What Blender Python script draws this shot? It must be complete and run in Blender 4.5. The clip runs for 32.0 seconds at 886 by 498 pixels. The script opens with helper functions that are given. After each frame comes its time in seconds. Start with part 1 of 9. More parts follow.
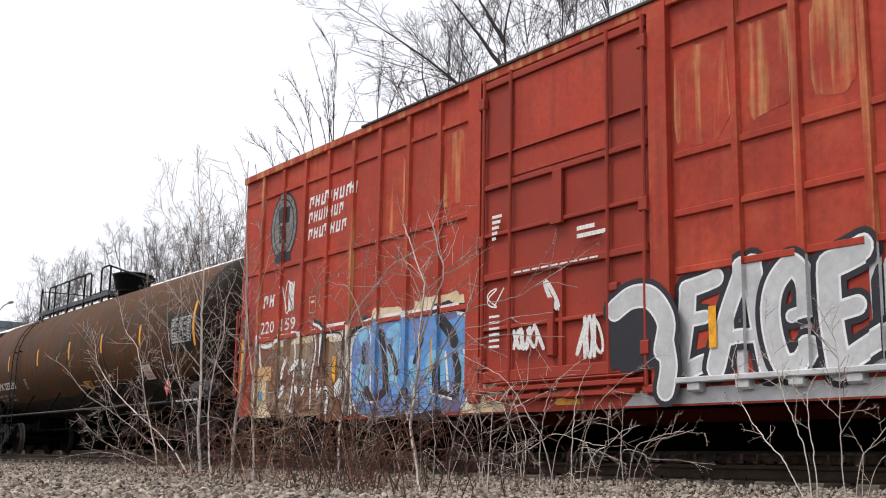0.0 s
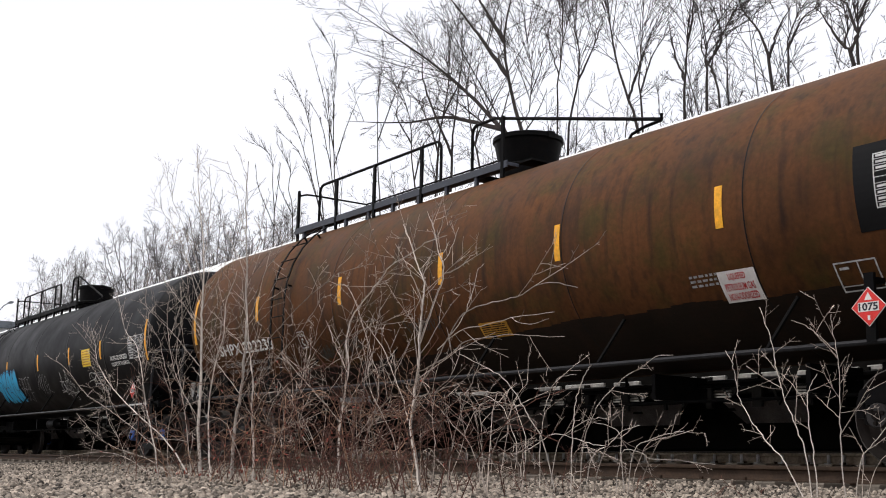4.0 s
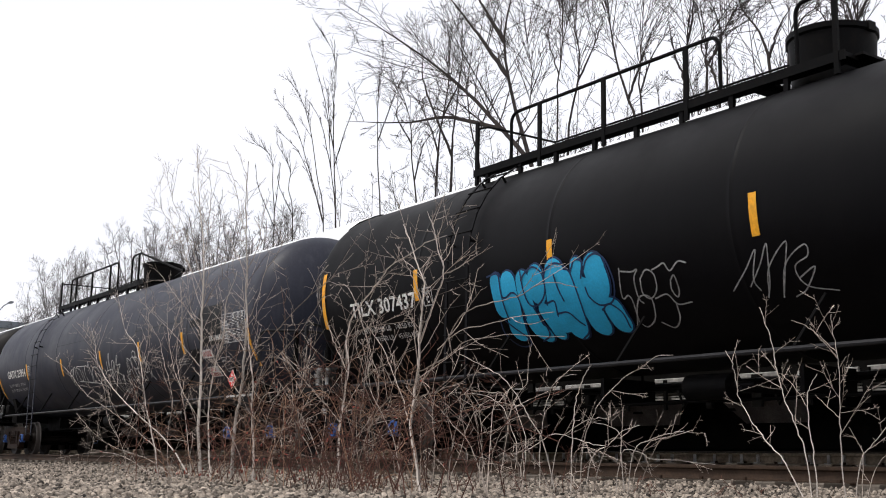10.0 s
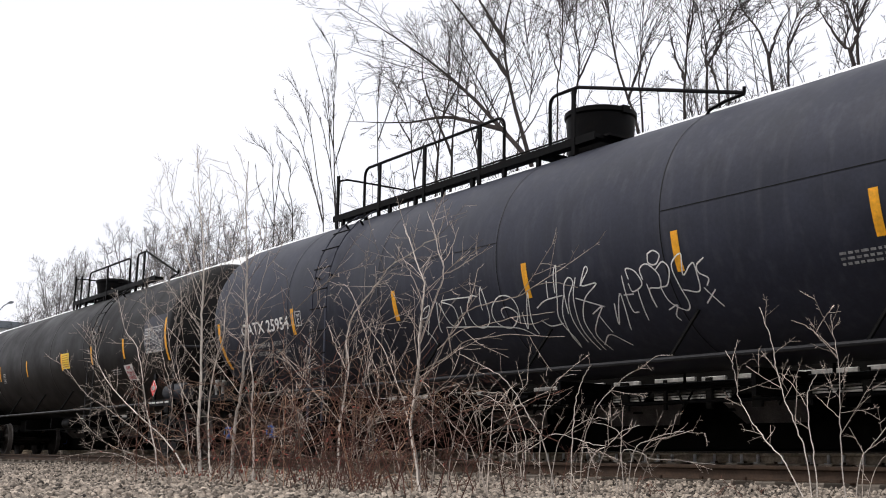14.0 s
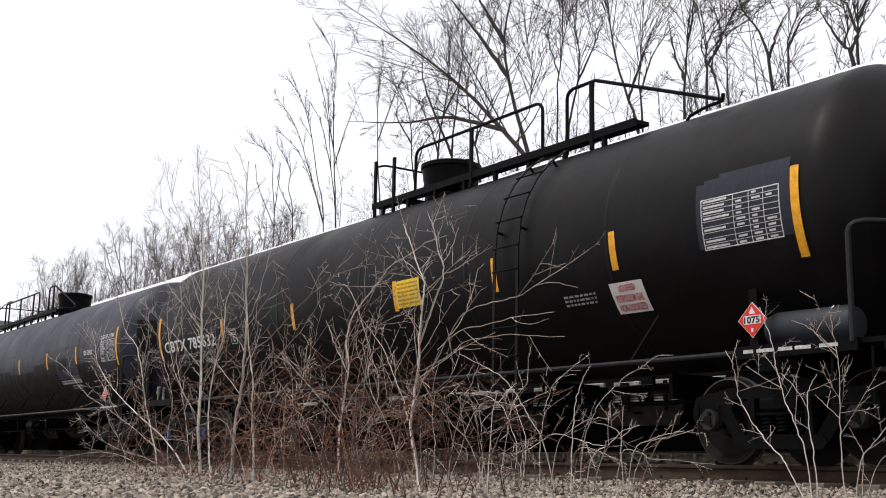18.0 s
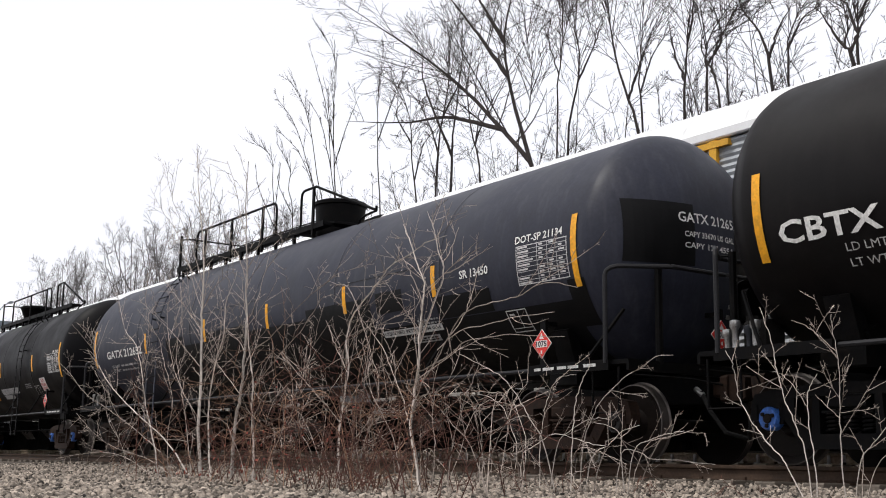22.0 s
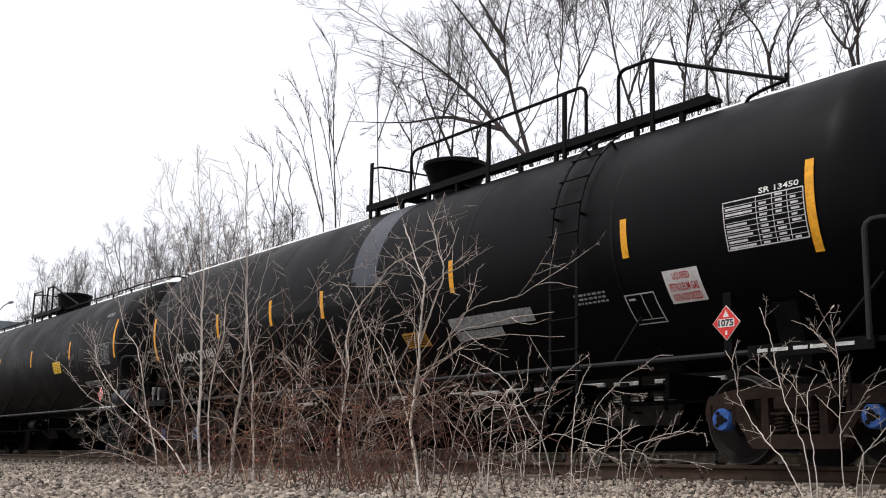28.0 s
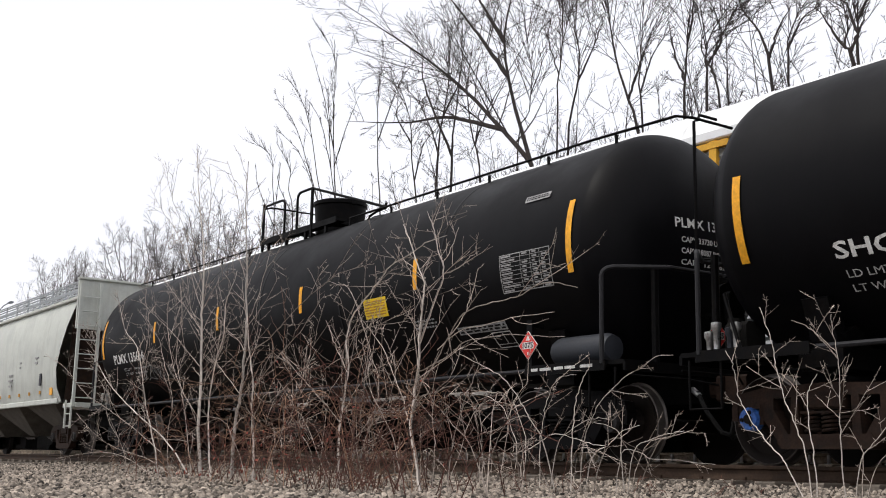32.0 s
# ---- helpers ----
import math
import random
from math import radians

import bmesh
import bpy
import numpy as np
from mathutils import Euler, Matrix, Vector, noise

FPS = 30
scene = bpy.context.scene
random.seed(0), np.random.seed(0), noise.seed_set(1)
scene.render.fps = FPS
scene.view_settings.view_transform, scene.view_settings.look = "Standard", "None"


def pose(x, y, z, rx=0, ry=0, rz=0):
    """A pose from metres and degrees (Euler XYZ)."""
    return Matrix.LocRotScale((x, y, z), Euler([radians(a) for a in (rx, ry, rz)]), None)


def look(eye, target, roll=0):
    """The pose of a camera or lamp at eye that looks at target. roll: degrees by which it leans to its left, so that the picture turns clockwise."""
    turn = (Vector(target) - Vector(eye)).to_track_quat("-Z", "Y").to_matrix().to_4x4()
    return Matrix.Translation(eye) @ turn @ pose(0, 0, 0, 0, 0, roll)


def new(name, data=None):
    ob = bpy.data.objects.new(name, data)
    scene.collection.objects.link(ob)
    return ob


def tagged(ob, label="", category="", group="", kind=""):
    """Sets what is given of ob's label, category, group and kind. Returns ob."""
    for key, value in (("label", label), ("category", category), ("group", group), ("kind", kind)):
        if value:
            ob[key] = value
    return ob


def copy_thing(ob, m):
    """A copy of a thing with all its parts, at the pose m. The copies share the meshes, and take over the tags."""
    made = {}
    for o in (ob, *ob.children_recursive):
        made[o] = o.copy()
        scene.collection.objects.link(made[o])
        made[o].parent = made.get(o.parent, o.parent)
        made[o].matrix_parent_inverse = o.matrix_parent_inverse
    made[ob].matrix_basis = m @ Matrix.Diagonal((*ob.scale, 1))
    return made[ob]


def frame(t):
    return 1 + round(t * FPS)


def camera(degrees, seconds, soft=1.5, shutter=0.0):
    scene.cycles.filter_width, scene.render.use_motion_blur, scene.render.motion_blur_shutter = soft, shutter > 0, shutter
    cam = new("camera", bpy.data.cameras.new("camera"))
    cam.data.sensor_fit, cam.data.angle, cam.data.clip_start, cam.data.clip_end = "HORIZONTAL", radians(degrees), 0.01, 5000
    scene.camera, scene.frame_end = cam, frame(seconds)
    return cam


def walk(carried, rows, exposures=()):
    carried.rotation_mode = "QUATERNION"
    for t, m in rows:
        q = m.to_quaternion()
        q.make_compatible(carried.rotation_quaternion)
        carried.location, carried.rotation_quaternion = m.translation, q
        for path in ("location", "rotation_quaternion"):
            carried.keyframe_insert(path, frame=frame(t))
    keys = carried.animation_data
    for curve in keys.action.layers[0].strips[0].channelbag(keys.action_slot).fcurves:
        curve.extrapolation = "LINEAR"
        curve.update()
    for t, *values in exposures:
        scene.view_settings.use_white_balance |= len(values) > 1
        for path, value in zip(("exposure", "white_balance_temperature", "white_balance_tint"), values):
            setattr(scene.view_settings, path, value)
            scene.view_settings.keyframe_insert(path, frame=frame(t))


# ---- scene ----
# World: x runs along the near track (the train rolls towards +x), y away from the camera, z = 0 at the near rail's top.
TRACK_Y, TRACK2_Y, TRACK2_Z = 10.31, 14.5, 0.2
EYE = (0.0, 0.0, -0.045)
AIM = (-80.4418, 56.4223, 18.5464)

cam = camera(42.64, 32.0, soft=1.0, shutter=0.04)
walk(cam, [(0.0, look(EYE, AIM, 1.1)), (32.0, look(EYE, AIM, 1.1))], exposures=[(0.0, 0.0), (32.0, 0.0)])

# How far the train has rolled, in metres, every two seconds.
ROLLED = [0.0, 8.167, 16.342, 24.562, 32.777, 40.842, 48.751, 56.647, 64.57, 72.452, 80.271, 88.108, 95.891, 103.58,
          111.314, 119.116, 127.001]

# ---- world and sun ----
world = bpy.data.worlds.new("world")
scene.world = world
world.use_nodes = True
wn, wl = world.node_tree.nodes, world.node_tree.links
wn.clear()
sky = wn.new("ShaderNodeTexSky")
sky.sky_type, sky.sun_disc = "NISHITA", False
sky.sun_elevation, sky.sun_rotation = radians(60), radians(150)
sky.dust_density, sky.air_density, sky.ozone_density = 6.0, 1.0, 1.0
cloud = wn.new("ShaderNodeMix")
cloud.data_type = "RGBA"
cloud.inputs[0].default_value = 0.8
cloud.inputs[7].default_value = (11.25, 11.2, 11.8, 1)
bg = wn.new("ShaderNodeBackground")
bg.inputs[1].default_value = 0.108
out = wn.new("ShaderNodeOutputWorld")
wl.new(sky.outputs[0], cloud.inputs[6])
wl.new(cloud.outputs[2], bg.inputs[0])
wl.new(bg.outputs[0], out.inputs[0])

sun_data = bpy.data.lights.new("sun", "SUN")
sun_data.energy, sun_data.angle, sun_data.color = 2.0, radians(12), (1.0, 0.96, 0.9)
sun = new("sun", sun_data)
sun.matrix_world = look((0, 0, 30), (8, 15.5, 0))


# ---- materials ----
def material(name, color, rough=0.6, metal=0.0, vary=0.25, scale=3.0, fine=40.0, tint=None, tint_amount=0.0, bump=0.0,
             stretch=(1, 1, 1), by_object=0.0, by_island=0.0, streak=None, coat=0.0, spec=0.35):
    """A surface with broad stains and fine grain, a second tint in patches, and relief."""
    m = bpy.data.materials.new(name)
    m.use_nodes = True
    n, l = m.node_tree.nodes, m.node_tree.links
    bsdf = n["Principled BSDF"]
    bsdf.inputs["Roughness"].default_value, bsdf.inputs["Metallic"].default_value = rough, metal
    bsdf.inputs["Specular IOR Level"].default_value = spec
    if coat:
        bsdf.inputs["Coat Weight"].default_value, bsdf.inputs["Coat Roughness"].default_value = coat, 0.3
    tc = n.new("ShaderNodeTexCoord")
    mp = n.new("ShaderNodeMapping")
    mp.inputs["Scale"].default_value = stretch
    l.new(tc.outputs["Object"], mp.inputs[0])

    def tex(sc, detail=4.0, rgh=0.6):
        t = n.new("ShaderNodeTexNoise")
        t.inputs["Scale"].default_value, t.inputs["Detail"].default_value, t.inputs["Roughness"].default_value = sc, detail, rgh
        l.new(mp.outputs[0], t.inputs["Vector"])
        return t

    def mix(a, b, fac, mode="MIX"):
        x = n.new("ShaderNodeMix")
        x.data_type, x.blend_type = "RGBA", mode
        for socket, value in ((x.inputs[0], fac), (x.inputs[6], a), (x.inputs[7], b)):
            if isinstance(value, bpy.types.NodeSocket):
                l.new(value, socket)
            elif isinstance(value, tuple):
                socket.default_value = (*value[:3], 1)
            else:
                socket.default_value = value
        return x.outputs[2]

    def ramp(src, lo, hi, a=0.0, b=1.0):
        r = n.new("ShaderNodeMapRange")
        r.inputs[1].default_value, r.inputs[2].default_value, r.inputs[3].default_value, r.inputs[4].default_value = lo, hi, a, b
        l.new(src, r.inputs[0])
        return r.outputs[0]

    broad, grain = tex(scale), tex(fine, 3.0)
    value = ramp(broad.outputs[0], 0.3, 0.7, 1 - vary, 1 + vary)
    value2 = ramp(grain.outputs[0], 0.3, 0.7, 1 - vary * 0.6, 1 + vary * 0.6)
    mul = n.new("ShaderNodeMath")
    mul.operation = "MULTIPLY"
    l.new(value, mul.inputs[0]), l.new(value2, mul.inputs[1])
    last = mul.outputs[0]
    for amount, node, socket in ((by_object, "ShaderNodeObjectInfo", "Random"), (by_island, "ShaderNodeNewGeometry", "Random Per Island")):
        if amount:
            info = n.new(node)
            k = n.new("ShaderNodeMath")
            k.operation = "MULTIPLY"
            l.new(last, k.inputs[0])
            l.new(ramp(info.outputs[socket], 0, 1, 1 - amount, 1 + amount), k.inputs[1])
            last = k.outputs[0]
    base = tuple(color)
    if tint:
        patch = tex(scale * 1.7, 5.0, 0.65)
        base = mix(base, tuple(tint), ramp(patch.outputs[0], 0.48, 0.68, 0.0, tint_amount))
    if streak:
        sm = n.new("ShaderNodeMapping")
        sm.inputs["Scale"].default_value = (5.0, 5.0, 0.35)
        l.new(tc.outputs["Object"], sm.inputs[0])
        st = n.new("ShaderNodeTexNoise")
        st.inputs["Scale"].default_value, st.inputs["Detail"].default_value = 1.6, 5.0
        l.new(sm.outputs[0], st.inputs["Vector"])
        base = mix(base, tuple(streak[:3]), ramp(st.outputs[0], 0.5, 0.75, 0.0, streak[3]))
    comb = n.new("ShaderNodeCombineColor")
    for i in range(3):
        l.new(last, comb.inputs[i])
    l.new(mix(base, comb.outputs[0], 1.0, "MULTIPLY"), bsdf.inputs["Base Color"])
    l.new(ramp(broad.outputs[0], 0.3, 0.7, max(rough - 0.1, 0.05), min(rough + 0.1, 1.0)), bsdf.inputs["Roughness"])
    if bump:
        bp = n.new("ShaderNodeBump")
        bp.inputs["Strength"].default_value, bp.inputs["Distance"].default_value = 0.6, bump
        l.new(grain.outputs[0], bp.inputs["Height"])
        l.new(bp.outputs[0], bsdf.inputs["Normal"])
    return m


BLACK = material("tank_black_paint", (0.0048, 0.0041, 0.0043), 0.5, vary=0.25, scale=1.2, fine=22, tint=(0.0095, 0.008, 0.008), tint_amount=0.5, streak=(0.009, 0.0078, 0.008, 0.5), spec=0.13)
BLACK2 = material("tank_black_paint_clean", (0.0021, 0.002, 0.0028), 0.5, vary=0.25, scale=1.0, fine=22, tint=(0.0038, 0.0035, 0.0042), tint_amount=0.5, streak=(0.0038, 0.0035, 0.004, 0.4), spec=0.085)
CHARCOAL = material("tank_charcoal_paint", (0.024, 0.0265, 0.04), 0.5, vary=0.2, scale=1.0, fine=22, tint=(0.018, 0.0195, 0.028), tint_amount=0.6, streak=(0.043, 0.045, 0.058, 0.7), spec=0.2)
BROWN = material("tank_rusty_brown_paint", (0.082, 0.032, 0.0105), 0.6, vary=0.3, scale=0.9, fine=18, tint=(0.05, 0.032, 0.008), tint_amount=1.0, streak=(0.022, 0.011, 0.007, 0.8), spec=0.12)
PATCH = material("fresh_black_paint_patch", (0.0055, 0.0055, 0.006), 0.5, vary=0.2, scale=4, spec=0.12)
PATCH_GREY = material("grey_paint_patch", (0.04, 0.045, 0.06), 0.5, vary=0.2, scale=4)
STEEL = material("black_painted_steel", (0.003, 0.003, 0.0033), 0.55, vary=0.3, scale=5, tint=(0.010, 0.0075, 0.006), tint_amount=0.4, spec=0.06)
RAIL_STEEL = material("worn_black_handrail_steel", (0.016, 0.016, 0.018), 0.5, vary=0.3, scale=6, spec=0.2)
RUSTY = material("rusty_cast_steel", (0.024, 0.014, 0.01), 0.75, vary=0.35, scale=6, tint=(0.014, 0.011, 0.01), tint_amount=0.8, bump=0.004, spec=0.12)
WHEEL = material("wheel_steel", (0.009, 0.0065, 0.0055), 0.65, metal=0.2, vary=0.3, scale=5, spec=0.12)
TREAD = material("worn_wheel_tread", (0.09, 0.08, 0.075), 0.5, metal=0.6, vary=0.15, scale=8)
BLUE_CAP = material("blue_bearing_cap", (0.03, 0.10, 0.34), 0.5, vary=0.35, scale=20)
DARK_CAP = material("dark_bearing_cap", (0.014, 0.012, 0.012), 0.6, vary=0.3, scale=20)
YELLOW = material("yellow_reflective_stripe", (0.78, 0.36, 0.015), 0.5, vary=0.18, scale=12, tint=(0.55, 0.27, 0.03), tint_amount=0.5)
SIGN_YELLOW = material("yellow_sign_film", (0.8, 0.56, 0.015), 0.45, vary=0.12, scale=10)
NOTICE = material("faded_orange_notice", (0.62, 0.36, 0.16), 0.6, vary=0.2, scale=10)
DIRTY_YELLOW = material("dirty_yellow_sign_film", (0.45, 0.22, 0.02), 0.6, vary=0.3, scale=10)
# Dark brown for the painted shade low on the shell, and for the end.
DARK_BROWN = material("dark_brown_shade_and_end", (0.013, 0.0085, 0.006), 0.6, vary=0.3, scale=1.5, tint=(0.024, 0.012, 0.007), tint_amount=0.6, spec=0.12)
AIR_TANK = material("faded_blue_grey_paint", (0.024, 0.027, 0.034), 0.6, vary=0.25, scale=6)
TABLE = material("thin_white_table_paint", (0.55, 0.55, 0.55), 0.6, vary=0.25, scale=14)
WHITE = material("white_stencil_paint", (0.72, 0.72, 0.7), 0.6, vary=0.15, scale=20, tint=(0.4, 0.39, 0.37), tint_amount=0.4)
GREY_STENCIL = material("weathered_white_stencil", (0.3, 0.3, 0.3), 0.65, vary=0.4, scale=14, tint=(0.1, 0.1, 0.1), tint_amount=0.6)
SMALL_WHITE = material("worn_small_white_stencil", (0.5, 0.5, 0.49), 0.65, vary=0.3, scale=14, tint=(0.25, 0.25, 0.25), tint_amount=0.5)
SIGN_WHITE = material("white_sign_film", (0.68, 0.66, 0.64), 0.5, vary=0.1, scale=12)
SIGN_RED = material("red_sign_film", (0.6, 0.03, 0.025), 0.5, vary=0.12, scale=12)
PINK = material("faded_red_lettering", (0.46, 0.045, 0.045), 0.55, vary=0.2, scale=14)
RED_BOX = material("boxcar_red_paint", (0.37, 0.048, 0.027), 0.6, vary=0.2, scale=0.8, fine=14, tint=(0.45, 0.09, 0.045), tint_amount=0.6, streak=(0.27, 0.04, 0.024, 0.8), spec=0.2)
RED_WORN = material("boxcar_red_worn_to_ochre", (0.37, 0.05, 0.028), 0.65, vary=0.2, scale=1.5, fine=14, streak=(0.55, 0.3, 0.12, 1.0), tint=(0.43, 0.13, 0.06), tint_amount=0.4, spec=0.2)
RED_DARK = material("boxcar_door_red", (0.3, 0.042, 0.026), 0.6, vary=0.15, scale=1.0, tint=(0.28, 0.045, 0.026), tint_amount=0.6, spec=0.2)
ROOF_DARK = material("boxcar_roof_rust", (0.05, 0.035, 0.03), 0.7, vary=0.3, scale=4)
G_SILVER = material("silver_spray_paint", (0.5, 0.51, 0.52), 0.5, vary=0.14, scale=3, fine=14)
G_BLACK = material("black_spray_paint", (0.022, 0.022, 0.03), 0.6, vary=0.25, scale=5)
G_WHITE = material("white_spray_paint", (0.75, 0.75, 0.76), 0.6, vary=0.1, scale=6)
G_CREAM = material("cream_spray_paint", (0.66, 0.52, 0.33), 0.6, vary=0.2, scale=2, tint=(0.68, 0.6, 0.48), tint_amount=0.8)
G_BLUE = material("blue_spray_paint", (0.10, 0.29, 0.60), 0.55, vary=0.2, scale=1.6, fine=10, tint=(0.17, 0.18, 0.48), tint_amount=0.8)
G_LIGHTBLUE = material("light_blue_spray_paint", (0.2, 0.48, 0.72), 0.55, vary=0.15, scale=2)
G_TAUPE = material("taupe_spray_paint", (0.24, 0.17, 0.11), 0.6, vary=0.2, scale=1.6, tint=(0.22, 0.11, 0.06), tint_amount=0.8)
SMUDGE = material("faded_chalk_smudge", (0.06, 0.056, 0.048), 0.8, vary=0.4, scale=10, tint=(0.025, 0.02, 0.012), tint_amount=0.9)
G_BROWN = material("brown_spray_paint", (0.17, 0.07, 0.035), 0.6, vary=0.2, scale=2.5)
G_CYAN = material("cyan_spray_paint", (0.02, 0.36, 0.62), 0.5, vary=0.15, scale=3)
G_NAVY = material("navy_spray_paint", (0.012, 0.03, 0.09), 0.5, vary=0.2, scale=3)
G_VIOLET = material("violet_spray_paint", (0.14, 0.13, 0.24), 0.6, vary=0.2, scale=3)
HOPPER = material("hopper_light_grey_paint", (0.50, 0.52, 0.48), 0.6, vary=0.1, scale=1.0, tint=(0.38, 0.40, 0.38), tint_amount=0.6, streak=(0.36, 0.36, 0.32, 0.5))
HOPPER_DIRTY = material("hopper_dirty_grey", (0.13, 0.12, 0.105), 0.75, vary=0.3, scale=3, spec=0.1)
GALV = material("galvanised_corrugated_steel", (0.33, 0.35, 0.37), 0.5, metal=0.3, vary=0.15, scale=2, fine=25, streak=(0.22, 0.23, 0.24, 0.5))
ROOF_WHITE = material("white_roof_paint", (0.8, 0.81, 0.82), 0.5, vary=0.06, scale=1.0)
RACK_SILL = material("rack_grimy_grey_sill", (0.14, 0.13, 0.13), 0.8, vary=0.4, scale=2, spec=0.1)
CREST = material("worn_crest_paint", (0.20, 0.19, 0.175), 0.6, vary=0.3, scale=9, fine=30, tint=(0.02, 0.02, 0.022), tint_amount=0.9)
RACK_YELLOW = material("rack_yellow_paint", (0.62, 0.33, 0.03), 0.6, vary=0.15, scale=4)
RACK_PALE = material("dusty_pale_grey_steel", (0.45, 0.44, 0.43), 0.8, vary=0.4, scale=3, fine=20, spec=0.1)
RAIL_DUSTY = material("dusty_brown_rail_side", (0.3, 0.245, 0.185), 0.8, vary=0.45, scale=3, fine=25, tint=(0.12, 0.09, 0.07), tint_amount=0.8, spec=0.1)
# Near-black steel: the deep shade under the racks is put into this colour.
RACK_DARK = material("underframe_shade_black", (0.01, 0.0095, 0.009), 0.8, vary=0.3, scale=4, spec=0.06)
RAIL = material("rusty_rail_steel", (0.045, 0.029, 0.02), 0.7, vary=0.3, scale=5, bump=0.003, spec=0.12)
RAIL_TOP = material("worn_rail_head", (0.25, 0.24, 0.23), 0.35, metal=0.8, vary=0.2, scale=8)
TIE = material("weathered_wood_tie", (0.10, 0.085, 0.07), 0.85, vary=0.35, scale=4, fine=30, stretch=(1, 0.1, 1), bump=0.01)
GROUND = material("gravel_ground", (0.085, 0.07, 0.056), 0.95, vary=0.4, scale=0.6, fine=30, tint=(0.055, 0.042, 0.03), tint_amount=0.8, bump=0.03)
STONE = material("ballast_stone", (0.235, 0.2, 0.165), 0.9, vary=0.3, scale=9, fine=60, by_island=0.9, bump=0.01)
# Lighter than the near stones, so the colour makes up for the trains' shade.
STONE2 = material("brightened_ballast_stone", (0.42, 0.36, 0.27), 0.9, vary=0.3, scale=9, fine=60, by_island=0.6)
BARK = material("dark_tree_bark", (0.045, 0.038, 0.036), 0.9, vary=0.3, scale=4, fine=30, stretch=(1, 1, 0.2), by_island=0.25, spec=0.1)
BARK_TAN = material("tan_dry_cane", (0.22, 0.135, 0.09), 0.85, vary=0.3, scale=6, by_island=0.6)
BARK_LIGHT = material("pale_shrub_bark", (0.5, 0.45, 0.405), 0.85, vary=0.3, scale=6, fine=40, stretch=(1, 1, 0.25), by_island=0.45, spec=0.15)
BARK_TWIG = material("grey_brown_twig_bark", (0.35, 0.30, 0.262), 0.85, vary=0.3, scale=6, fine=40, by_island=0.6, spec=0.12)
BARK_GREY = material("grey_distant_bark", (0.13, 0.12, 0.12), 0.9, vary=0.3, scale=4, by_island=0.35, spec=0.1)
BARK_BROWN = material("brown_bramble_bark", (0.085, 0.036, 0.025), 0.85, vary=0.3, scale=6, by_island=0.4)
# Litter taken down to near-black: the shade behind the cars is in its colour.
LITTER_SHADE = material("shade_black_litter", (0.012, 0.009, 0.007), 0.95, vary=0.4, scale=0.8, fine=25, bump=0.03, spec=0.05)
DRY_LEAF = material("dry_red_leaf", (0.2, 0.05, 0.035), 0.8, vary=0.3, scale=20, by_island=0.4)
BUILDING = material("pale_building_panel", (0.55, 0.56, 0.56), 0.7, vary=0.1, scale=0.5)
BUILDING_DARK = material("dark_parapet", (0.16, 0.18, 0.2), 0.7, vary=0.1, scale=0.5)
HOSE = material("black_rubber_hose", (0.015, 0.015, 0.015), 0.8, vary=0.2, scale=20, spec=0.1)
BRIGHT = material("bare_bright_steel", (0.5, 0.5, 0.5), 0.35, metal=0.9, vary=0.2, scale=20)


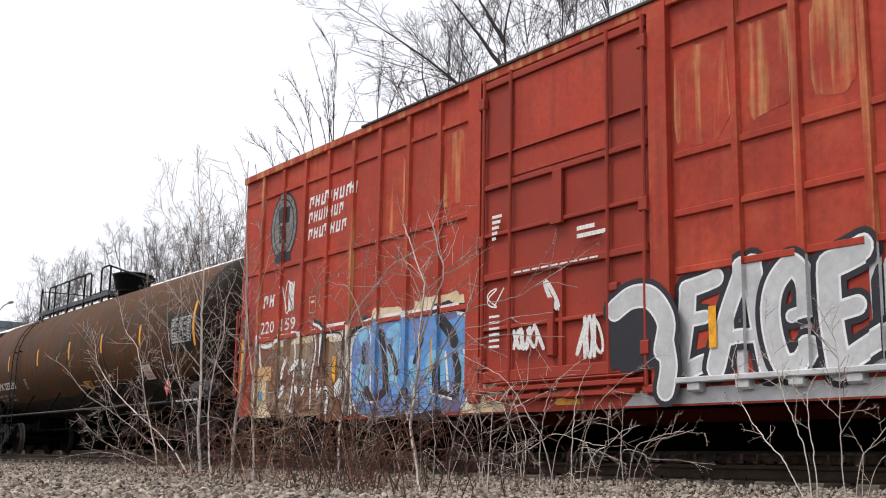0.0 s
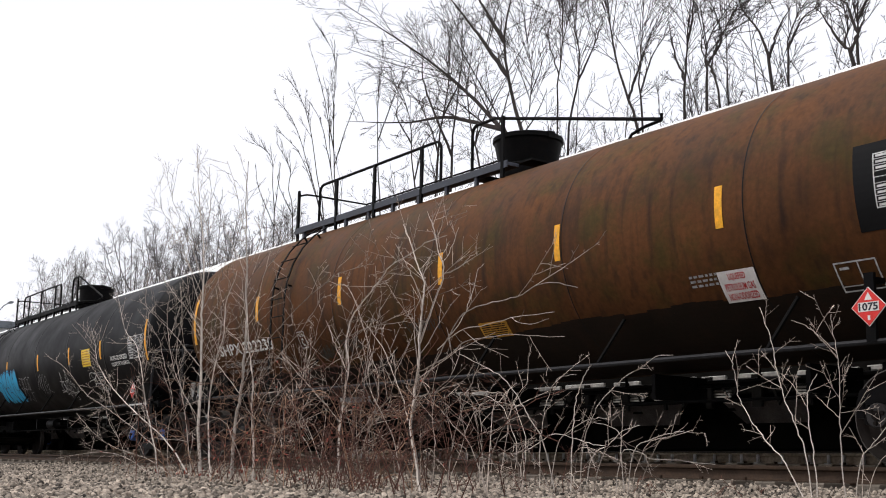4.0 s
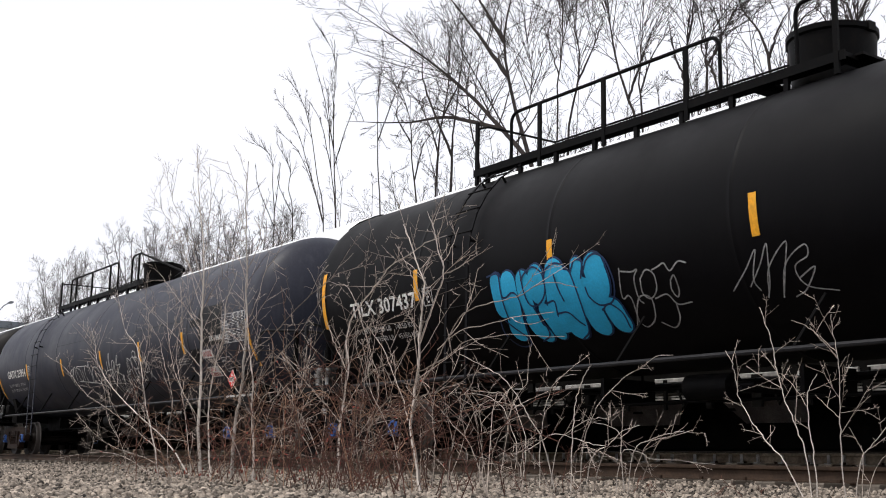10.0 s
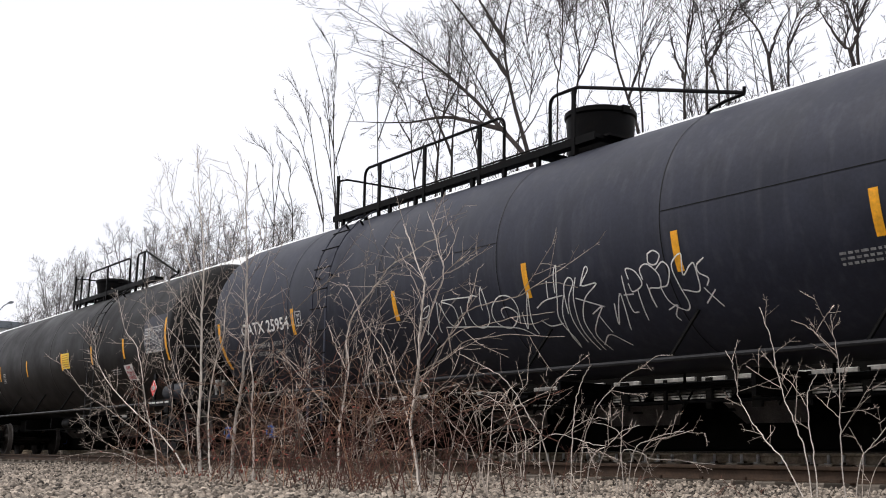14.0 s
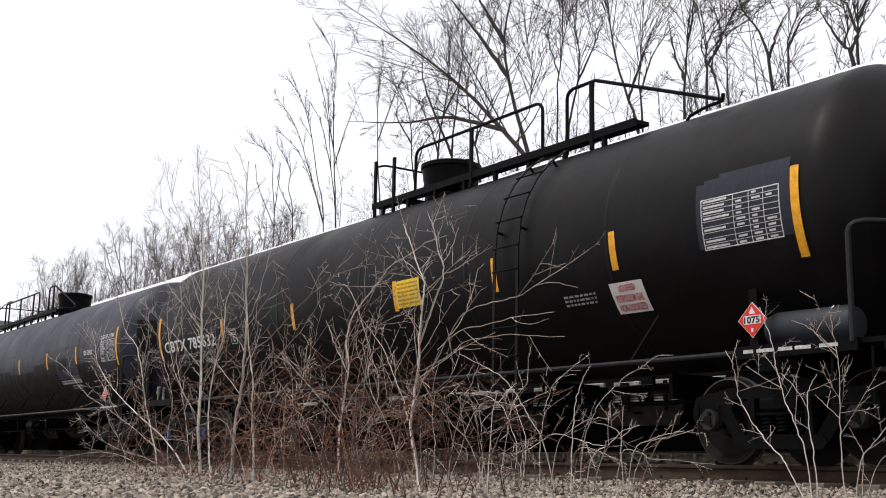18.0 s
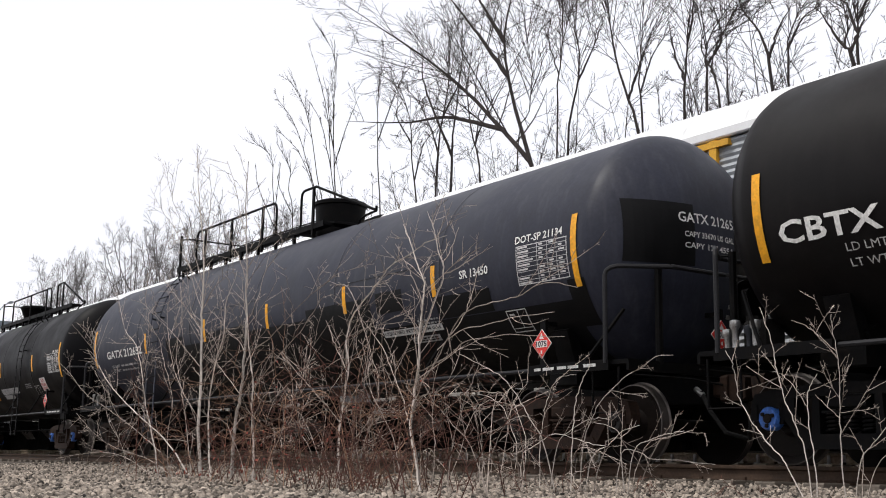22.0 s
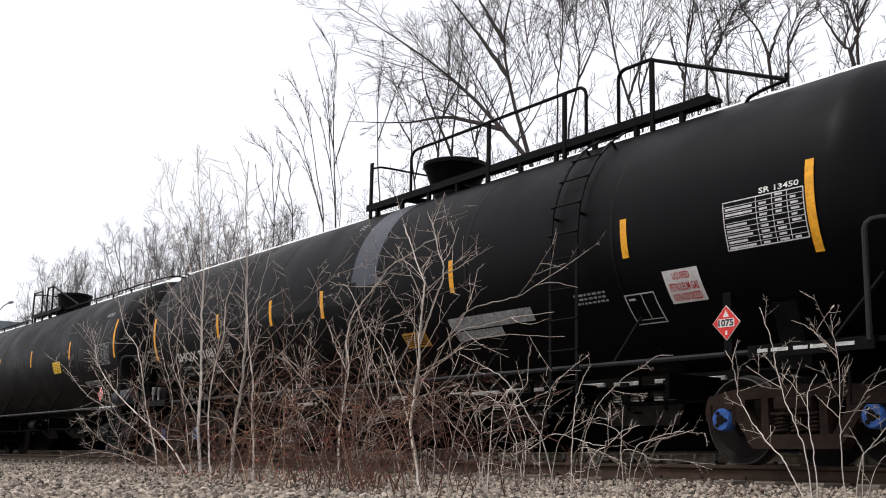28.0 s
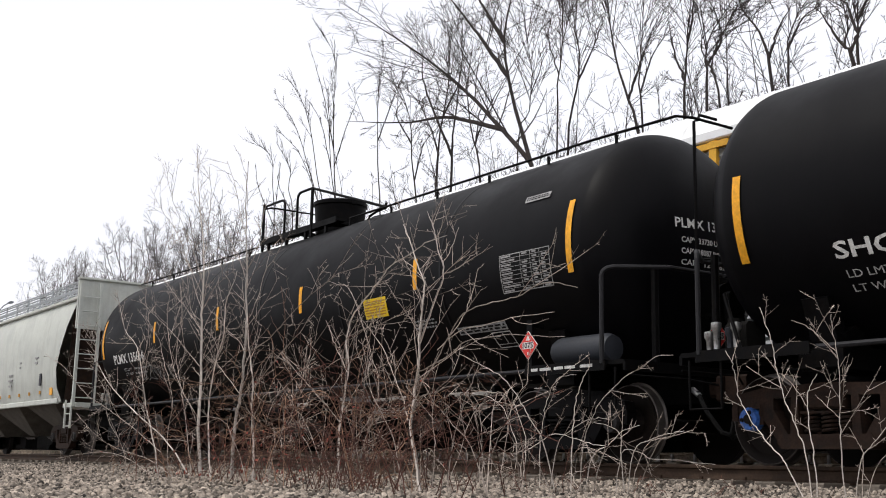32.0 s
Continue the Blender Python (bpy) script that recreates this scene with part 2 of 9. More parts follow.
# ---- mesh helpers ----
class Build:
    """Collects vertices and faces of one mesh."""

    def __init__(self):
        self.v, self.f, self.m = [], [], []

    def add(self, verts, faces, mat=0):
        k = len(self.v)
        self.v += [tuple(p) for p in verts]
        self.f += [tuple(i + k for i in f) for f in faces]
        self.m += [mat] * len(faces)
        return self

    def box(self, c, size, mat=0, rot=None, cut=0.0):
        """A box with its long edges chamfered by cut."""
        hx, hy, hz = size[0] / 2, size[1] / 2, size[2] / 2
        b = min(cut, hx * 0.5, hy * 0.5, hz * 0.5)
        if b <= 0:
            vs = [Vector((sx * hx, sy * hy, sz * hz)) for sx in (-1, 1) for sy in (-1, 1) for sz in (-1, 1)]
            fs = [(0, 1, 3, 2), (4, 6, 7, 5), (0, 4, 5, 1), (2, 3, 7, 6), (0, 2, 6, 4), (1, 5, 7, 3)]
        else:
            ring = [(hy - b, hz), (hy, hz - b), (hy, b - hz), (hy - b, -hz), (b - hy, -hz), (-hy, b - hz), (-hy, hz - b), (b - hy, hz)]
            vs = [Vector((x, y, z)) for x in (-hx, hx) for y, z in ring]
            fs = [(i, (i + 1) % 8, (i + 1) % 8 + 8, i + 8) for i in range(8)] + [tuple(range(7, -1, -1)), tuple(range(8, 16))]
            fs = [f[::-1] for f in fs]
        if rot:
            vs = [rot @ p for p in vs]
        return self.add([p + Vector(c) for p in vs], fs, mat)

    def tube(self, pts, r, seg=6, mat=0, r2=None, cap=True):
        """A round bar along a line of points."""
        pts = [Vector(p) for p in pts]
        n = len(pts)
        side = None
        vs, fs = [], []
        for i, p in enumerate(pts):
            d = (pts[min(i + 1, n - 1)] - pts[max(i - 1, 0)])
            d = d.normalized() if d.length > 1e-9 else Vector((0, 0, 1))
            if side is None:
                side = d.cross(Vector((0, 0, 1)) if abs(d.z) < 0.9 else Vector((1, 0, 0))).normalized()
            side = (side - d * side.dot(d)).normalized()
            up = d.cross(side)
            rr = r if r2 is None else r + (r2 - r) * i / max(n - 1, 1)
            for k in range(seg):
                a = 2 * math.pi * k / seg
                vs.append(p + side * (rr * math.cos(a)) + up * (rr * math.sin(a)))
        for i in range(n - 1):
            for k in range(seg):
                fs.append((i * seg + k, i * seg + (k + 1) % seg, (i + 1) * seg + (k + 1) % seg, (i + 1) * seg + k))
        if cap:
            fs += [tuple(range(seg - 1, -1, -1)), tuple(range((n - 1) * seg, n * seg))]
        return self.add(vs, fs, mat)

    def lathe(self, profile, axis="x", centre=(0, 0, 0), seg=48, mats=None):
        """Turns (along, radius) pairs about an axis."""
        c = Vector(centre)
        vs, fs, ms = [], [], []
        for a, r in profile:
            for k in range(seg):
                t = 2 * math.pi * k / seg
                u, w = r * math.cos(t), r * math.sin(t)
                vs.append(c + Vector({"x": (a, u, w), "y": (w, a, u), "z": (u, w, a)}[axis]))
        for i in range(len(profile) - 1):
            for k in range(seg):
                fs.append((i * seg + k, i * seg + (k + 1) % seg, (i + 1) * seg + (k + 1) % seg, (i + 1) * seg + k)[::-1])
                ms.append(mats[i] if mats else 0)
        fs += [tuple(range(seg)), tuple(range(len(profile) * seg - 1, (len(profile) - 1) * seg - 1, -1))]
        ms += [ms[0], ms[-1]]
        k0 = len(self.v)
        self.v += [tuple(p) for p in vs]
        self.f += [tuple(i + k0 for i in f) for f in fs]
        self.m += ms
        return self

    def prism(self, outline, y0, y1, mat=0):
        """An outline of (x, z) pairs pushed from y0 to y1."""
        n = len(outline)
        vs = [(x, y0, z) for x, z in outline] + [(x, y1, z) for x, z in outline]
        fs = [tuple(range(n)), tuple(range(2 * n - 1, n - 1, -1))] + [(i, i + n, (i + 1) % n + n, (i + 1) % n) for i in range(n)]
        return self.add(vs, fs, mat)

    def mesh(self, name, smooth=False):
        me = bpy.data.meshes.new(name)
        me.from_pydata(self.v, [], self.f)
        if any(self.m):
            me.polygons.foreach_set("material_index", self.m)
        if smooth:
            me.shade_smooth()
            me.set_sharp_from_angle(angle=radians(35))
        me.update()
        return me


def part(name, shape, mat, parent, label="", at=None, smooth=False):
    """One mesh object under a thing or under a part."""
    me = shape.mesh(name, smooth) if isinstance(shape, Build) else shape
    if not me.materials:
        for m in (mat if isinstance(mat, (list, tuple)) else [mat]):
            me.materials.append(m)
    ob = new(name, me)
    ob.parent = parent
    if at is not None:
        ob.matrix_basis = at
    return tagged(ob, label) if label else ob


def thing(name, label, category, at=None, group="", kind=""):
    ob = new(name)
    ob.empty_display_size = 0.2
    if at is not None:
        ob.matrix_basis = at
    return tagged(ob, label, category, group, kind)


def single(name, shape, mat, label, category="", group="", kind="", smooth=False):
    me = shape.mesh(name, smooth)
    for m in (mat if isinstance(mat, (list, tuple)) else [mat]):
        me.materials.append(m)
    return tagged(new(name, me), label, category, group, kind)


def arc(cx, cz, r, a0, a1, n=5):
    """Points (x, z) on an arc, in degrees."""
    return [(cx + r * math.cos(radians(a0 + (a1 - a0) * i / n)), cz + r * math.sin(radians(a0 + (a1 - a0) * i / n))) for i in range(n + 1)]


GLYPHS = {}


def glyphs(body, fat=0.0, shear=0.0, spacing=1.0):
    """The outline faces of a word in the built-in font, scaled to a unit box."""
    key = (body, fat, shear, spacing)
    if key not in GLYPHS:
        cu = bpy.data.curves.new("lettering", "FONT")
        cu.body, cu.offset, cu.shear, cu.resolution_u, cu.space_character = body, fat, shear, 2, spacing
        ob = bpy.data.objects.new("lettering", cu)
        scene.collection.objects.link(ob)
        dg = bpy.context.evaluated_depsgraph_get()
        dg.update()
        me = bpy.data.meshes.new_from_object(ob.evaluated_get(dg))
        vs = [v.co.copy() for v in me.vertices]
        fs = [tuple(p.vertices) for p in me.polygons]
        bpy.data.objects.remove(ob)
        bpy.data.meshes.remove(me)
        bpy.data.curves.remove(cu)
        x0, x1 = min(v.x for v in vs), max(v.x for v in vs)
        y0, y1 = min(v.y for v in vs), max(v.y for v in vs)
        GLYPHS[key] = ([((v.x - x0) / (x1 - x0), (v.y - y0) / (y1 - y0)) for v in vs], fs)
    return GLYPHS[key]


# ---- ground and tracks ----
def ground_height(x, y):
    """The gravel bed: level by the camera, a shoulder up to each track, an added bank behind."""
    steps = ((-400, -0.3), (4.0, -0.3), (8.2, -0.27), (9.0, -0.22), (9.45, -0.19), (11.9, -0.17), (12.6, -0.06), (13.3, -0.02), (15.9, 0.02), (16.2, 0.0), (17.0, -0.1), (18.6, 1.3), (24, 2.2), (60, 3.0), (900, 4.0))
    for (ya, za), (yb, zb) in zip(steps, steps[1:]):
        if y <= yb:
            return za + (zb - za) * max(0.0, (y - ya) / (yb - ya))
    return steps[-1][1]


def make_ground():
    xs = [-2500, -900, -400, -200] + [-120 + 3 * i for i in range(34)] + [-18 + 0.25 * i for i in range(73)] + [3, 8, 20, 60, 200, 900, 2500]
    ys = [-900, -200, -60, -20, -5, 0, 2, 3] + [4 + 0.25 * i for i in range(25)] + [10.5, 11, 11.5, 11.9, 12.2, 12.5, 13.0, 13.5, 14.5, 15.5, 16.2, 17, 17.8, 18.6, 20, 22, 24, 30, 40, 60, 120, 400, 900, 2500]
    b = Build()
    vs = []
    for y in ys:
        for x in xs:
            z = ground_height(x, y)
            if y < 9.2 and abs(x) < 130:
                z += 0.035 * (noise.noise((x * 0.9, y * 0.9, 3.1)) + 0.5 * noise.noise((x * 3.1, y * 3.1, 7.7)))
            vs.append((x, y, z))
    nx = len(xs)
    fs = [(j * nx + i, j * nx + i + 1, (j + 1) * nx + i + 1, (j + 1) * nx + i) for j in range(len(ys) - 1) for i in range(nx - 1)]
    b.add(vs, fs)
    # Ground from y = 17 on gets the near-black colour that carries the shade.
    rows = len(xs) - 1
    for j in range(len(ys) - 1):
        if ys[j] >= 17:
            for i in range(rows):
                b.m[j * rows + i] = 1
    single("ground", b, [GROUND, LITTER_SHADE], "grey-brown gravel ground beside the railway tracks", kind="structure", smooth=True)


STONE_SHAPES = []
for s in range(9):
    rnd = random.Random(100 + s)
    me = bmesh.new()
    bmesh.ops.create_icosphere(me, subdivisions=1, radius=1.0)
    for v in me.verts:
        v.co *= rnd.uniform(0.7, 1.15)
    STONE_SHAPES.append(([v.co.copy() for v in me.verts], [tuple(v.index for v in f.verts) for f in me.faces]))
    me.free()


def stones(name, count, place, size, mat, label, seed):
    rnd = random.Random(seed)
    b = Build()
    for _ in range(count):
        x, y, z = place(rnd)
        vs, fs = STONE_SHAPES[rnd.randrange(9)]
        r = size * rnd.uniform(0.55, 1.35)
        m = Euler((rnd.uniform(0, 6.3), rnd.uniform(0, 6.3), rnd.uniform(0, 6.3))).to_matrix() @ Matrix.Diagonal((r, r * rnd.uniform(0.6, 1), r * rnd.uniform(0.5, 0.9)))
        c = Vector((x, y, z))
        b.add([m @ v + c for v in vs], fs)
    return single(name, b, mat, label, "gravel", kind="stuff")


def near_spot(rnd):
    """The strip of gravel before the near rail, thickest close by."""
    while True:
        a, d = radians(rnd.uniform(30, 79)), 6.0 + 26 * rnd.random() ** 1.3
        x, y = -d * math.sin(a), d * math.cos(a)
        if y < 9.45:
            return x, y, ground_height(x, y) + rnd.uniform(-0.01, 0.02) + 0.035 * noise.noise((x * 0.9, y * 0.9, 3.1))


def shoulder_spot(rnd):
    x = -4 - 60 * rnd.random() ** 1.5
    y = rnd.uniform(11.85, 13.3)
    return x, y, ground_height(x, y) + rnd.uniform(0.0, 0.02)


def rail_shape(x0, x1):
    half = [(0.0, 0.0), (0.033, 0.0), (0.037, -0.012), (0.036, -0.036), (0.012, -0.05), (0.009, -0.07), (0.009, -0.12), (0.02, -0.138), (0.07, -0.15), (0.07, -0.16)]
    ring = half + [(-y, z) for y, z in reversed(half[1:])]
    n = len(ring)
    b = Build()
    b.add([(x, y, z) for x in (x0, x1) for y, z in ring],
          [(i, (i + 1) % n, (i + 1) % n + n, i + n) for i in range(n)] + [tuple(range(n)), tuple(range(2 * n - 1, n - 1, -1))],
          0)
    b.m[0] = b.m[n - 1] = 1
    return b


def make_track(name, y, z, label, steel):
    t = thing(name, label, "railway track", pose(0, y, z), kind="structure")
    for side in (-0.755, 0.755):
        part("rail", rail_shape(-300, 60), [steel, RAIL_TOP], t, at=pose(0, side, 0), smooth=True)
    if steel is RAIL_DUSTY:
        anchor = Build().box((0, -0.05, -0.085), (0.03, 0.04, 0.13), cut=0.008).box((0, -0.07, -0.15), (0.09, 0.05, 0.03)).mesh("rail_anchor")
        for i in range(80, 122):
            for dx in (-0.14, 0.17) if i % 3 else (0.02,):
                part("rail_anchor", anchor, RACK_PALE, t, at=pose(-70 + i * 0.58 + dx + 0.04 * math.sin(i * 11.0), -0.755, 0))
    me = Build().box((0, 0, 0), (0.23, 2.6, 0.18), cut=0.015).mesh("tie")
    for i in range(130):
        x = -70 + i * 0.58
        part("tie", me, TIE, t, at=pose(x + 0.03 * math.sin(i * 7.0), 0.03 * math.sin(i * 3.0), -0.245, 0, 0, 1.5 * math.sin(i * 5.0)))
    plate = Build().box((0, 0, 0), (0.2, 0.32, 0.02)).box((0.06, 0.1, 0.02), (0.03, 0.03, 0.04)).box((-0.06, -0.1, 0.02), (0.03, 0.03, 0.04)).mesh("tie_plate")
    for i in range(70, 124):
        part("tie_plate", plate, RAIL, t, at=pose(-70 + i * 0.58 + 0.03 * math.sin(i * 7.0), -0.755, -0.163))
    return t


make_ground()
make_track("track_near", TRACK_Y, 0.0, "near railway track with rusty steel rails on wooden ties", RAIL)
make_track("track_far", TRACK2_Y, TRACK2_Z, "far railway track with rusty rails on raised ballast", RAIL_DUSTY)


# ---- tank cars ----
R, ZC = 1.52, 2.6


def on_tank(x, deg, r=R):
    a = radians(deg)
    return Vector((x, -r * math.cos(a), ZC + r * math.sin(a)))


def arc_bars(bars, r):
    """Curved sheets (x0, x1, angle0, angle1) laid on the tank's side."""
    b = Build()
    for x0, x1, a0, a1 in bars:
        n = max(1, int(abs(a1 - a0) / 3) + 1)
        vs = [on_tank(x, a0 + (a1 - a0) * i / n, r) for i in range(n + 1) for x in (x0, x1)]
        b.add(vs, [(2 * i, 2 * i + 1, 2 * i + 3, 2 * i + 2) for i in range(n)])
    return b


def arc_text(body, x0, x1, a0, a1, r, fat=0.0, shear=0.0, slant=0.0, spacing=1.0):
    """Lettering bent round the tank's side between two places and two angles; slant lets the line climb by so many degrees."""
    uv, fs = glyphs(body, fat, shear, spacing)
    bm = bmesh.new()
    vs = [bm.verts.new((x0 + (x1 - x0) * u, 0, a0 + (a1 - a0) * w)) for u, w in uv]
    for f in fs:
        try:
            bm.faces.new([vs[i] for i in f])
        except ValueError:
            pass
    lo, hi = min(a0, a1), max(a0, a1)
    a = lo + 2.5
    while a < hi:
        bmesh.ops.bisect_plane(bm, geom=bm.verts[:] + bm.edges[:] + bm.faces[:], plane_co=(0, 0, a), plane_no=(0, 0, 1))
        a += 2.5
    bm.verts.index_update()
    b = Build()
    b.add([on_tank(v.co.x, v.co.z + slant * (v.co.x - x0) / (x1 - x0), r) for v in bm.verts], [tuple(v.index for v in f.verts) for f in bm.faces])
    bm.free()
    return b


def merged(*builds):
    b = Build()
    for o in builds:
        b.add(o.v, o.f)
    return b


def text_bars(x0, x1, a0, a1, rows, rnd, gap=0.35, lo=0.15, hi=0.4):
    """Rows of short bars: small print that cannot be read."""
    bars = []
    step = (a1 - a0) / rows
    for i in range(rows):
        x = x0
        while x < x1 - 0.02:
            w = min(rnd.uniform(lo, hi) * (x1 - x0), x1 - x)
            bars.append((x, x + w, a0 + step * (i + gap / 2), a0 + step * (i + 1 - gap / 2)))
            x += w + 0.04 * (x1 - x0)
    return bars


def frame_bars(x0, x1, a0, a1, w=0.012):
    d = math.degrees(w / R)
    return [(x0, x1, a0, a0 + d), (x0, x1, a1 - d, a1), (x0, x0 + w, a0 + d, a1 - d), (x1 - w, x1, a0 + d, a1 - d)]


def data_table(x0, x1, a0, a1, rnd):
    """A ruled inspection table with columns of small print."""
    bars = frame_bars(x0, x1, a0, a1)
    d = math.degrees(0.006 / R)
    rows = 9
    for i in range(1, rows):
        a = a0 + (a1 - a0) * i / rows
        bars.append((x0, x1, a - d / 2, a + d / 2))
    for f in (0.42, 0.62, 0.8):
        bars.append((x0 + (x1 - x0) * f, x0 + (x1 - x0) * f + 0.008, a0, a1))
    for i in range(rows):
        a = a0 + (a1 - a0) * (i + 0.5) / rows
        for f0, f1 in ((0.03, 0.38), (0.46, 0.58), (0.66, 0.77), (0.84, 0.96)):
            if rnd.random() < 0.78:
                q = f0 + (f1 - f0) * rnd.uniform(0.55, 1.0)
                bars.append((x0 + (x1 - x0) * f0, x0 + (x1 - x0) * q, a - 0.42, a + 0.42))
    return bars


WHEELSETS = []
SHARED = {}


def shared(key, make, smooth=False):
    if key not in SHARED:
        SHARED[key] = make().mesh(key.split("-")[0], smooth)
    return SHARED[key]


def wheelset_shape():
    b = Build()
    prof = [(0.62, 0.07), (0.63, 0.2), (0.655, 0.38), (0.655, 0.475), (0.675, 0.485), (0.69, 0.462), (0.79, 0.453), (0.795, 0.44), (0.775, 0.39), (0.735, 0.36), (0.735, 0.17), (0.80, 0.13), (0.80, 0.09)]
    mats = [0, 0, 0, 1, 1, 1, 1, 0, 0, 0, 0, 0]
    b.lathe(prof, "y", seg=40, mats=mats)
    b.lathe([(-a, r) for a, r in prof], "y", seg=40, mats=mats)
    b.lathe([(-1.0, 0.08), (1.0, 0.08)], "y", seg=14)
    for s in (-1, 1):
        b.lathe([(s * 0.98, 0.10), (s * 1.0, 0.118), (s * 1.10, 0.118), (s * 1.12, 0.105), (s * 1.12, 0.05), (s * 1.135, 0.045)], "y", seg=20, mats=[0, 2, 2, 2, 0])
        for k in range(3):
            a = radians(120 * k + 30)
            b.lathe([(s * 1.12, 0.022), (s * 1.137, 0.02)], "y", centre=(0.07 * math.cos(a), 0, 0.07 * math.sin(a)), seg=8, mats=[0])
    return b


def sideframe_shape():
    b = Build()
    y0, y1 = -0.075, 0.075
    b.prism([(-1.13, 0.56), (-1.08, 0.70), (-0.75, 0.76), (0, 0.79), (0.75, 0.76), (1.08, 0.70), (1.13, 0.56), (1.12, 0.44), (1.04, 0.44), (1.03, 0.60), (0.74, 0.60), (0.60, 0.655), (0, 0.67), (-0.60, 0.655), (-0.74, 0.60), (-1.03, 0.60), (-1.04, 0.44), (-1.12, 0.44)], y0, y1)
    b.prism([(-0.5, 0.16), (0.5, 0.16), (0.56, 0.22), (0.5, 0.30), (-0.5, 0.30), (-0.56, 0.22)], y0 - 0.02, y1 + 0.02)
    for s in (-1, 1):
        b.prism([(s * 0.74, 0.60), (s * 0.74, 0.47), (s * 0.54, 0.20), (s * 0.42, 0.28), (s * 0.60, 0.54), (s * 0.60, 0.655)], y0, y1)
        b.prism([(s * 0.30, 0.29), (s * 0.40, 0.29), (s * 0.38, 0.67), (s * 0.30, 0.67)], y0 - 0.01, y1 + 0.01)
        b.box((s * 0.89, 0, 0.585), (0.26, 0.17, 0.05))
        b.prism([(s * 1.0, 0.38), (s * 1.05, 0.38), (s * 1.05, 0.60), (s * 1.0, 0.60)], y0, y1)
        b.prism([(s * 0.73, 0.40), (s * 0.78, 0.40), (s * 0.78, 0.60), (s * 0.73, 0.60)], y0, y1)
    b.box((0, 0, 0.60), (0.44, 0.2, 0.13), cut=0.02)
    b.box((0, 0, 0.508), (0.56, 0.16, 0.025))
    return b


def spring_shape():
    b = Build()
    for x in (-0.2, 0.0, 0.2):
        pts = [(x + 0.07 * math.cos(k * 0.9), 0.07 * math.sin(k * 0.9), 0.31 + 0.19 * k / 34) for k in range(35)]
        b.tube(pts, 0.016, 5)
    return b


def make_truck(car, x, cap, rusty):
    """Two sideframes, a bolster, springs and two wheelsets that turn."""
    mat = RUSTY if rusty else STEEL
    bolster = shared("truck-bolster", lambda: Build().box((0, 0, 0.6), (0.36, 2.0, 0.2), cut=0.03).box((0, 0, 0.72), (0.5, 0.5, 0.1)).box((0, 0, 0.45), (0.2, 1.2, 0.12)))
    if not bolster.materials:
        bolster.materials.append(STEEL)
    t = part("truck", bolster, STEEL, car, at=pose(x, 0, 0))
    for s in (-1, 1):
        me = shared("sideframe-" + mat.name, sideframe_shape)
        part("sideframe", me, mat, t, at=pose(0, s * 1.0, 0))
        part("spring_nest", shared("spring_nest-" + mat.name, spring_shape, True), mat, t, at=pose(0, s * 1.0, 0))
        beam = shared("brake_beam", lambda: Build().tube([(0, -0.8, 0.33), (0, 0.8, 0.33)], 0.035, 8).box((0, -0.62, 0.33), (0.07, 0.12, 0.3)).box((0, 0.62, 0.33), (0.07, 0.12, 0.3)))
        part("brake_beam", beam, STEEL, t, at=pose(s * 0.4, 0, 0))
        w = part("wheelset", shared("wheelset-" + cap.name, wheelset_shape, True), [WHEEL, TREAD, cap], t, at=pose(s * 0.889, 0, 0.457))
        WHEELSETS.append((w, s * 0.889))
    return t


def coupler_shape():
    b = Build()
    b.box((0.25, 0, 0.86), (0.75, 0.16, 0.18), cut=0.03)
    b.prism([(0.58, 0.72), (0.84, 0.72), (0.88, 0.76), (0.88, 0.98), (0.84, 1.02), (0.58, 1.02)], -0.15, -0.02)
    b.prism([(0.58, 0.74), (0.74, 0.74), (0.76, 0.98), (0.58, 0.98)], -0.02, 0.16)
    b.box((0.60, 0, 0.86), (0.1, 0.38, 0.3), cut=0.03)
    return b


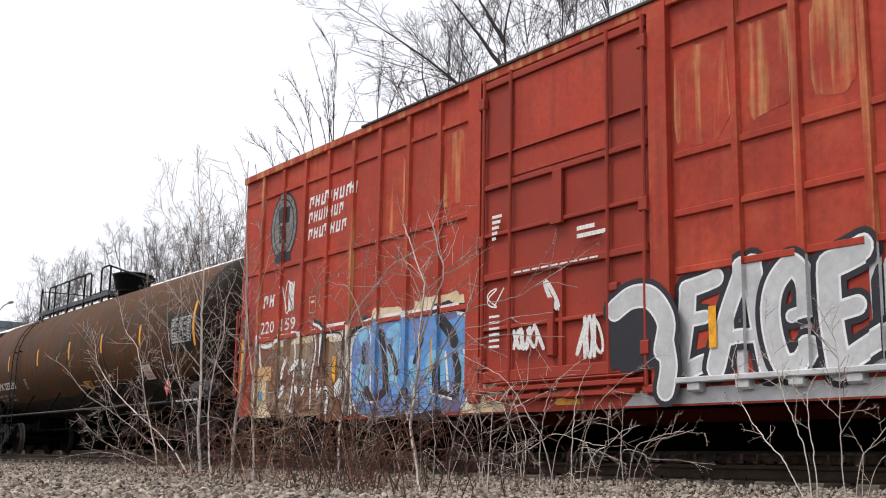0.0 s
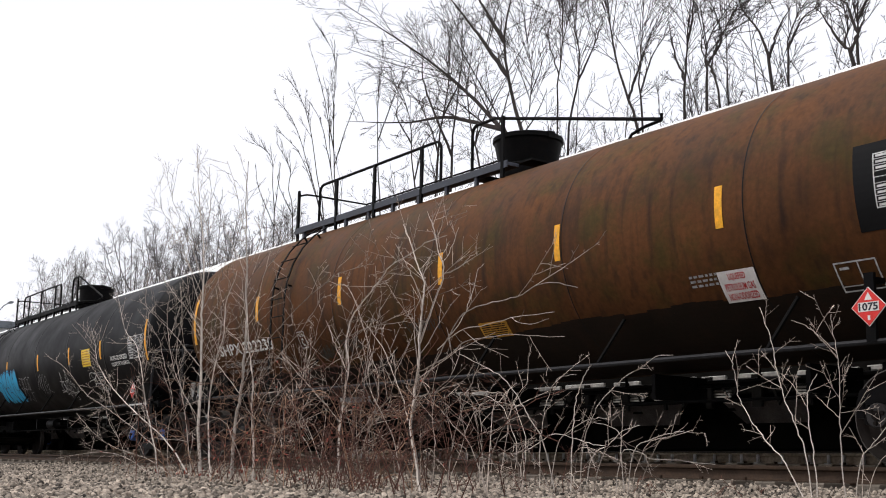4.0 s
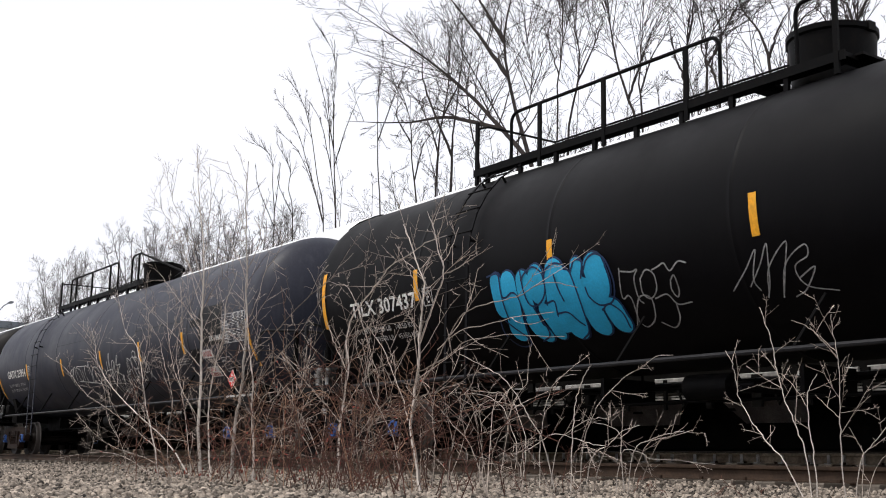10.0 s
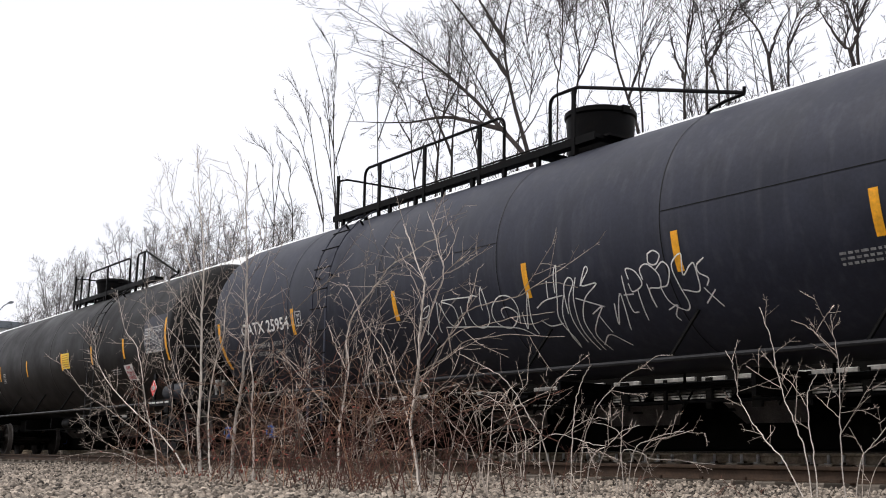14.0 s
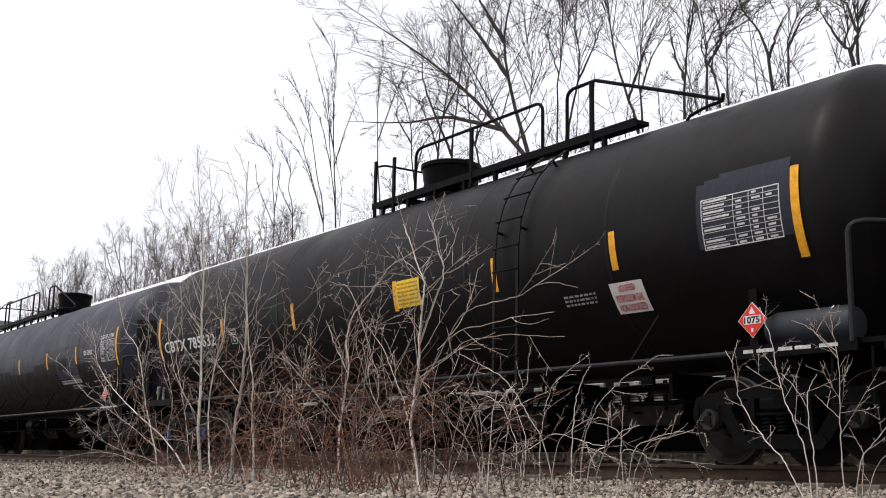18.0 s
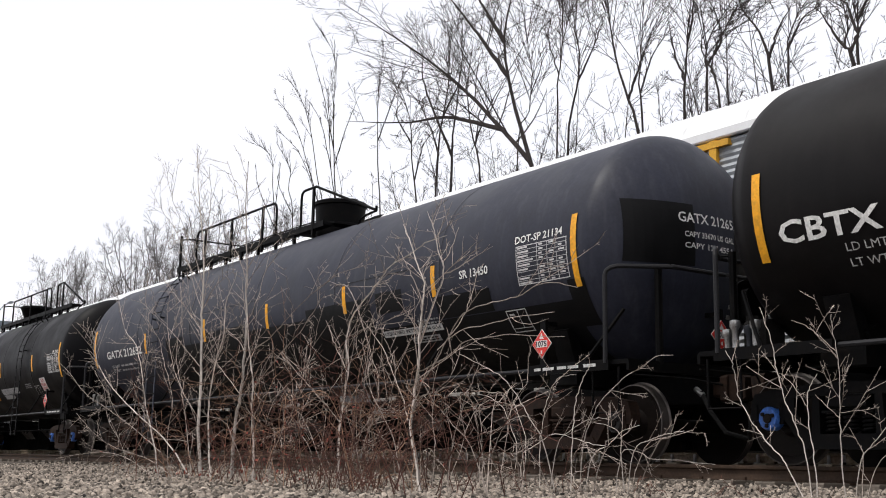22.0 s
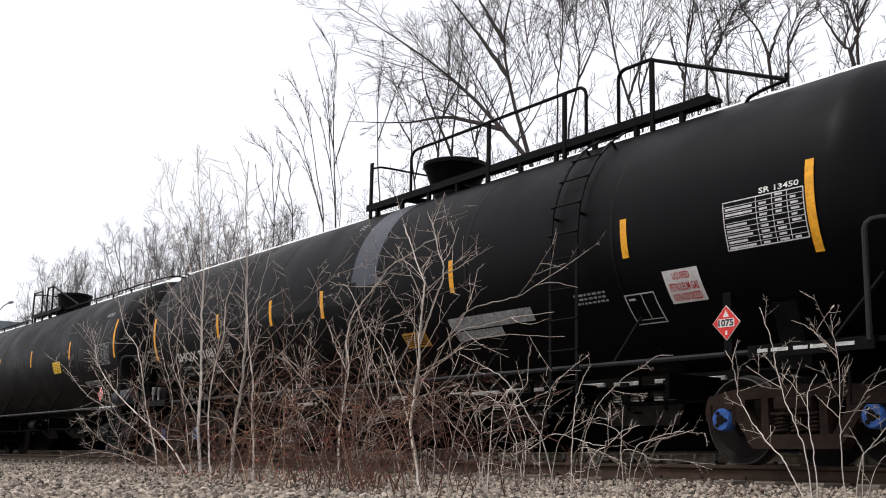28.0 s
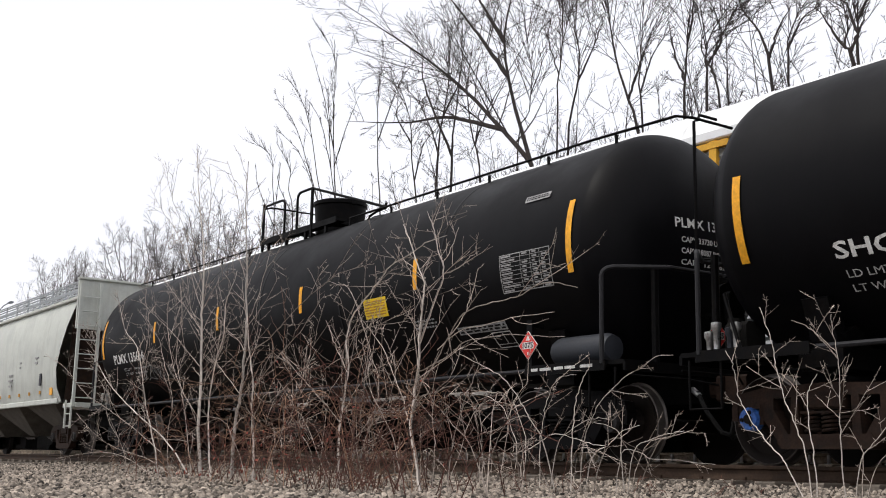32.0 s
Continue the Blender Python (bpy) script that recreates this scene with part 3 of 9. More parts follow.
def end_rig(car, half, sgn, post=True):
    """Stub sill, end platform, handrails, coupler and hose at one end; sgn +1 is the leading end."""
    def at(x):
        return sgn * x
    b = Build()
    b.box((at(half - 0.6), 0, 0.86), (2.9, 0.36, 0.36), cut=0.02)
    b.box((at(half - 0.62), 0, 1.02), (0.5, 2.2, 0.22), cut=0.02)
    part("stub_sill", b, STEEL, car)
    for s in (-1, 1):
        saddle = Build().box((at(half - 0.62), s * 0.78, 1.17), (0.42, 0.3, 0.34), rot=Matrix.Rotation(s * radians(-28), 3, "X"))
        saddle.box((at(half - 0.62), s * 1.0, 1.33), (0.3, 0.16, 0.6), rot=Matrix.Rotation(s * radians(-18), 3, "X"))
        part("saddle", saddle, STEEL, car)
    part("end_platform", Build().box((at(half + 0.68), 0, 1.11), (0.34, 2.9, 0.05)).box((at(half + 0.85), 0, 1.06), (0.04, 2.9, 0.1)), STEEL, car)
    for s in (-1, 1):
        part("running_board", Build().box((at(half - 0.1), s * 1.36, 1.11), (1.4, 0.26, 0.05)).box((at(half - 0.1), s * 1.5, 1.08), (1.4, 0.02, 0.12)), STEEL, car)
        part("end_handrail", Build().tube([(at(half + 0.55), s * 1.5, 1.1), (at(half + 0.55), s * 1.5, 2.1)] + [(at(half + 0.55 + 0.1 * (1 - math.cos(a))), s * (1.5 - 0.1 * (1 - math.cos(a))), 2.1 + 0.1 * math.sin(a)) for a in (0.5, 1.0, 1.57)] + [(at(half + 1.02), s * 0.9, 2.2), (at(half + 1.02), s * 0.02, 2.2)], 0.027, 8), RAIL_STEEL, car)
        part("end_post", Build().tube([(at(half + 0.82), s * 0.92, 1.1), (at(half + 0.82), s * 0.92, 2.24)], 0.045, 8).tube([(at(half + 0.82), s * 0.92, 2.2), (at(half + 1.02), s * 0.92, 2.22)], 0.016), STEEL, car)
        part("sill_step", Build().tube([(at(half + 0.3), s * 1.46, 1.05), (at(half + 0.3), s * 1.46, 0.55), (at(half + 0.72), s * 1.46, 0.55), (at(half + 0.72), s * 1.46, 1.05)], 0.016, 6), STEEL, car)
        if post:
            part("brace", Build().tube([(at(half + 0.1), s * 1.4, 1.14), (at(half + 0.5), s * 1.15, 1.75)], 0.022), STEEL, car)
        part("uncoupling_lever", Build().tube([(at(half + 0.88), s * 1.4, 0.96), (at(half + 0.9), s * 0.5, 0.96), (at(half + 1.1), s * 0.2, 0.9)], 0.013, 5), STEEL, car)
    part("coupler", Build().add(*mirrored(coupler_shape(), half + 0.5, sgn)), RUSTY, car)
    part("air_hose", Build().tube([(at(half + 0.9), -0.34, 0.82), (at(half + 1.05), -0.36, 0.6), (at(half + 1.2), -0.28, 0.36), (at(half + 1.34), -0.1, 0.3)], 0.028, 7), HOSE, car)
    part("hose_fitting", Build().tube([(at(half + 0.82), -0.34, 0.86), (at(half + 0.93), -0.34, 0.78)], 0.034, 7), BRIGHT, car)


def mirrored(b, x, sgn):
    return [(sgn * (p[0] + x), sgn * p[1], p[2]) for p in b.v], b.f


def placard(car, x, y=-1.46, z=1.40, digits="1075", turn=0.0):
    """A diamond sign on a bracket; turn swings it round its upright."""
    h = 0.17
    p = part("placard", Build().prism([(-h - 0.008, 0), (0, h + 0.008), (h + 0.008, 0), (0, -h - 0.008)], 0, 0.008), SIGN_WHITE, car, "diamond-shaped red and white hazard placard", at=pose(x, y, z, 0, 0, turn))
    part("red_field", Build().prism([(-h, 0), (0, h), (h, 0), (0, -h)], -0.003, -0.0005), SIGN_RED, p)
    part("number_field", Build().prism([(-0.105, -0.042), (0.105, -0.042), (0.105, 0.042), (-0.105, 0.042)], -0.006, -0.0035), SIGN_WHITE, p)
    part("flame_mark", Build().prism([(-0.04, 0.06), (0.04, 0.06), (0, 0.13)], -0.006, -0.0035), SIGN_WHITE, p)
    part("class_mark", Build().prism([(-0.012, -0.12), (0.012, -0.12), (0.012, -0.08), (-0.012, -0.08)], -0.006, -0.0035), SIGN_WHITE, p)
    uv, fs = glyphs(digits, 0.035)
    part("number_print", Build().add([(-0.098 + 0.196 * u, -0.008, -0.036 + 0.072 * w) for u, w in uv], fs), G_BLACK, p)
    part("placard_bracket", Build().box((0, 0.035, 0.0), (0.1, 0.04, 0.62)).box((0, 0.12, 0.25), (0.07, 0.2, 0.05)), STEEL, p)


def make_ladder(car, x, mat, w=0.46, low=0.5):
    b = Build()
    rl = R + 0.1
    line = [(72, 0), (60, 0), (48, 0), (36, 0), (24, 0), (12, 0), (0, 0)]
    for s in (-1, 1):
        pts = [on_tank(x + s * w / 2, a, rl) for a, _ in line] + [Vector((x + s * w / 2, -rl, 1.6)), Vector((x + s * w / 2, -rl, low))]
        b2 = Build()
        for p, q in zip(pts, pts[1:]):
            n = Vector((0, (q - p).z, -(q - p).y)).normalized() * 0.008
            t = Vector((0.024, 0, 0))
            b2.add([p - n - t, p + n - t, p + n + t, p - n + t, q - n - t, q + n - t, q + n + t, q - n + t],
                   [(0, 1, 2, 3), (4, 7, 6, 5), (0, 4, 5, 1), (1, 5, 6, 2), (2, 6, 7, 3), (3, 7, 4, 0)])
        part("stringer", b2, mat, car)
    rung = shared("rung", lambda: Build().tube([(-0.26, -0.012, 0), (0.26, -0.012, 0)], 0.011, 6))
    step = 0.36 / rl
    a = 1.15
    while a > 0:
        part("rung", rung, STEEL, car, at=pose(x, -rl * math.cos(a), ZC + rl * math.sin(a)))
        a -= step
    z = ZC - 0.25
    while z > low:
        part("rung", rung, STEEL, car, at=pose(x, -rl, z))
        z -= 0.36
    for a in (50, 10):
        for s in (-1, 1):
            part("ladder_clip", Build().tube([on_tank(x + s * w / 2, a, R - 0.01), on_tank(x + s * w / 2, a, rl)], 0.018, 5), STEEL, car)


def rounded_rail(x0, x1, y, z0, z1, r=0.14, drop_to=None):
    """A loop of pipe: up, along, down; the far leg may run down a slope instead."""
    pts = [(x0, y, z0), (x0, y, z1 - r)] + [(x, y, z) for x, z in arc(x0 + r, z1 - r, r, 180, 90, 4)]
    if drop_to is None:
        pts += [(x, y, z) for x, z in arc(x1 - r, z1 - r, r, 90, 0, 4)] + [(x1, y, z0)]
    else:
        pts += [(x0 + 0.55, y, z1), (x1, y, drop_to), (x1, y, z0)]
    return Build().tube(pts, 0.024, 7)


def make_platform(car, sp):
    """Walkway, posts, rails and the valve housing on top."""
    y, zd = -0.69, 4.13
    x0, x1 = sp["deck"]
    for side in (-1, 1):
        d = Build().box(((x0 + x1) / 2, side * 0.60, zd), (x1 - x0, 0.22, 0.05)).box(((x0 + x1) / 2, side * 0.71, zd - 0.005), (x1 - x0, 0.02, 0.105))
        x = x0 + 0.3
        while x < x1:
            d.box((x, side * 0.68, zd - 0.12), (0.06, 0.05, 0.18))
            x += 0.75
        part("walkway", d, sp.get("deck_mat", STEEL), car)
    for x in (-1.0, 1.0):
        part("crossing_board", Build().box((sp["dome"] + x * 0.6, 0, zd + 0.02), (0.3, 1.1, 0.03)), STEEL, car)
    a, b = sp["loop1"]
    part("handrail", rounded_rail(a, b, y, zd, 4.84), STEEL, car)
    for p in sp["posts"]:
        part("post", Build().box((p, y - 0.02, (3.94 + 4.84) / 2), (0.06, 0.035, 0.9)), STEEL, car)
    a, b = sp["loop2"]
    part("handrail", rounded_rail(a, b, y, zd, 4.86, 0.12, drop_to=4.06), STEEL, car)
    part("handrail", Build().tube([(b, y, 4.05), (b - 0.3, y, 4.03), (b - 0.5, y, 3.99), (b - 0.6, y, 3.88)], 0.02, 6), STEEL, car)
    e = sp["end"]
    part("post", Build().box((e, y, 4.42), (0.06, 0.035, 0.95)), STEEL, car)
    part("handrail", Build().tube([(e, y, 4.8), (e + 0.12, y + 0.1, 4.82), (e + 0.14, y + 0.3, 4.82), (e + 0.14, 0.69, 4.82), (e + 0.14, 0.69, zd)], 0.018, 6), STEEL, car)
    part("handrail", Build().tube([(e + 0.14, 0.69, 4.82), (sp["dome"] - 0.9, 0.69, 4.82)], 0.016, 6), STEEL, car)
    d, r0, r1, top = sp["dome"], sp["dome_r"][0], sp["dome_r"][1], sp.get("dome_top", 4.68)
    dome = part("valve_housing", Build().lathe([(4.0, r0), (4.2, r0), (4.22, r0 + 0.03), (4.24, r0 + 0.03), (4.26, r0 + (r1 - r0) * 0.1), (top - 0.08, r1), (top - 0.06, r1 + 0.025), (top, r1 + 0.025), (top + 0.03, r1 * 0.9), (top + 0.045, r1 * 0.3)], "z", (d, 0, 0), 28), STEEL, car, smooth=True)
    part("lid_hinge", Build().box((d - r1, 0, top - 0.02), (0.12, 0.25, 0.07)), STEEL, dome)
    part("lid_latch", Build().box((d + r1, 0, top - 0.03), (0.08, 0.12, 0.1)), STEEL, dome)


def flow(pts, n):
    """n + 1 points on a smooth line through the given ones."""
    pts = [Vector(p) for p in pts]
    ext = [pts[0] * 2 - pts[1]] + pts + [pts[-1] * 2 - pts[-2]]
    res = []
    for i in range(n + 1):
        f = i / n * (len(pts) - 1)
        k = min(int(f), len(pts) - 2)
        u = f - k
        a, b, c, d = ext[k], ext[k + 1], ext[k + 2], ext[k + 3]
        res.append(0.5 * (2 * b + (c - a) * u + (2 * a - 5 * b + 4 * c - d) * u * u + (3 * b - a - 3 * c + d) * u ** 3))
    return res


def head_x(y, z):
    return 0.12 + 0.72 * math.sqrt(max(0.0, 1 - (y * y + (z - ZC) ** 2) / (R * R)))


def head_text(body, half, y0, y1, z0, z1, fat=0.015):
    """Lettering on the leading dished end."""
    uv, fs = glyphs(body, fat)
    vs = []
    for u, w in uv:
        y, z = y0 + (y1 - y0) * u, z0 + (z1 - z0) * w
        vs.append((half + head_x(y, z) + 0.012, y, z))
    return Build().add(vs, fs)


def scribble(x0, x1, a0, a1, seed, loops, width=0.014):
    """A spray-can tag: one wandering looped line bent round the tank."""
    rnd = random.Random(seed)
    b = Build()
    mid, amp = (a0 + a1) / 2, (a1 - a0) / 2
    for k in range(loops):
        cx = x0 + (x1 - x0) * (k + 0.5) / loops
        w = (x1 - x0) / loops * rnd.uniform(0.45, 0.75)
        ph, f1, f2 = rnd.uniform(0, 6.3), rnd.choice((1, 1, 2)), rnd.choice((1, 2, 3))
        hgt = amp * rnd.uniform(0.6, 1.0)
        pts = []
        for i in range(29):
            t = i / 28 * 6.3 * rnd.uniform(0.97, 1.0)
            pts.append((cx + w * math.sin(f1 * t + ph), mid + hgt * math.sin(f2 * t) * (0.75 + 0.25 * math.cos(3 * t + ph))))
        for (xa, aa), (xb, ab) in zip(pts, pts[1:]):
            p, q = on_tank(xa, aa, R + 0.008), on_tank(xb, ab, R + 0.008)
            d = (q - p)
            if d.length < 1e-4:
                continue
            n = on_tank(xa, aa, 1) - Vector((xa, 0, ZC))
            s = d.cross(n).normalized() * width
            b.add([p - s, p + s, q + s, q - s], [(0, 1, 2, 3)])
    return b


HOOKS = (((0, 0), (0.45, 0.6), (0.6, 1.0), (0.42, 1.08), (0.3, 0.6), (0.42, 0.0), (0.8, 0.1)), ((0.1, 0.5), (0.4, 0.95), (0.8, 0.6), (0.7, 0.1), (0.3, 0.05), (0.15, 0.5), (0.6, 0.7), (1.0, 0.4)),
         ((0, 0), (0.15, 0.85), (0.28, 0.9), (0.45, 0.05), (0.55, 0.85), (0.8, 0.95), (0.95, -0.1)), ((0.0, 0.85), (0.8, 0.95), (0.7, 0.8), (0.1, 0.1), (0.3, 0.0), (0.95, -0.15)))


def tag(x0, x1, a0, a1, seed, letters, width=0.011):
    """A spray-can signature: tall looped letters run together, bent round the tank."""
    rnd = random.Random(seed)
    b = Build()
    w = (x1 - x0) / letters
    line = []

    def stroke(pts):
        if len(pts) < 2:
            return
        pts = flow([(x, a, 0) for x, a in pts], 7 * (len(pts) - 1))
        for p, q in zip(pts, pts[1:]):
            u, v = on_tank(p.x, p.y, R + 0.008), on_tank(q.x, q.y, R + 0.008)
            d = v - u
            if d.length > 1e-4:
                s = d.cross(u - Vector((u.x, 0, ZC))).normalized() * width
                b.add([u - s - d * 0.1, u + s - d * 0.1, v + s + d * 0.1, v - s + d * 0.1], [(0, 1, 2, 3)])

    for k in range(letters):
        lo = a0 + (a1 - a0) * rnd.uniform(0.0, 0.3)
        hi = a0 + (a1 - a0) * rnd.uniform(0.75, 1.0)
        lean = rnd.uniform(-0.1, 0.25) * w
        for u, v in rnd.choice(HOOKS):
            line.append((x0 + w * (k + u * 1.25) + lean * v, lo + (hi - lo) * v))
        if rnd.random() < 0.4:
            stroke(line)
            line = []
    stroke(line)
    stroke([(x1 - 0.1, a0 + 1), (x1 + 0.35, a0 - 3)])
    return b


def ribbon(line, half, across=1):
    """A brush stroke with round ends along a line of (u, v), as flat vertices and faces."""
    pts = flow([(u, v, 0) for u, v in line], 6 * (len(line) - 1))
    rows = []
    n = len(pts) - 1
    for i, p in enumerate(pts):
        d = (pts[min(i + 1, n)] - pts[max(i - 1, 0)]).normalized()
        if i == 0:
            rows += [(p - d * half * math.cos(a), d, half * math.sin(a)) for a in (0.15, 0.6, 1.1)]
        rows.append((p, d, half))
        if i == n:
            rows += [(p + d * half * math.cos(a), d, half * math.sin(a)) for a in (1.1, 0.6, 0.15)]
    vs = [(p.x - d.y * h * (2 * k / across - 1), p.y + d.x * h * (2 * k / across - 1)) for p, d, h in rows for k in range(across + 1)]
    m = across + 1
    fs = [(i * m + k, i * m + k + 1, (i + 1) * m + k + 1, (i + 1) * m + k) for i in range(len(rows) - 1) for k in range(across)]
    return vs, fs


def tank_strokes(strokes, lift, grow=0.0, across=1):
    """Brush strokes (half width, line of (x, angle)) bent round the tank's side."""
    b = Build()
    for i, (half, line) in enumerate(strokes):
        vs, fs = ribbon([(x, radians(a) * R) for x, a in line], half + grow, across)
        b.add([on_tank(x, math.degrees(w / R), R + lift + 0.0002 * i) for x, w in vs], fs)
    return b


# spray paint: half widths and lines of (distance from the leading end, angle round the shell)
CYAN_LETTERS = (
    (0.115, [(-12.21,-13.0), (-12.22,-26.7)]),
    (0.144, [(-11.97,-14.2), (-11.99,-25.2), (-12.1,-39.5)]),
    (0.127, [(-11.68,-14.6), (-11.71,-26.6), (-11.71,-38.5), (-11.63,-42.5)]),
    (0.144, [(-11.42,-13.6), (-11.45,-21.7)]),
    (0.104, [(-11.43,-30.4), (-11.38,-38.5), (-11.37,-42.8)]),
    (0.173, [(-11.07,-13.7), (-11.13,-24.6), (-11.22,-36.6)]),
    (0.158, [(-10.91,-19.2), (-10.89,-30.6), (-11.01,-41.7)]),
    (0.098, [(-10.67,-12.3), (-10.71,-19.8)]),
    (0.173, [(-10.38,-14.6), (-10.36,-21.7), (-10.47,-26.8)]),
    (0.158, [(-10.62,-23.7), (-10.61,-32.0), (-10.6,-40.9)]),
    (0.144, [(-10.27,-34.2), (-10.25,-41.3)]),
)
NAVY_LINES = ([[(-12.36,-9.7), (-12.14,-9.7), (-12.14,-19.5), (-12.07,-21.1), (-11.92,-19.3), (-11.83,-22.3), (-11.82,-32.5)], [(-12.12,-9.8), (-12.15,-24.5), (-12.15,-32.3)], [(-11.69,-10.3), (-11.69,-21.7), (-11.63,-27.0), (-11.46,-26.5), (-11.3,-21.3), (-11.29,-13.2), (-11.44,-9.3), (-11.61,-11.4), (-11.7,-14.5)], [(-11.29,-16.7), (-11.2,-11.4), (-11.01,-9.6), (-10.81,-13.7), (-10.75,-24.2), (-10.78,-36.1), (-10.86,-43.8), (-11.03,-47.4)], [(-11.35,-27.1), (-11.19,-26.7), (-11.23,-33.9)], [(-11.08,-14.4), (-11.06,-20.2), (-11.02,-27.0)], [(-11.22,-32.7), (-11.03,-32.8), (-10.92,-38.0), (-10.86,-40.2)], [(-10.78,-14.9), (-10.68,-10.0), (-10.56,-11.4), (-10.62,-18.1)]],
              [[(-10.57,-16.1), (-10.47,-10.6), (-10.32,-8.9), (-10.17,-12.4), (-10.11,-22.0), (-10.22,-30.4), (-10.44,-31.6), (-10.57,-27.4), (-10.59,-22.7)], [(-10.45,-34.0), (-10.3,-31.6), (-10.16,-36.7), (-10.17,-44.4)], [(-12.25,-31.9), (-12.14,-36.5), (-11.99,-43.0), (-12.03,-47.6), (-12.24,-47.3), (-12.37,-39.8), (-12.33,-31.5)], [(-11.6,-28.3), (-11.53,-37.9), (-11.57,-43.4), (-11.75,-46.2)]],)
OUTLINE_TAG = ([[(-10.0,-17.3), (-10.08,-30.0), (-9.98,-29.4), (-9.95,-33.0), (-10.01,-42.5)], [(-9.99,-18.4), (-9.82,-19.4), (-9.73,-18.8), (-9.81,-22.6), (-9.84,-31.3), (-9.8,-33.8)], [(-9.72,-23.1), (-9.6,-19.6), (-9.5,-22.3), (-9.53,-28.5), (-9.66,-32.2), (-9.75,-29.5), (-9.72,-23.1)], [(-9.51,-20.1), (-9.41,-19.1), (-9.32,-18.2), (-9.26,-21.7), (-9.12,-18.5), (-9.01,-19.5)], [(-10.08,-44.8), (-9.84,-31.3), (-9.66,-32.2), (-9.74,-41.3), (-9.93,-45.6), (-10.01,-42.5)], [(-9.6,-32.5), (-9.41,-31.4), (-9.32,-36.4), (-9.12,-36.3)], [(-9.69,-44.2), (-9.55,-47.6), (-9.4,-43.1), (-9.34,-36.2)], [(-9.29,-25.6), (-9.22,-23.9), (-9.22,-30.2), (-9.28,-33.2), (-9.32,-29.7), (-9.29,-25.6)]],)
WHITE_TAGS_BLACK = ([[(-8.52,-34.1), (-8.26,-25.8), (-8.09,-19.2), (-8.22,-30.5), (-8.19,-35.4)], [(-8.29,-33.4), (-8.08,-25.1), (-7.94,-17.7), (-8.03,-31.3), (-8.14,-38.9)], [(-8.11,-37.3), (-7.99,-26.9), (-7.71,-18.1), (-7.82,-29.1), (-7.96,-39.6)], [(-7.96,-39.6), (-7.78,-26.3), (-7.52,-20.4), (-7.51,-24.6), (-7.69,-28.1), (-7.64,-36.0), (-7.33,-39.7)], [(-7.69,-32.7), (-7.47,-29.1), (-7.66,-37.4), (-7.82,-40.1)]],
                    [[(-6.25,-18.2), (-6.27,-24.6), (-6.33,-29.7)], [(-6.25,-18.2), (-6.21,-23.6), (-6.18,-28.2)], [(-6.44,-28.4), (-6.13,-29.3)], [(-5.8,-17.2), (-5.87,-23.9), (-5.92,-27.5)], [(-5.8,-17.2), (-5.78,-23.1), (-5.72,-27.7)], [(-6.02,-29.7), (-5.85,-28.7), (-5.69,-28.1)], [(-6.27,-29.4), (-6.42,-33.5), (-6.41,-38.5), (-6.28,-40.9), (-6.16,-36.1), (-6.19,-30.4), (-6.27,-29.4)], [(-5.85,-29.2), (-6.01,-33.9), (-6.0,-40.3), (-5.83,-41.0), (-5.72,-35.2), (-5.78,-30.0), (-5.85,-29.2)], [(-6.63,-38.5), (-6.43,-39.7), (-6.31,-39.0)], [(-6.67,-40.8), (-6.34,-40.0)], [(-6.35,-41.3), (-6.35,-44.4), (-6.2,-42.5), (-5.94,-43.0), (-5.68,-42.9)], [(-5.83,-41.9), (-5.6,-43.6), (-5.29,-37.2)]],
                    [[(-5.82,-43.5), (-5.54,-42.3), (-5.31,-42.2)], [(-6.16,-42.7), (-6.18,-48.5)], [(-5.87,-43.3), (-5.97,-49.4), (-5.9,-52.2), (-5.78,-48.6), (-5.83,-44.1)], [(-6.25,-34.3), (-6.16,-31.8), (-6.23,-38.1)], [(-5.87,-33.2), (-5.82,-36.1), (-5.91,-38.6)], [(-6.14,-36.2), (-6.15,-39.7), (-6.03,-38.1), (-5.97,-39.8)], [(-5.58,-29.9), (-5.65,-30.6), (-5.68,-32.6), (-5.63,-33.4)], [(-5.56,-31.6), (-5.5,-32.9)], [(-5.54,-32.5), (-5.59,-35.8)], [(-5.42,-33.8), (-5.47,-33.6), (-5.53,-37.4), (-5.48,-37.7)], [(-5.5,-35.6), (-5.46,-35.8)]],
                    [[(-4.21,-33.7), (-4.05,-32.3), (-3.77,-31.8), (-3.61,-29.2), (-3.53,-27.4)], [(-4.03,-30.5), (-4.07,-28.4), (-3.97,-25.7), (-3.8,-24.9), (-3.64,-26.1), (-3.55,-26.6), (-3.49,-29.9), (-3.46,-33.4), (-3.57,-36.5), (-3.7,-36.5)], [(-3.48,-18.0), (-3.49,-22.2), (-3.53,-27.4)], [(-3.89,-25.5), (-3.87,-31.3), (-3.87,-37.4)], [(-3.6,-24.1), (-3.65,-30.1), (-3.69,-35.8)], [(-3.78,-29.5), (-3.77,-34.2), (-3.77,-31.8), (-3.65,-30.1), (-3.69,-34.6)], [(-3.36,-35.2), (-3.37,-33.5), (-3.3,-32.5), (-3.26,-34.5), (-3.33,-37.7), (-3.45,-37.1), (-3.43,-33.6), (-3.33,-30.0), (-3.23,-30.2), (-3.17,-33.8), (-3.2,-37.2), (-3.13,-41.2), (-3.0,-47.5)]],
                    [[(-3.82,-35.9), (-3.57,-36.5), (-3.31,-41.5), (-3.18,-44.8)], [(-3.83,-36.4), (-3.94,-38.3), (-3.89,-41.1), (-3.68,-42.7), (-3.44,-41.3), (-3.36,-45.1), (-3.58,-42.7), (-3.78,-37.8)], [(-3.71,-42.5), (-3.81,-45.6), (-3.83,-47.7)]],)
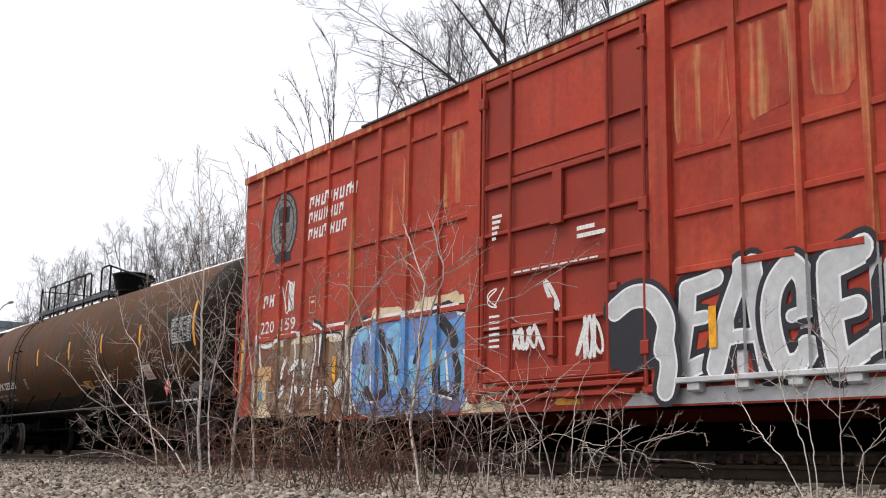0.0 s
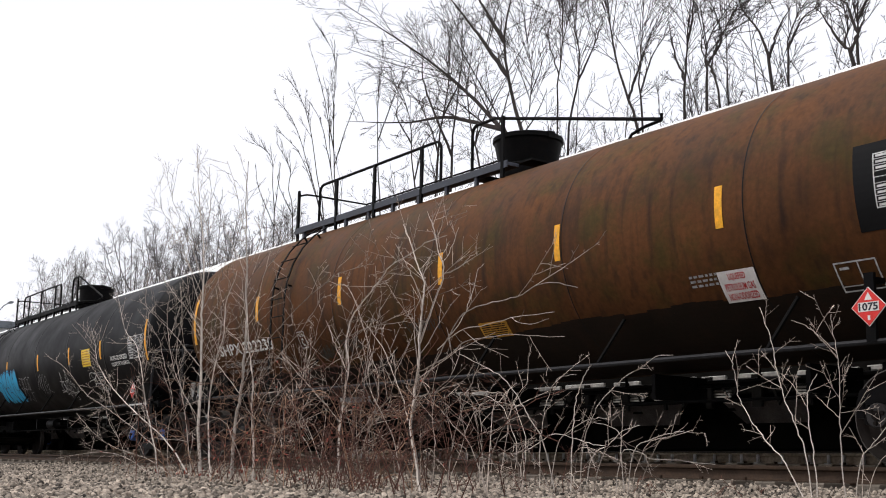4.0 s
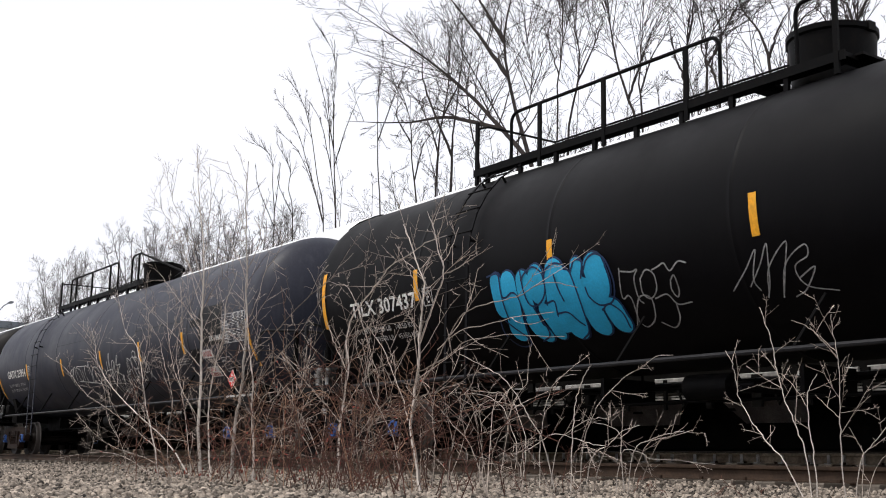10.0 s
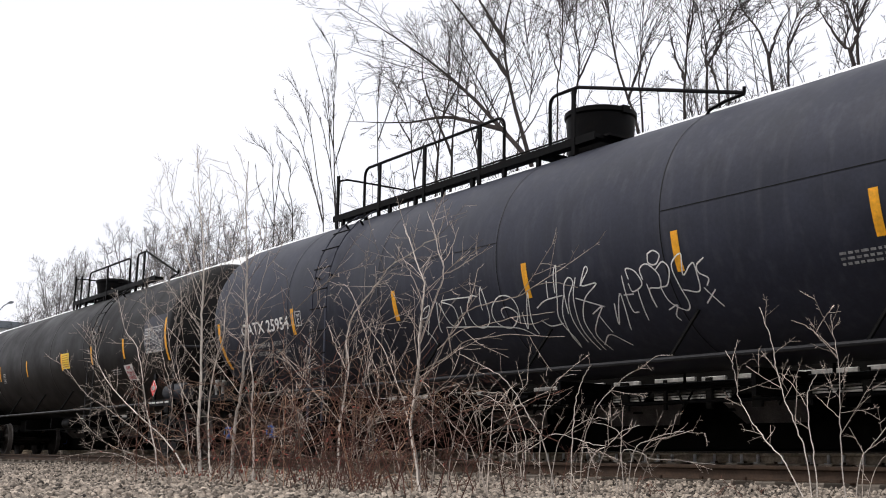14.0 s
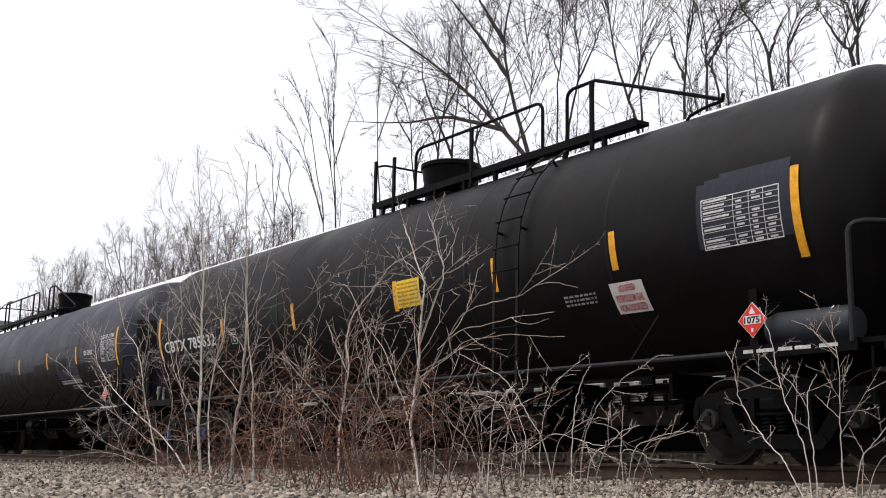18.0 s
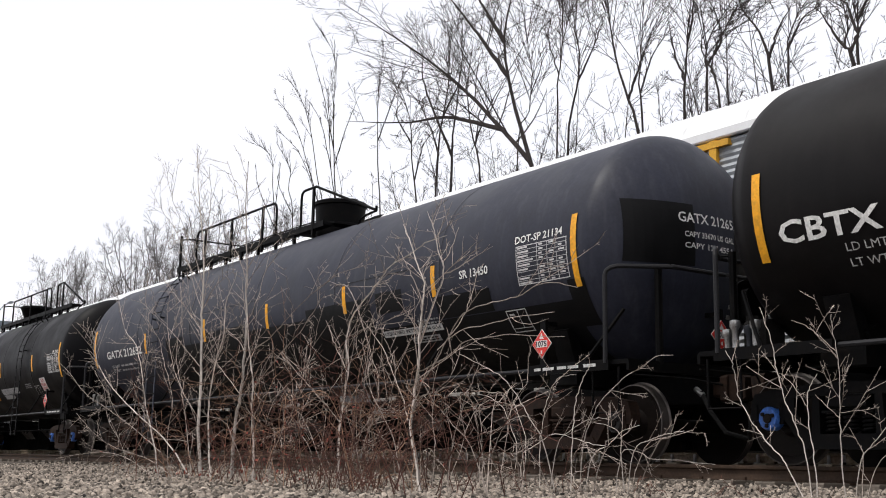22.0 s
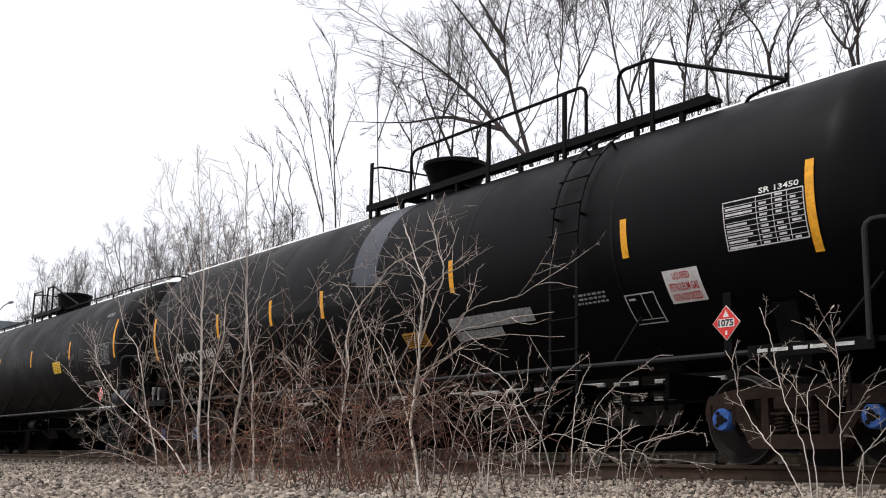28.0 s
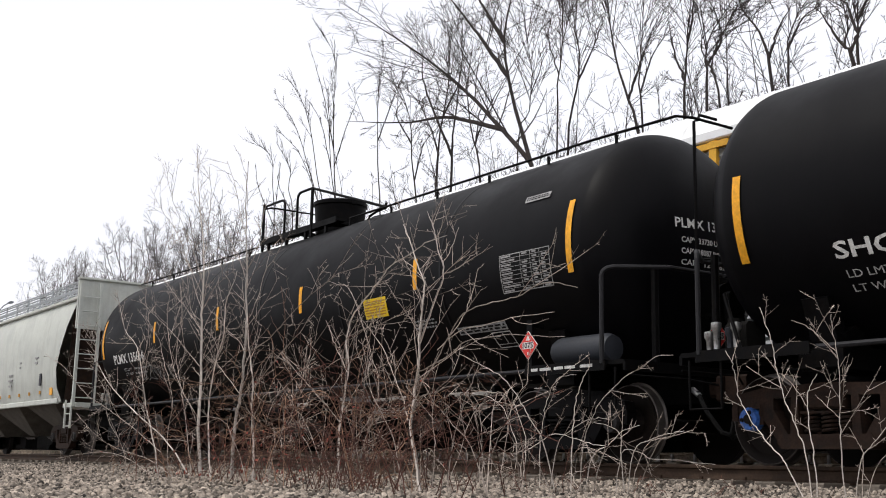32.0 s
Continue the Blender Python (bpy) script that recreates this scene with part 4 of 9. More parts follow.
WHITE_TAGS_GREY = ([[(-10.41,-24.8), (-10.23,-19.7), (-10.1,-18.8), (-10.22,-24.1), (-10.43,-26.2), (-10.3,-36.1), (-10.29,-41.2)], [(-10.38,-34.2), (-10.04,-19.1), (-9.92,-18.2), (-10.03,-30.8), (-10.03,-33.9)], [(-9.86,-18.4), (-9.74,-30.5), (-9.56,-29.7), (-9.56,-21.2), (-9.8,-17.3), (-9.09,-17.8)], [(-9.4,-21.8), (-9.43,-31.7)], [(-8.99,-18.3), (-9.14,-17.6), (-9.28,-25.1), (-9.23,-32.5), (-9.06,-34.7), (-8.89,-31.0), (-8.84,-23.0), (-8.88,-14.3), (-8.94,-18.5), (-8.96,-25.1)], [(-8.59,-30.9), (-8.58,-26.8), (-8.43,-26.1), (-8.3,-30.7), (-8.54,-36.9), (-8.77,-33.0), (-8.77,-26.0), (-8.56,-20.2), (-8.33,-21.3), (-8.25,-26.9), (-8.32,-34.9)], [(-9.87,-31.5), (-9.05,-34.2), (-8.41,-37.4), (-8.14,-43.1)]],
                   [[(-8.2,-29.8), (-8.23,-38.2), (-7.97,-20.4), (-8.1,-35.8), (-8.09,-41.8)], [(-7.89,-28.6), (-7.69,-25.6), (-7.37,-24.6)], [(-7.58,-17.0), (-7.63,-24.6)], [(-7.48,-22.8), (-7.42,-13.4), (-7.36,-11.4), (-7.47,-25.4), (-7.58,-35.3), (-7.51,-47.4), (-7.53,-52.5)], [(-7.32,-23.6), (-7.48,-33.0), (-7.54,-44.2), (-7.53,-52.5)], [(-7.38,-33.5), (-7.3,-21.3), (-7.18,-17.1), (-7.12,-19.8), (-7.27,-26.3), (-7.36,-36.3), (-7.35,-49.8)], [(-7.15,-26.9), (-7.01,-28.8), (-6.75,-32.6)], [(-7.06,-17.7), (-7.19,-26.7), (-7.29,-42.2), (-7.26,-55.5)], [(-7.01,-21.5), (-6.87,-14.0), (-6.83,-15.4), (-6.99,-21.6), (-6.74,-21.7), (-7.0,-27.6), (-7.17,-37.1), (-7.19,-45.7), (-7.18,-55.9)]],
                   [[(-7.91,-35.2), (-7.79,-38.6), (-7.56,-38.2)], [(-6.98,-35.3), (-6.78,-32.4), (-6.95,-38.2), (-7.12,-46.0), (-7.07,-56.4)], [(-6.89,-37.1), (-6.84,-45.8)], [(-7.12,-52.6), (-6.9,-47.1), (-6.69,-54.6)], [(-6.57,-32.1), (-6.66,-42.3), (-6.43,-28.0), (-6.44,-35.3), (-6.53,-45.7)], [(-6.31,-20.5), (-6.34,-35.8), (-6.26,-37.5)], [(-6.36,-28.8), (-6.22,-29.0)], [(-6.22,-22.1), (-6.22,-17.7), (-6.09,-19.5), (-6.04,-25.3), (-6.21,-27.9), (-6.24,-24.3)], [(-6.13,-27.2), (-6.18,-41.8)], [(-6.01,-23.2), (-6.01,-18.8), (-5.89,-17.3), (-5.76,-22.3), (-5.79,-27.8), (-5.96,-28.0), (-5.96,-36.4), (-5.97,-25.7)], [(-5.85,-13.2), (-5.76,-12.3), (-5.68,-14.6), (-5.76,-18.0), (-5.86,-17.0), (-5.85,-13.2)]],
                   [[(-5.78,-20.1), (-5.66,-17.5), (-5.59,-21.1), (-5.68,-27.2), (-5.79,-27.8)], [(-5.79,-27.8), (-5.74,-35.0), (-5.57,-39.6), (-5.49,-36.3), (-5.52,-28.1), (-5.54,-19.3), (-5.38,-15.6), (-5.42,-24.2), (-5.29,-20.7), (-5.23,-21.0), (-5.27,-31.6), (-5.48,-30.5)], [(-5.09,-18.8), (-5.2,-21.2), (-5.2,-24.4), (-5.1,-27.1), (-5.15,-30.0)], [(-5.2,-30.9), (-5.06,-39.7)], [(-5.07,-32.3), (-5.25,-37.5)], [(-5.81,-38.3), (-5.66,-36.6), (-5.75,-41.2), (-5.73,-44.0)]],)

PLATFORM_A = dict(deck=(-13.75, -7.45), loop1=(-12.9, -9.1), posts=(-12.26, -11.0, -9.6, -7.55), loop2=(-8.05, -5.4), end=-13.7, dome=-8.1, dome_r=(0.45, 0.47))
PLATFORM_G = dict(deck=(-14.2, -7.5), loop1=(-13.2, -9.4), posts=(-12.7, -11.38, -9.95, -7.9), loop2=(-8.4, -5.1), end=-14.1, dome=-8.15, dome_r=(0.45, 0.47))
PLATFORM_C = dict(deck=(-9.05, -2.9), loop1=(-7.8, -4.7), posts=(-8.4, -6.3, -3.7), loop2=(-4.2, -1.55), end=-9.0, dome=-7.8, dome_r=(0.42, 0.47))
PLATFORM_S = dict(deck=(-9.4, -1.9), loop1=(-8.1, -4.0), posts=(-6.05, -4.4, -2.8), loop2=(-3.4, -0.85), end=-9.3, dome=-7.85, dome_r=(0.36, 0.5))
PLATFORM_P = dict(deck=(-9.95, -7.0), loop1=(-9.9, -9.0), posts=(-7.9,), loop2=(-8.5, -5.4), end=-9.9, dome=-8.1, dome_r=(0.45, 0.48))

TANKS = [
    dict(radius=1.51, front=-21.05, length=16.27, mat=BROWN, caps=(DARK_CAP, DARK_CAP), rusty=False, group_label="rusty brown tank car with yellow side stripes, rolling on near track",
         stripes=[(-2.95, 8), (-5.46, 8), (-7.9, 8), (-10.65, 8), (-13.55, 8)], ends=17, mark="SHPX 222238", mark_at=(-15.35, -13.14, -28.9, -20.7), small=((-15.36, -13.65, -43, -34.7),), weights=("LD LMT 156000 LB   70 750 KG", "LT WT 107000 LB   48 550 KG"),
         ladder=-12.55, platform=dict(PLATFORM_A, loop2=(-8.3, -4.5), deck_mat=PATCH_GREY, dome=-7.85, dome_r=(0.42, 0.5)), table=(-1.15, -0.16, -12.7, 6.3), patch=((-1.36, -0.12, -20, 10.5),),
         signs=(("red", -3.12, -2.64, -39, -25.5), ("dull", -7.31, -6.72, -41, -32)), boxes=((-1.75, -1.3, -41, -29), (-12.19, -11.95, -31.5, -20.2)), placard=-1.3, head=("SHPX 222238", "CAPY 33721", "CAPY 127 645"), head_a=True, head_z=3.0, head_mat=DARK_BROWN, skirt=-47, smudges=((-11.7, -11.1, -43, -30), (-10.9, -10.3, -39, -27), (-9.0, -8.1, -33, -24))),
    dict(radius=1.5, front=-40.03, length=16.67, mat=BLACK2, caps=(BLUE_CAP, BLUE_CAP), rusty=False, group_label="glossy black tank car with blue graffiti, rolling on near track",
         stripes=[(-2.93, 2.5), (-5.31, 2.5), (-8.04, 2.5), (-11.13, 2), (-14.04, 2)], ends=12, mark="TILX 307437", mark_at=(-15.87, -14.08, -18.3, -9.6), small=((-15.9, -14.27, -33.5, -25.4),), weights=("LD LMT 163500 LB   74150 KG", "LT WT   99500 LB   45150 KG"),
         ladder=-12.9, platform=PLATFORM_A, table=(-1.07, -0.12, -18.6, 0.3), patch=(), words=(("NON-ODORIZED", -2.27, -1.2, -17.5, -13.2), ("LIQUEFIED PETROLEUM GAS", -2.25, -1.12, -23, -19)),
         signs=(("yellow", -4.28, -3.66, -18.5, -2.6),), boxes=((-13.89, -13.66, -18.6, -8.7),), placard=-0.66, head=("TILX 307437", "CAPY 33689 US GAL", "CAPY 127 489 L"), head_z=3.02, graffiti="cyan"),
    dict(radius=1.51, front=-59.5, length=17.0, mat=CHARCOAL, caps=(BLUE_CAP, BLUE_CAP), rusty=True, group_label="charcoal grey tank car with white tags, rolling on near track",
         stripes=[(-3.02, -5.4), (-5.43, -6), (-7.96, -6.6), (-10.96, -7), (-14.1, -5)], ends=-5.5, mark="GATX 25954", mark_at=(-16.07, -14.25, -17.4, -9.0), small=((-16.1, -14.48, -33, -23.8),), weights=("LD LMT 153800 LB   69750 KG", "LT WT 109200 LB   49550 KG"),
         ladder=-12.97, platform=PLATFORM_G, table=(-1.08, -0.08, -19.6, 1.0), patch=((-2.2, -1.12, -19, 10), (-2.59, -2.2, -3.5, 2), (-2.7, -2.25, -31, -20)), words=(("SR 13450", -1.71, -1.1, -16.2, -12.4),),
         signs=(("red", -2.21, -1.71, -28, -21.5), ("red", -2.26, -1.76, -44, -35)), boxes=((-1.44, -1.05, -41, -29), (-14.0, -13.79, -16.8, -7.3)), placard=-0.6, head=("GATX 25954", "CAPY 33510 US GAL", "CAPY 126 845 L"), head_z=2.93, graffiti="white"),
    dict(radius=1.51, front=-79.16, length=16.12, mat=BLACK, caps=(DARK_CAP, BLUE_CAP), rusty=False, group_label="dull black tank car with yellow sign, rolling on near track",
         stripes=[(-2.52, -0.8), (-4.71, -1), (-7.06, -1.8), (-10.22, -1.9), (-13.04, -1.9)], ends=9, mark="CBTX 785632", mark_at=(-15.9, -13.39, -19.6, -10.6), small=((-15.21, -13.52, -32, -22.4),), weights=("LD LMT 162200 LB   73600 KG", "LT WT 100800 LB   45700 KG"),
         ladder=-4.32, platform=PLATFORM_C, table=(-1.18, -0.18, -16.5, 3.6), patch=(), grey_patch=((-1.25, -0.06, -16, 13),),
         signs=(("yellow", -7.02, -6.41, -17.3, -2.4), ("red", -2.69, -2.17, -37.5, -23)), boxes=((-12.7, -12.45, -21, -11),), placard=-0.6, head=("CBTX 785632", "CAPY 33656 US GAL", "CAPY 127 400 L"), head_z=3.2),
    dict(radius=1.48, front=-98.01, length=17.1, mat=CHARCOAL, caps=(DARK_CAP, DARK_CAP), rusty=True, group_label="charcoal grey tank car with black repainted blocks on near track",
         stripes=[(-2.93, 2.3), (-5.37, 2), (-8.04, 1.9), (-10.73, 1), (-13.85, 0)], ends=12, mark="GATX 212652", mark_at=(-16.3, -14.1, -16, -9), small=((-16.1, -14.5, -30, -22),),
         ladder=-13.1, platform=dict(PLATFORM_G, loop2=(-8.4, -5.75)), table=(-1.08, -0.12, -17, 2.2), patch=((-2.94, -1.7, -27, -15), (-4.46, -3.74, -18.6, -6.6), (-12.7, -11.83, -85, -8.4), (-11.83, -10.8, -85, -16), (-10.8, -9.0, -85, -9.3), (-9.0, -6.63, -85, -14), (-6.63, -4.63, -85, -8), (-4.63, -0.2, -85, -27.5), (-0.2, 0.1, -42, -18)), words=(("SR 13450", -2.3, -1.67, -8, -3.6), ("DOT-SP 21134", -1.1, -0.2, 3.4, 7.2)),
         signs=(("lpg", -4.46, -2.94, -33, -29), ("grime", -3.8, -3.1, -39, -35)), boxes=((-1.5, -1.1, -40.6, -28),), placard=-0.6, head=("GATX 212652", "CAPY 33670 US GAL", "CAPY 127 455 L"), head_z=2.92, head_patch=True),
    dict(radius=1.51, front=-117.85, length=16.57, mat=BLACK2, caps=(BLUE_CAP, BLUE_CAP), rusty=True, group_label="black tank car with grey paint band, rolling on near track",
         stripes=[(-2.5, 3.4), (-5.82, 2.6), (-9.39, 1.8), (-11.2, 3.2), (-13.4, 2)], ends=10, mark="SHQX 51081", mark_at=(-15.55, -13.68, -29, -21.2), small=((-15.5, -13.65, -40, -32.2),), weights=("LD LMT 162300 LB   73600 KG", "LT WT 100200 LB   45450 KG"),
         ladder=-3.4, platform=PLATFORM_S, table=(-1.06, -0.07, -18.3, 0.6), patch=(), band=((-8.46, -7.74, 2.5, 7.7), (-8.44, -7.74, 7.7, 62), (-8.3, -7.55, -1.0, 2.5)), dull_patch=(-12.8, -8.46, -8.5, -0.3), words=(("SR 13450", -0.6, -0.12, 1.2, 3.4),),
         signs=(("red", -2.02, -1.52, -36, -21.5), ("silver", -6.1, -4.32, -34.5, -27.4), ("silver", -6.05, -5.03, -40.5, -35.2), ("dull", -7.33, -6.73, -41, -31.5)), boxes=((-2.69, -2.23, -44, -29), (-13.21, -12.96, -29.5, -20)), placard=-1.1, head=("SHQX  51081", "CAPY 33730 GAL", "CAPY 127 690 L"), head_z=2.95),
    dict(radius=1.505, front=-136.96, length=16.4, mat=BLACK2, caps=(DARK_CAP, DARK_CAP), rusty=False, group_label="black tank car with handrail along top, rolling on near track",
         stripes=[(-3.28, 8), (-6.69, 7.7), (-10.0, 7.5), (-13.2, 7.5)], ends=19, mark="PLMX 135616", mark_at=(-15.76, -13.9, -21.4, -13.2), small=((-15.3, -14.0, -33, -26),),
         ladder=None, platform=PLATFORM_P, table=(-1.33, -0.35, -19.4, -0.8), patch=(), top_rail=True, words=(),
         signs=(("yellow", -4.69, -4.06, -20.2, -9), ("grime", -2.55, -1.5, -37.2, -32.8), ("grime", -0.98, -0.5, 24.5, 28)), boxes=((-1.9, -1.5, -48, -38),), placard=-0.8, head=("PLMX 135616", "CAPY 33730 US GAL", "CAPY 28087 IMP GAL", "CAPY 127 682 L"), head_z=2.86),
]

CARS = []


def make_tank_car(sp, seed):
    global R
    R = sp["radius"]
    rnd = random.Random(seed)
    half = sp["length"] / 2
    centre = sp["front"] - half
    car = thing("tank_car", sp["group_label"], "tank car", pose(centre, TRACK_Y, 0), group="cars of the freight train")
    CARS.append((car, centre))

    # shell with dished ends, weld seams and jacket bands
    h = half + 0.12
    prof = [(-h - 0.72 * math.cos(t), R * math.sin(t)) for t in (0.02, 0.15, 0.3, 0.5, 0.7, 0.9, 1.1, 1.3, 1.45)]
    body = prof + [(-h - 0.06, R * 0.9965), (-h, R), (-h + 0.1, R)]
    seams = 6
    for k in range(1, seams):
        x = -h + 2 * h * k / seams
        body += [(x - 0.06, R), (x - 0.015, R), (x - 0.008, R + 0.003), (x + 0.008, R + 0.003), (x + 0.015, R), (x + 0.06, R)]
    body += [(h - 0.1, R), (h, R), (h + 0.06, R * 0.9965)] + [(-x, r) for x, r in reversed(prof)]
    part("tank_shell", Build().lathe(body, "x", (0, 0, ZC), 96, [0 if x < h - 0.02 else 1 for x, _ in body]), [sp["mat"], sp.get("head_mat", sp["mat"])], car, smooth=True)

    def lx(dx):
        return half + dx

    for dx, top in sp["stripes"]:
        part("reflective_stripe", arc_bars([(lx(dx) - 0.05, lx(dx) + 0.05, top - 16.8, top)], R + 0.006), YELLOW, car, "yellow reflective stripe")
    for x in (-half, half):
        e = sp["ends"]
        part("reflective_stripe", arc_bars([(x - 0.05, x + 0.05, e - 34, e)], R + 0.012), YELLOW, car, "long yellow reflective stripe")
    for a in sp.get("patch", ()):
        part("paint_patch", arc_bars([(lx(a[0]), lx(a[1]), a[2], a[3])], R + 0.005), PATCH, car, "black repainted patch")
    for a in sp.get("grey_patch", ()):
        part("paint_patch", arc_bars([(lx(a[0]), lx(a[1]), a[2], a[3] - 3), (lx(a[0] + 0.1), lx(a[1]), a[3] - 3, a[3] - 1.5), (lx(a[0] + 0.3), lx(a[1]), a[3] - 1.5, a[3])], R + 0.005), CHARCOAL, car, "dull grey paint patch")
    if "band" in sp:
        part("paint_band", arc_bars([(lx(a[0]), lx(a[1]), a[2], a[3]) for a in sp["band"]], R + 0.005), PATCH_GREY, car, "pale grey stepped paint band")
        part("stencil_line", arc_bars(text_bars(lx(-8.93), lx(-8.71), 41.2, 47.3, 3, rnd, 0.8, 0.08, 0.16), R + 0.006), WHITE, car, "small white stencil beside the band")
        # A sheet of slightly lighter black, just below the shell's middle.
        a = sp["dull_patch"]
        part("paint_patch", arc_bars([(lx(a[0]), lx(a[1]), a[2], a[3])], R + 0.003), BLACK, car, "dull dusty black patch")
    for k in (range(1, 6) if sp["mat"] in (CHARCOAL, BROWN) else ()):
        x = -h + 2 * h * k / 6
        part("weld_seam", arc_bars([(x - 0.008, x + 0.008, -85, 60)], R + 0.0045), PATCH, car)
    if sp["mat"] is CHARCOAL:
        part("jacket_seam", arc_bars([(-h / 3, -0.02, 6.0, 6.4)], R + 0.004), PATCH, car)
        part("jacket_seam", arc_bars([(h / 3, 2 * h / 3 - 0.1, 3.0, 3.4)], R + 0.004), PATCH, car)
    for i, (x0, x1, a0, a1) in enumerate(sp.get("smudges", ())):
        part("tag", scribble(lx(x0), lx(x1), a0, a1, 80 + i, 9, 0.005), SMUDGE, car, "smudged faded chalk tag")
    # Shade of the shell's underside, laid on as a dark sheet with uneven top.
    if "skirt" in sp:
        part("oil_stain", arc_bars([(-h + 2 * h * k / 90, -h + 2 * h * (k + 1) / 90, -88, sp["skirt"] + 9 * min(1.0, max(0.0, (k - 35) / 20)) + 4 * noise.noise((k * 0.13, 1.7, 0.0)) + 1.2 * noise.noise((k * 0.6, 4.7, 0.0))) for k in range(90)], R + 0.0035), DARK_BROWN, car, "dark oily grime on lower shell")
    m = sp["mark_at"]
    part("car_mark", arc_text(sp["mark"], lx(m[0]), lx(m[1]), m[2], m[3], R + 0.008, 0.02), WHITE, car, "white stencilled reporting mark")
    for a in sp["small"]:
        if "weights" in sp:
            for i, line in enumerate(sp["weights"]):
                top = a[3] - 5.8 * i
                part("weight_stencil", arc_text(line, lx(a[0]), lx(a[1]), top - 3.1, top, R + 0.008, 0.0), SMALL_WHITE, car, "small white weight stencil")
            continue
        for i, line in enumerate(("LD LMT", "LT WT")):
            top = a[3] - 4.2 * i
            part("weight_stencil", arc_text(line, lx(a[0]), lx(a[0] + 0.48), top - 2.4, top, R + 0.008, 0.0), SMALL_WHITE, car, "small white weight stencil")
            part("weight_stencil", arc_bars(text_bars(lx(a[0] + 0.58), lx(a[1]), top - 2.2, top - 0.2, 1, rnd, 0.2, 0.1, 0.3), R + 0.008), GREY_STENCIL, car, "small faded weight figures")
    t = sp["table"]
    part("inspection_table", arc_bars(data_table(lx(t[0]), lx(t[1]), t[2], t[3], rnd), R + 0.009), GREY_STENCIL if sp.get("top_rail") else TABLE, car, "white ruled inspection table")
    for w in sp.get("words", ()):
        part("stencil_line", arc_text(w[0], lx(w[1]), lx(w[2]), w[3], w[4], R + 0.009, 0.02), WHITE, car, "white stencilled words")
    part("stencil_line", arc_bars(text_bars(lx(-3.5), lx(-2.95), -31, -25, 3, rnd, 0.5, 0.06, 0.14), R + 0.008), GREY_STENCIL, car, "small faded stencil")
    for kind, x0, x1, a0, a1 in sp["signs"]:
        x0, x1 = lx(x0), lx(x1)
        mats = {"yellow": SIGN_YELLOW, "dull": DIRTY_YELLOW, "red": SIGN_WHITE, "silver": GREY_STENCIL, "grime": GREY_STENCIL, "lpg": SMALL_WHITE}
        words = {"yellow": "yellow emergency sign with dark print", "dull": "grimy ochre warning sign", "red": "white sign with red print", "silver": "worn silver-grey paint panel", "grime": "faded white stencil panel", "lpg": "long white panel with black lettering"}
        sg = part("sign", arc_bars([(x0, x1, a0, a1)], R + 0.012), mats[kind], car, words[kind])
        if kind in ("yellow", "dull"):
            part("print", arc_bars(text_bars(x0 + 0.04, x1 - 0.04, a0 + 1, a1 - 1, 6, rnd, 0.55, 0.3, 0.6), R + 0.016), DIRTY_YELLOW if kind == "yellow" else RUSTY, sg)
        if kind == "red":
            lines = ("LIQUEFIED", "PETROLEUM GAS", "NON-ODORIZED") if a1 - a0 > 12 else (("LIQUEFIED", "PETROLEUM GAS") if a1 - a0 > 8 else ("NON-ODORIZED",))
            n = len(lines)
            hgt = (a1 - a0 - 1.2) / n
            part("print", merged(*[arc_text(s, x0 + 0.05 + (0.08 if s == "LIQUEFIED" else 0), x1 - 0.05 - (0.08 if s == "LIQUEFIED" else 0), a1 - 0.6 - hgt * (i + 0.9), a1 - 0.6 - hgt * (i + 0.12), R + 0.016, 0.02) for i, s in enumerate(lines)]), PINK, sg)
        if kind == "lpg":
            part("print", arc_text("LIQUEFIED PETROLEUM GAS", x0 + 0.04, x1 - 0.04, a0 + 0.8, a1 - 0.8, R + 0.016, 0.02), G_BLACK, sg)
        if kind == "grime":
            part("print", arc_bars(text_bars(x0 + 0.03, x1 - 0.03, a0 + 0.6, a1 - 0.6, 2, rnd, 0.4, 0.06, 0.14), R + 0.016), PATCH, sg)
    for x0, x1, a0, a1 in sp["boxes"]:
        x0, x1 = lx(x0), lx(x1)
        bars = frame_bars(x0, x1, a0, a1, 0.016)
        if x1 - x0 > 0.35:
            bars += [(x0 + 0.55 * (x1 - x0), x0 + 0.58 * (x1 - x0), a0 + 2.5, a1), (x0, x1, a0 + 2.2, a0 + 2.6), (x0 + 0.05, x0 + 0.15, a1 - 3, a1 - 2)]
        else:
            b1 = merged(arc_text("PLATE", x0 + 0.05, x1 - 0.05, a1 - 3.6, a1 - 1.8, R + 0.009, 0.02), arc_text("C", x0 + 0.08, x1 - 0.08, a0 + 1.5, a1 - 4.4, R + 0.009, 0.04))
            part("plate_letters", b1, WHITE, car, "small white clearance stencil")
        part("stencil_box", arc_bars(bars, R + 0.009), SMALL_WHITE, car, "white stencilled box")
    placard(car, lx(sp["placard"]))
    placard(car, half + 0.93, 0.0, 1.5, turn=90)
    def placed(strokes):
        return [(h, [(lx(x), a) for x, a in line]) for h, line in strokes]

    if sp.get("graffiti") == "cyan":
        for i, (h, line) in enumerate(CYAN_LETTERS):
            g = part("graffiti_letter", tank_strokes(placed([(h, line)]), 0.008 + 0.0012 * i, 0.024, 4), G_NAVY, car, "cyan bubble graffiti letter with a navy edge")
            part("fill", tank_strokes(placed([(h, line)]), 0.022 + 0.0006 * i, 0.0, 4), G_CYAN, g)
        for lines in NAVY_LINES:
            part("graffiti_outline", tank_strokes(placed([(0.012, q) for q in lines]), 0.03), G_NAVY, car, "navy spray outline")
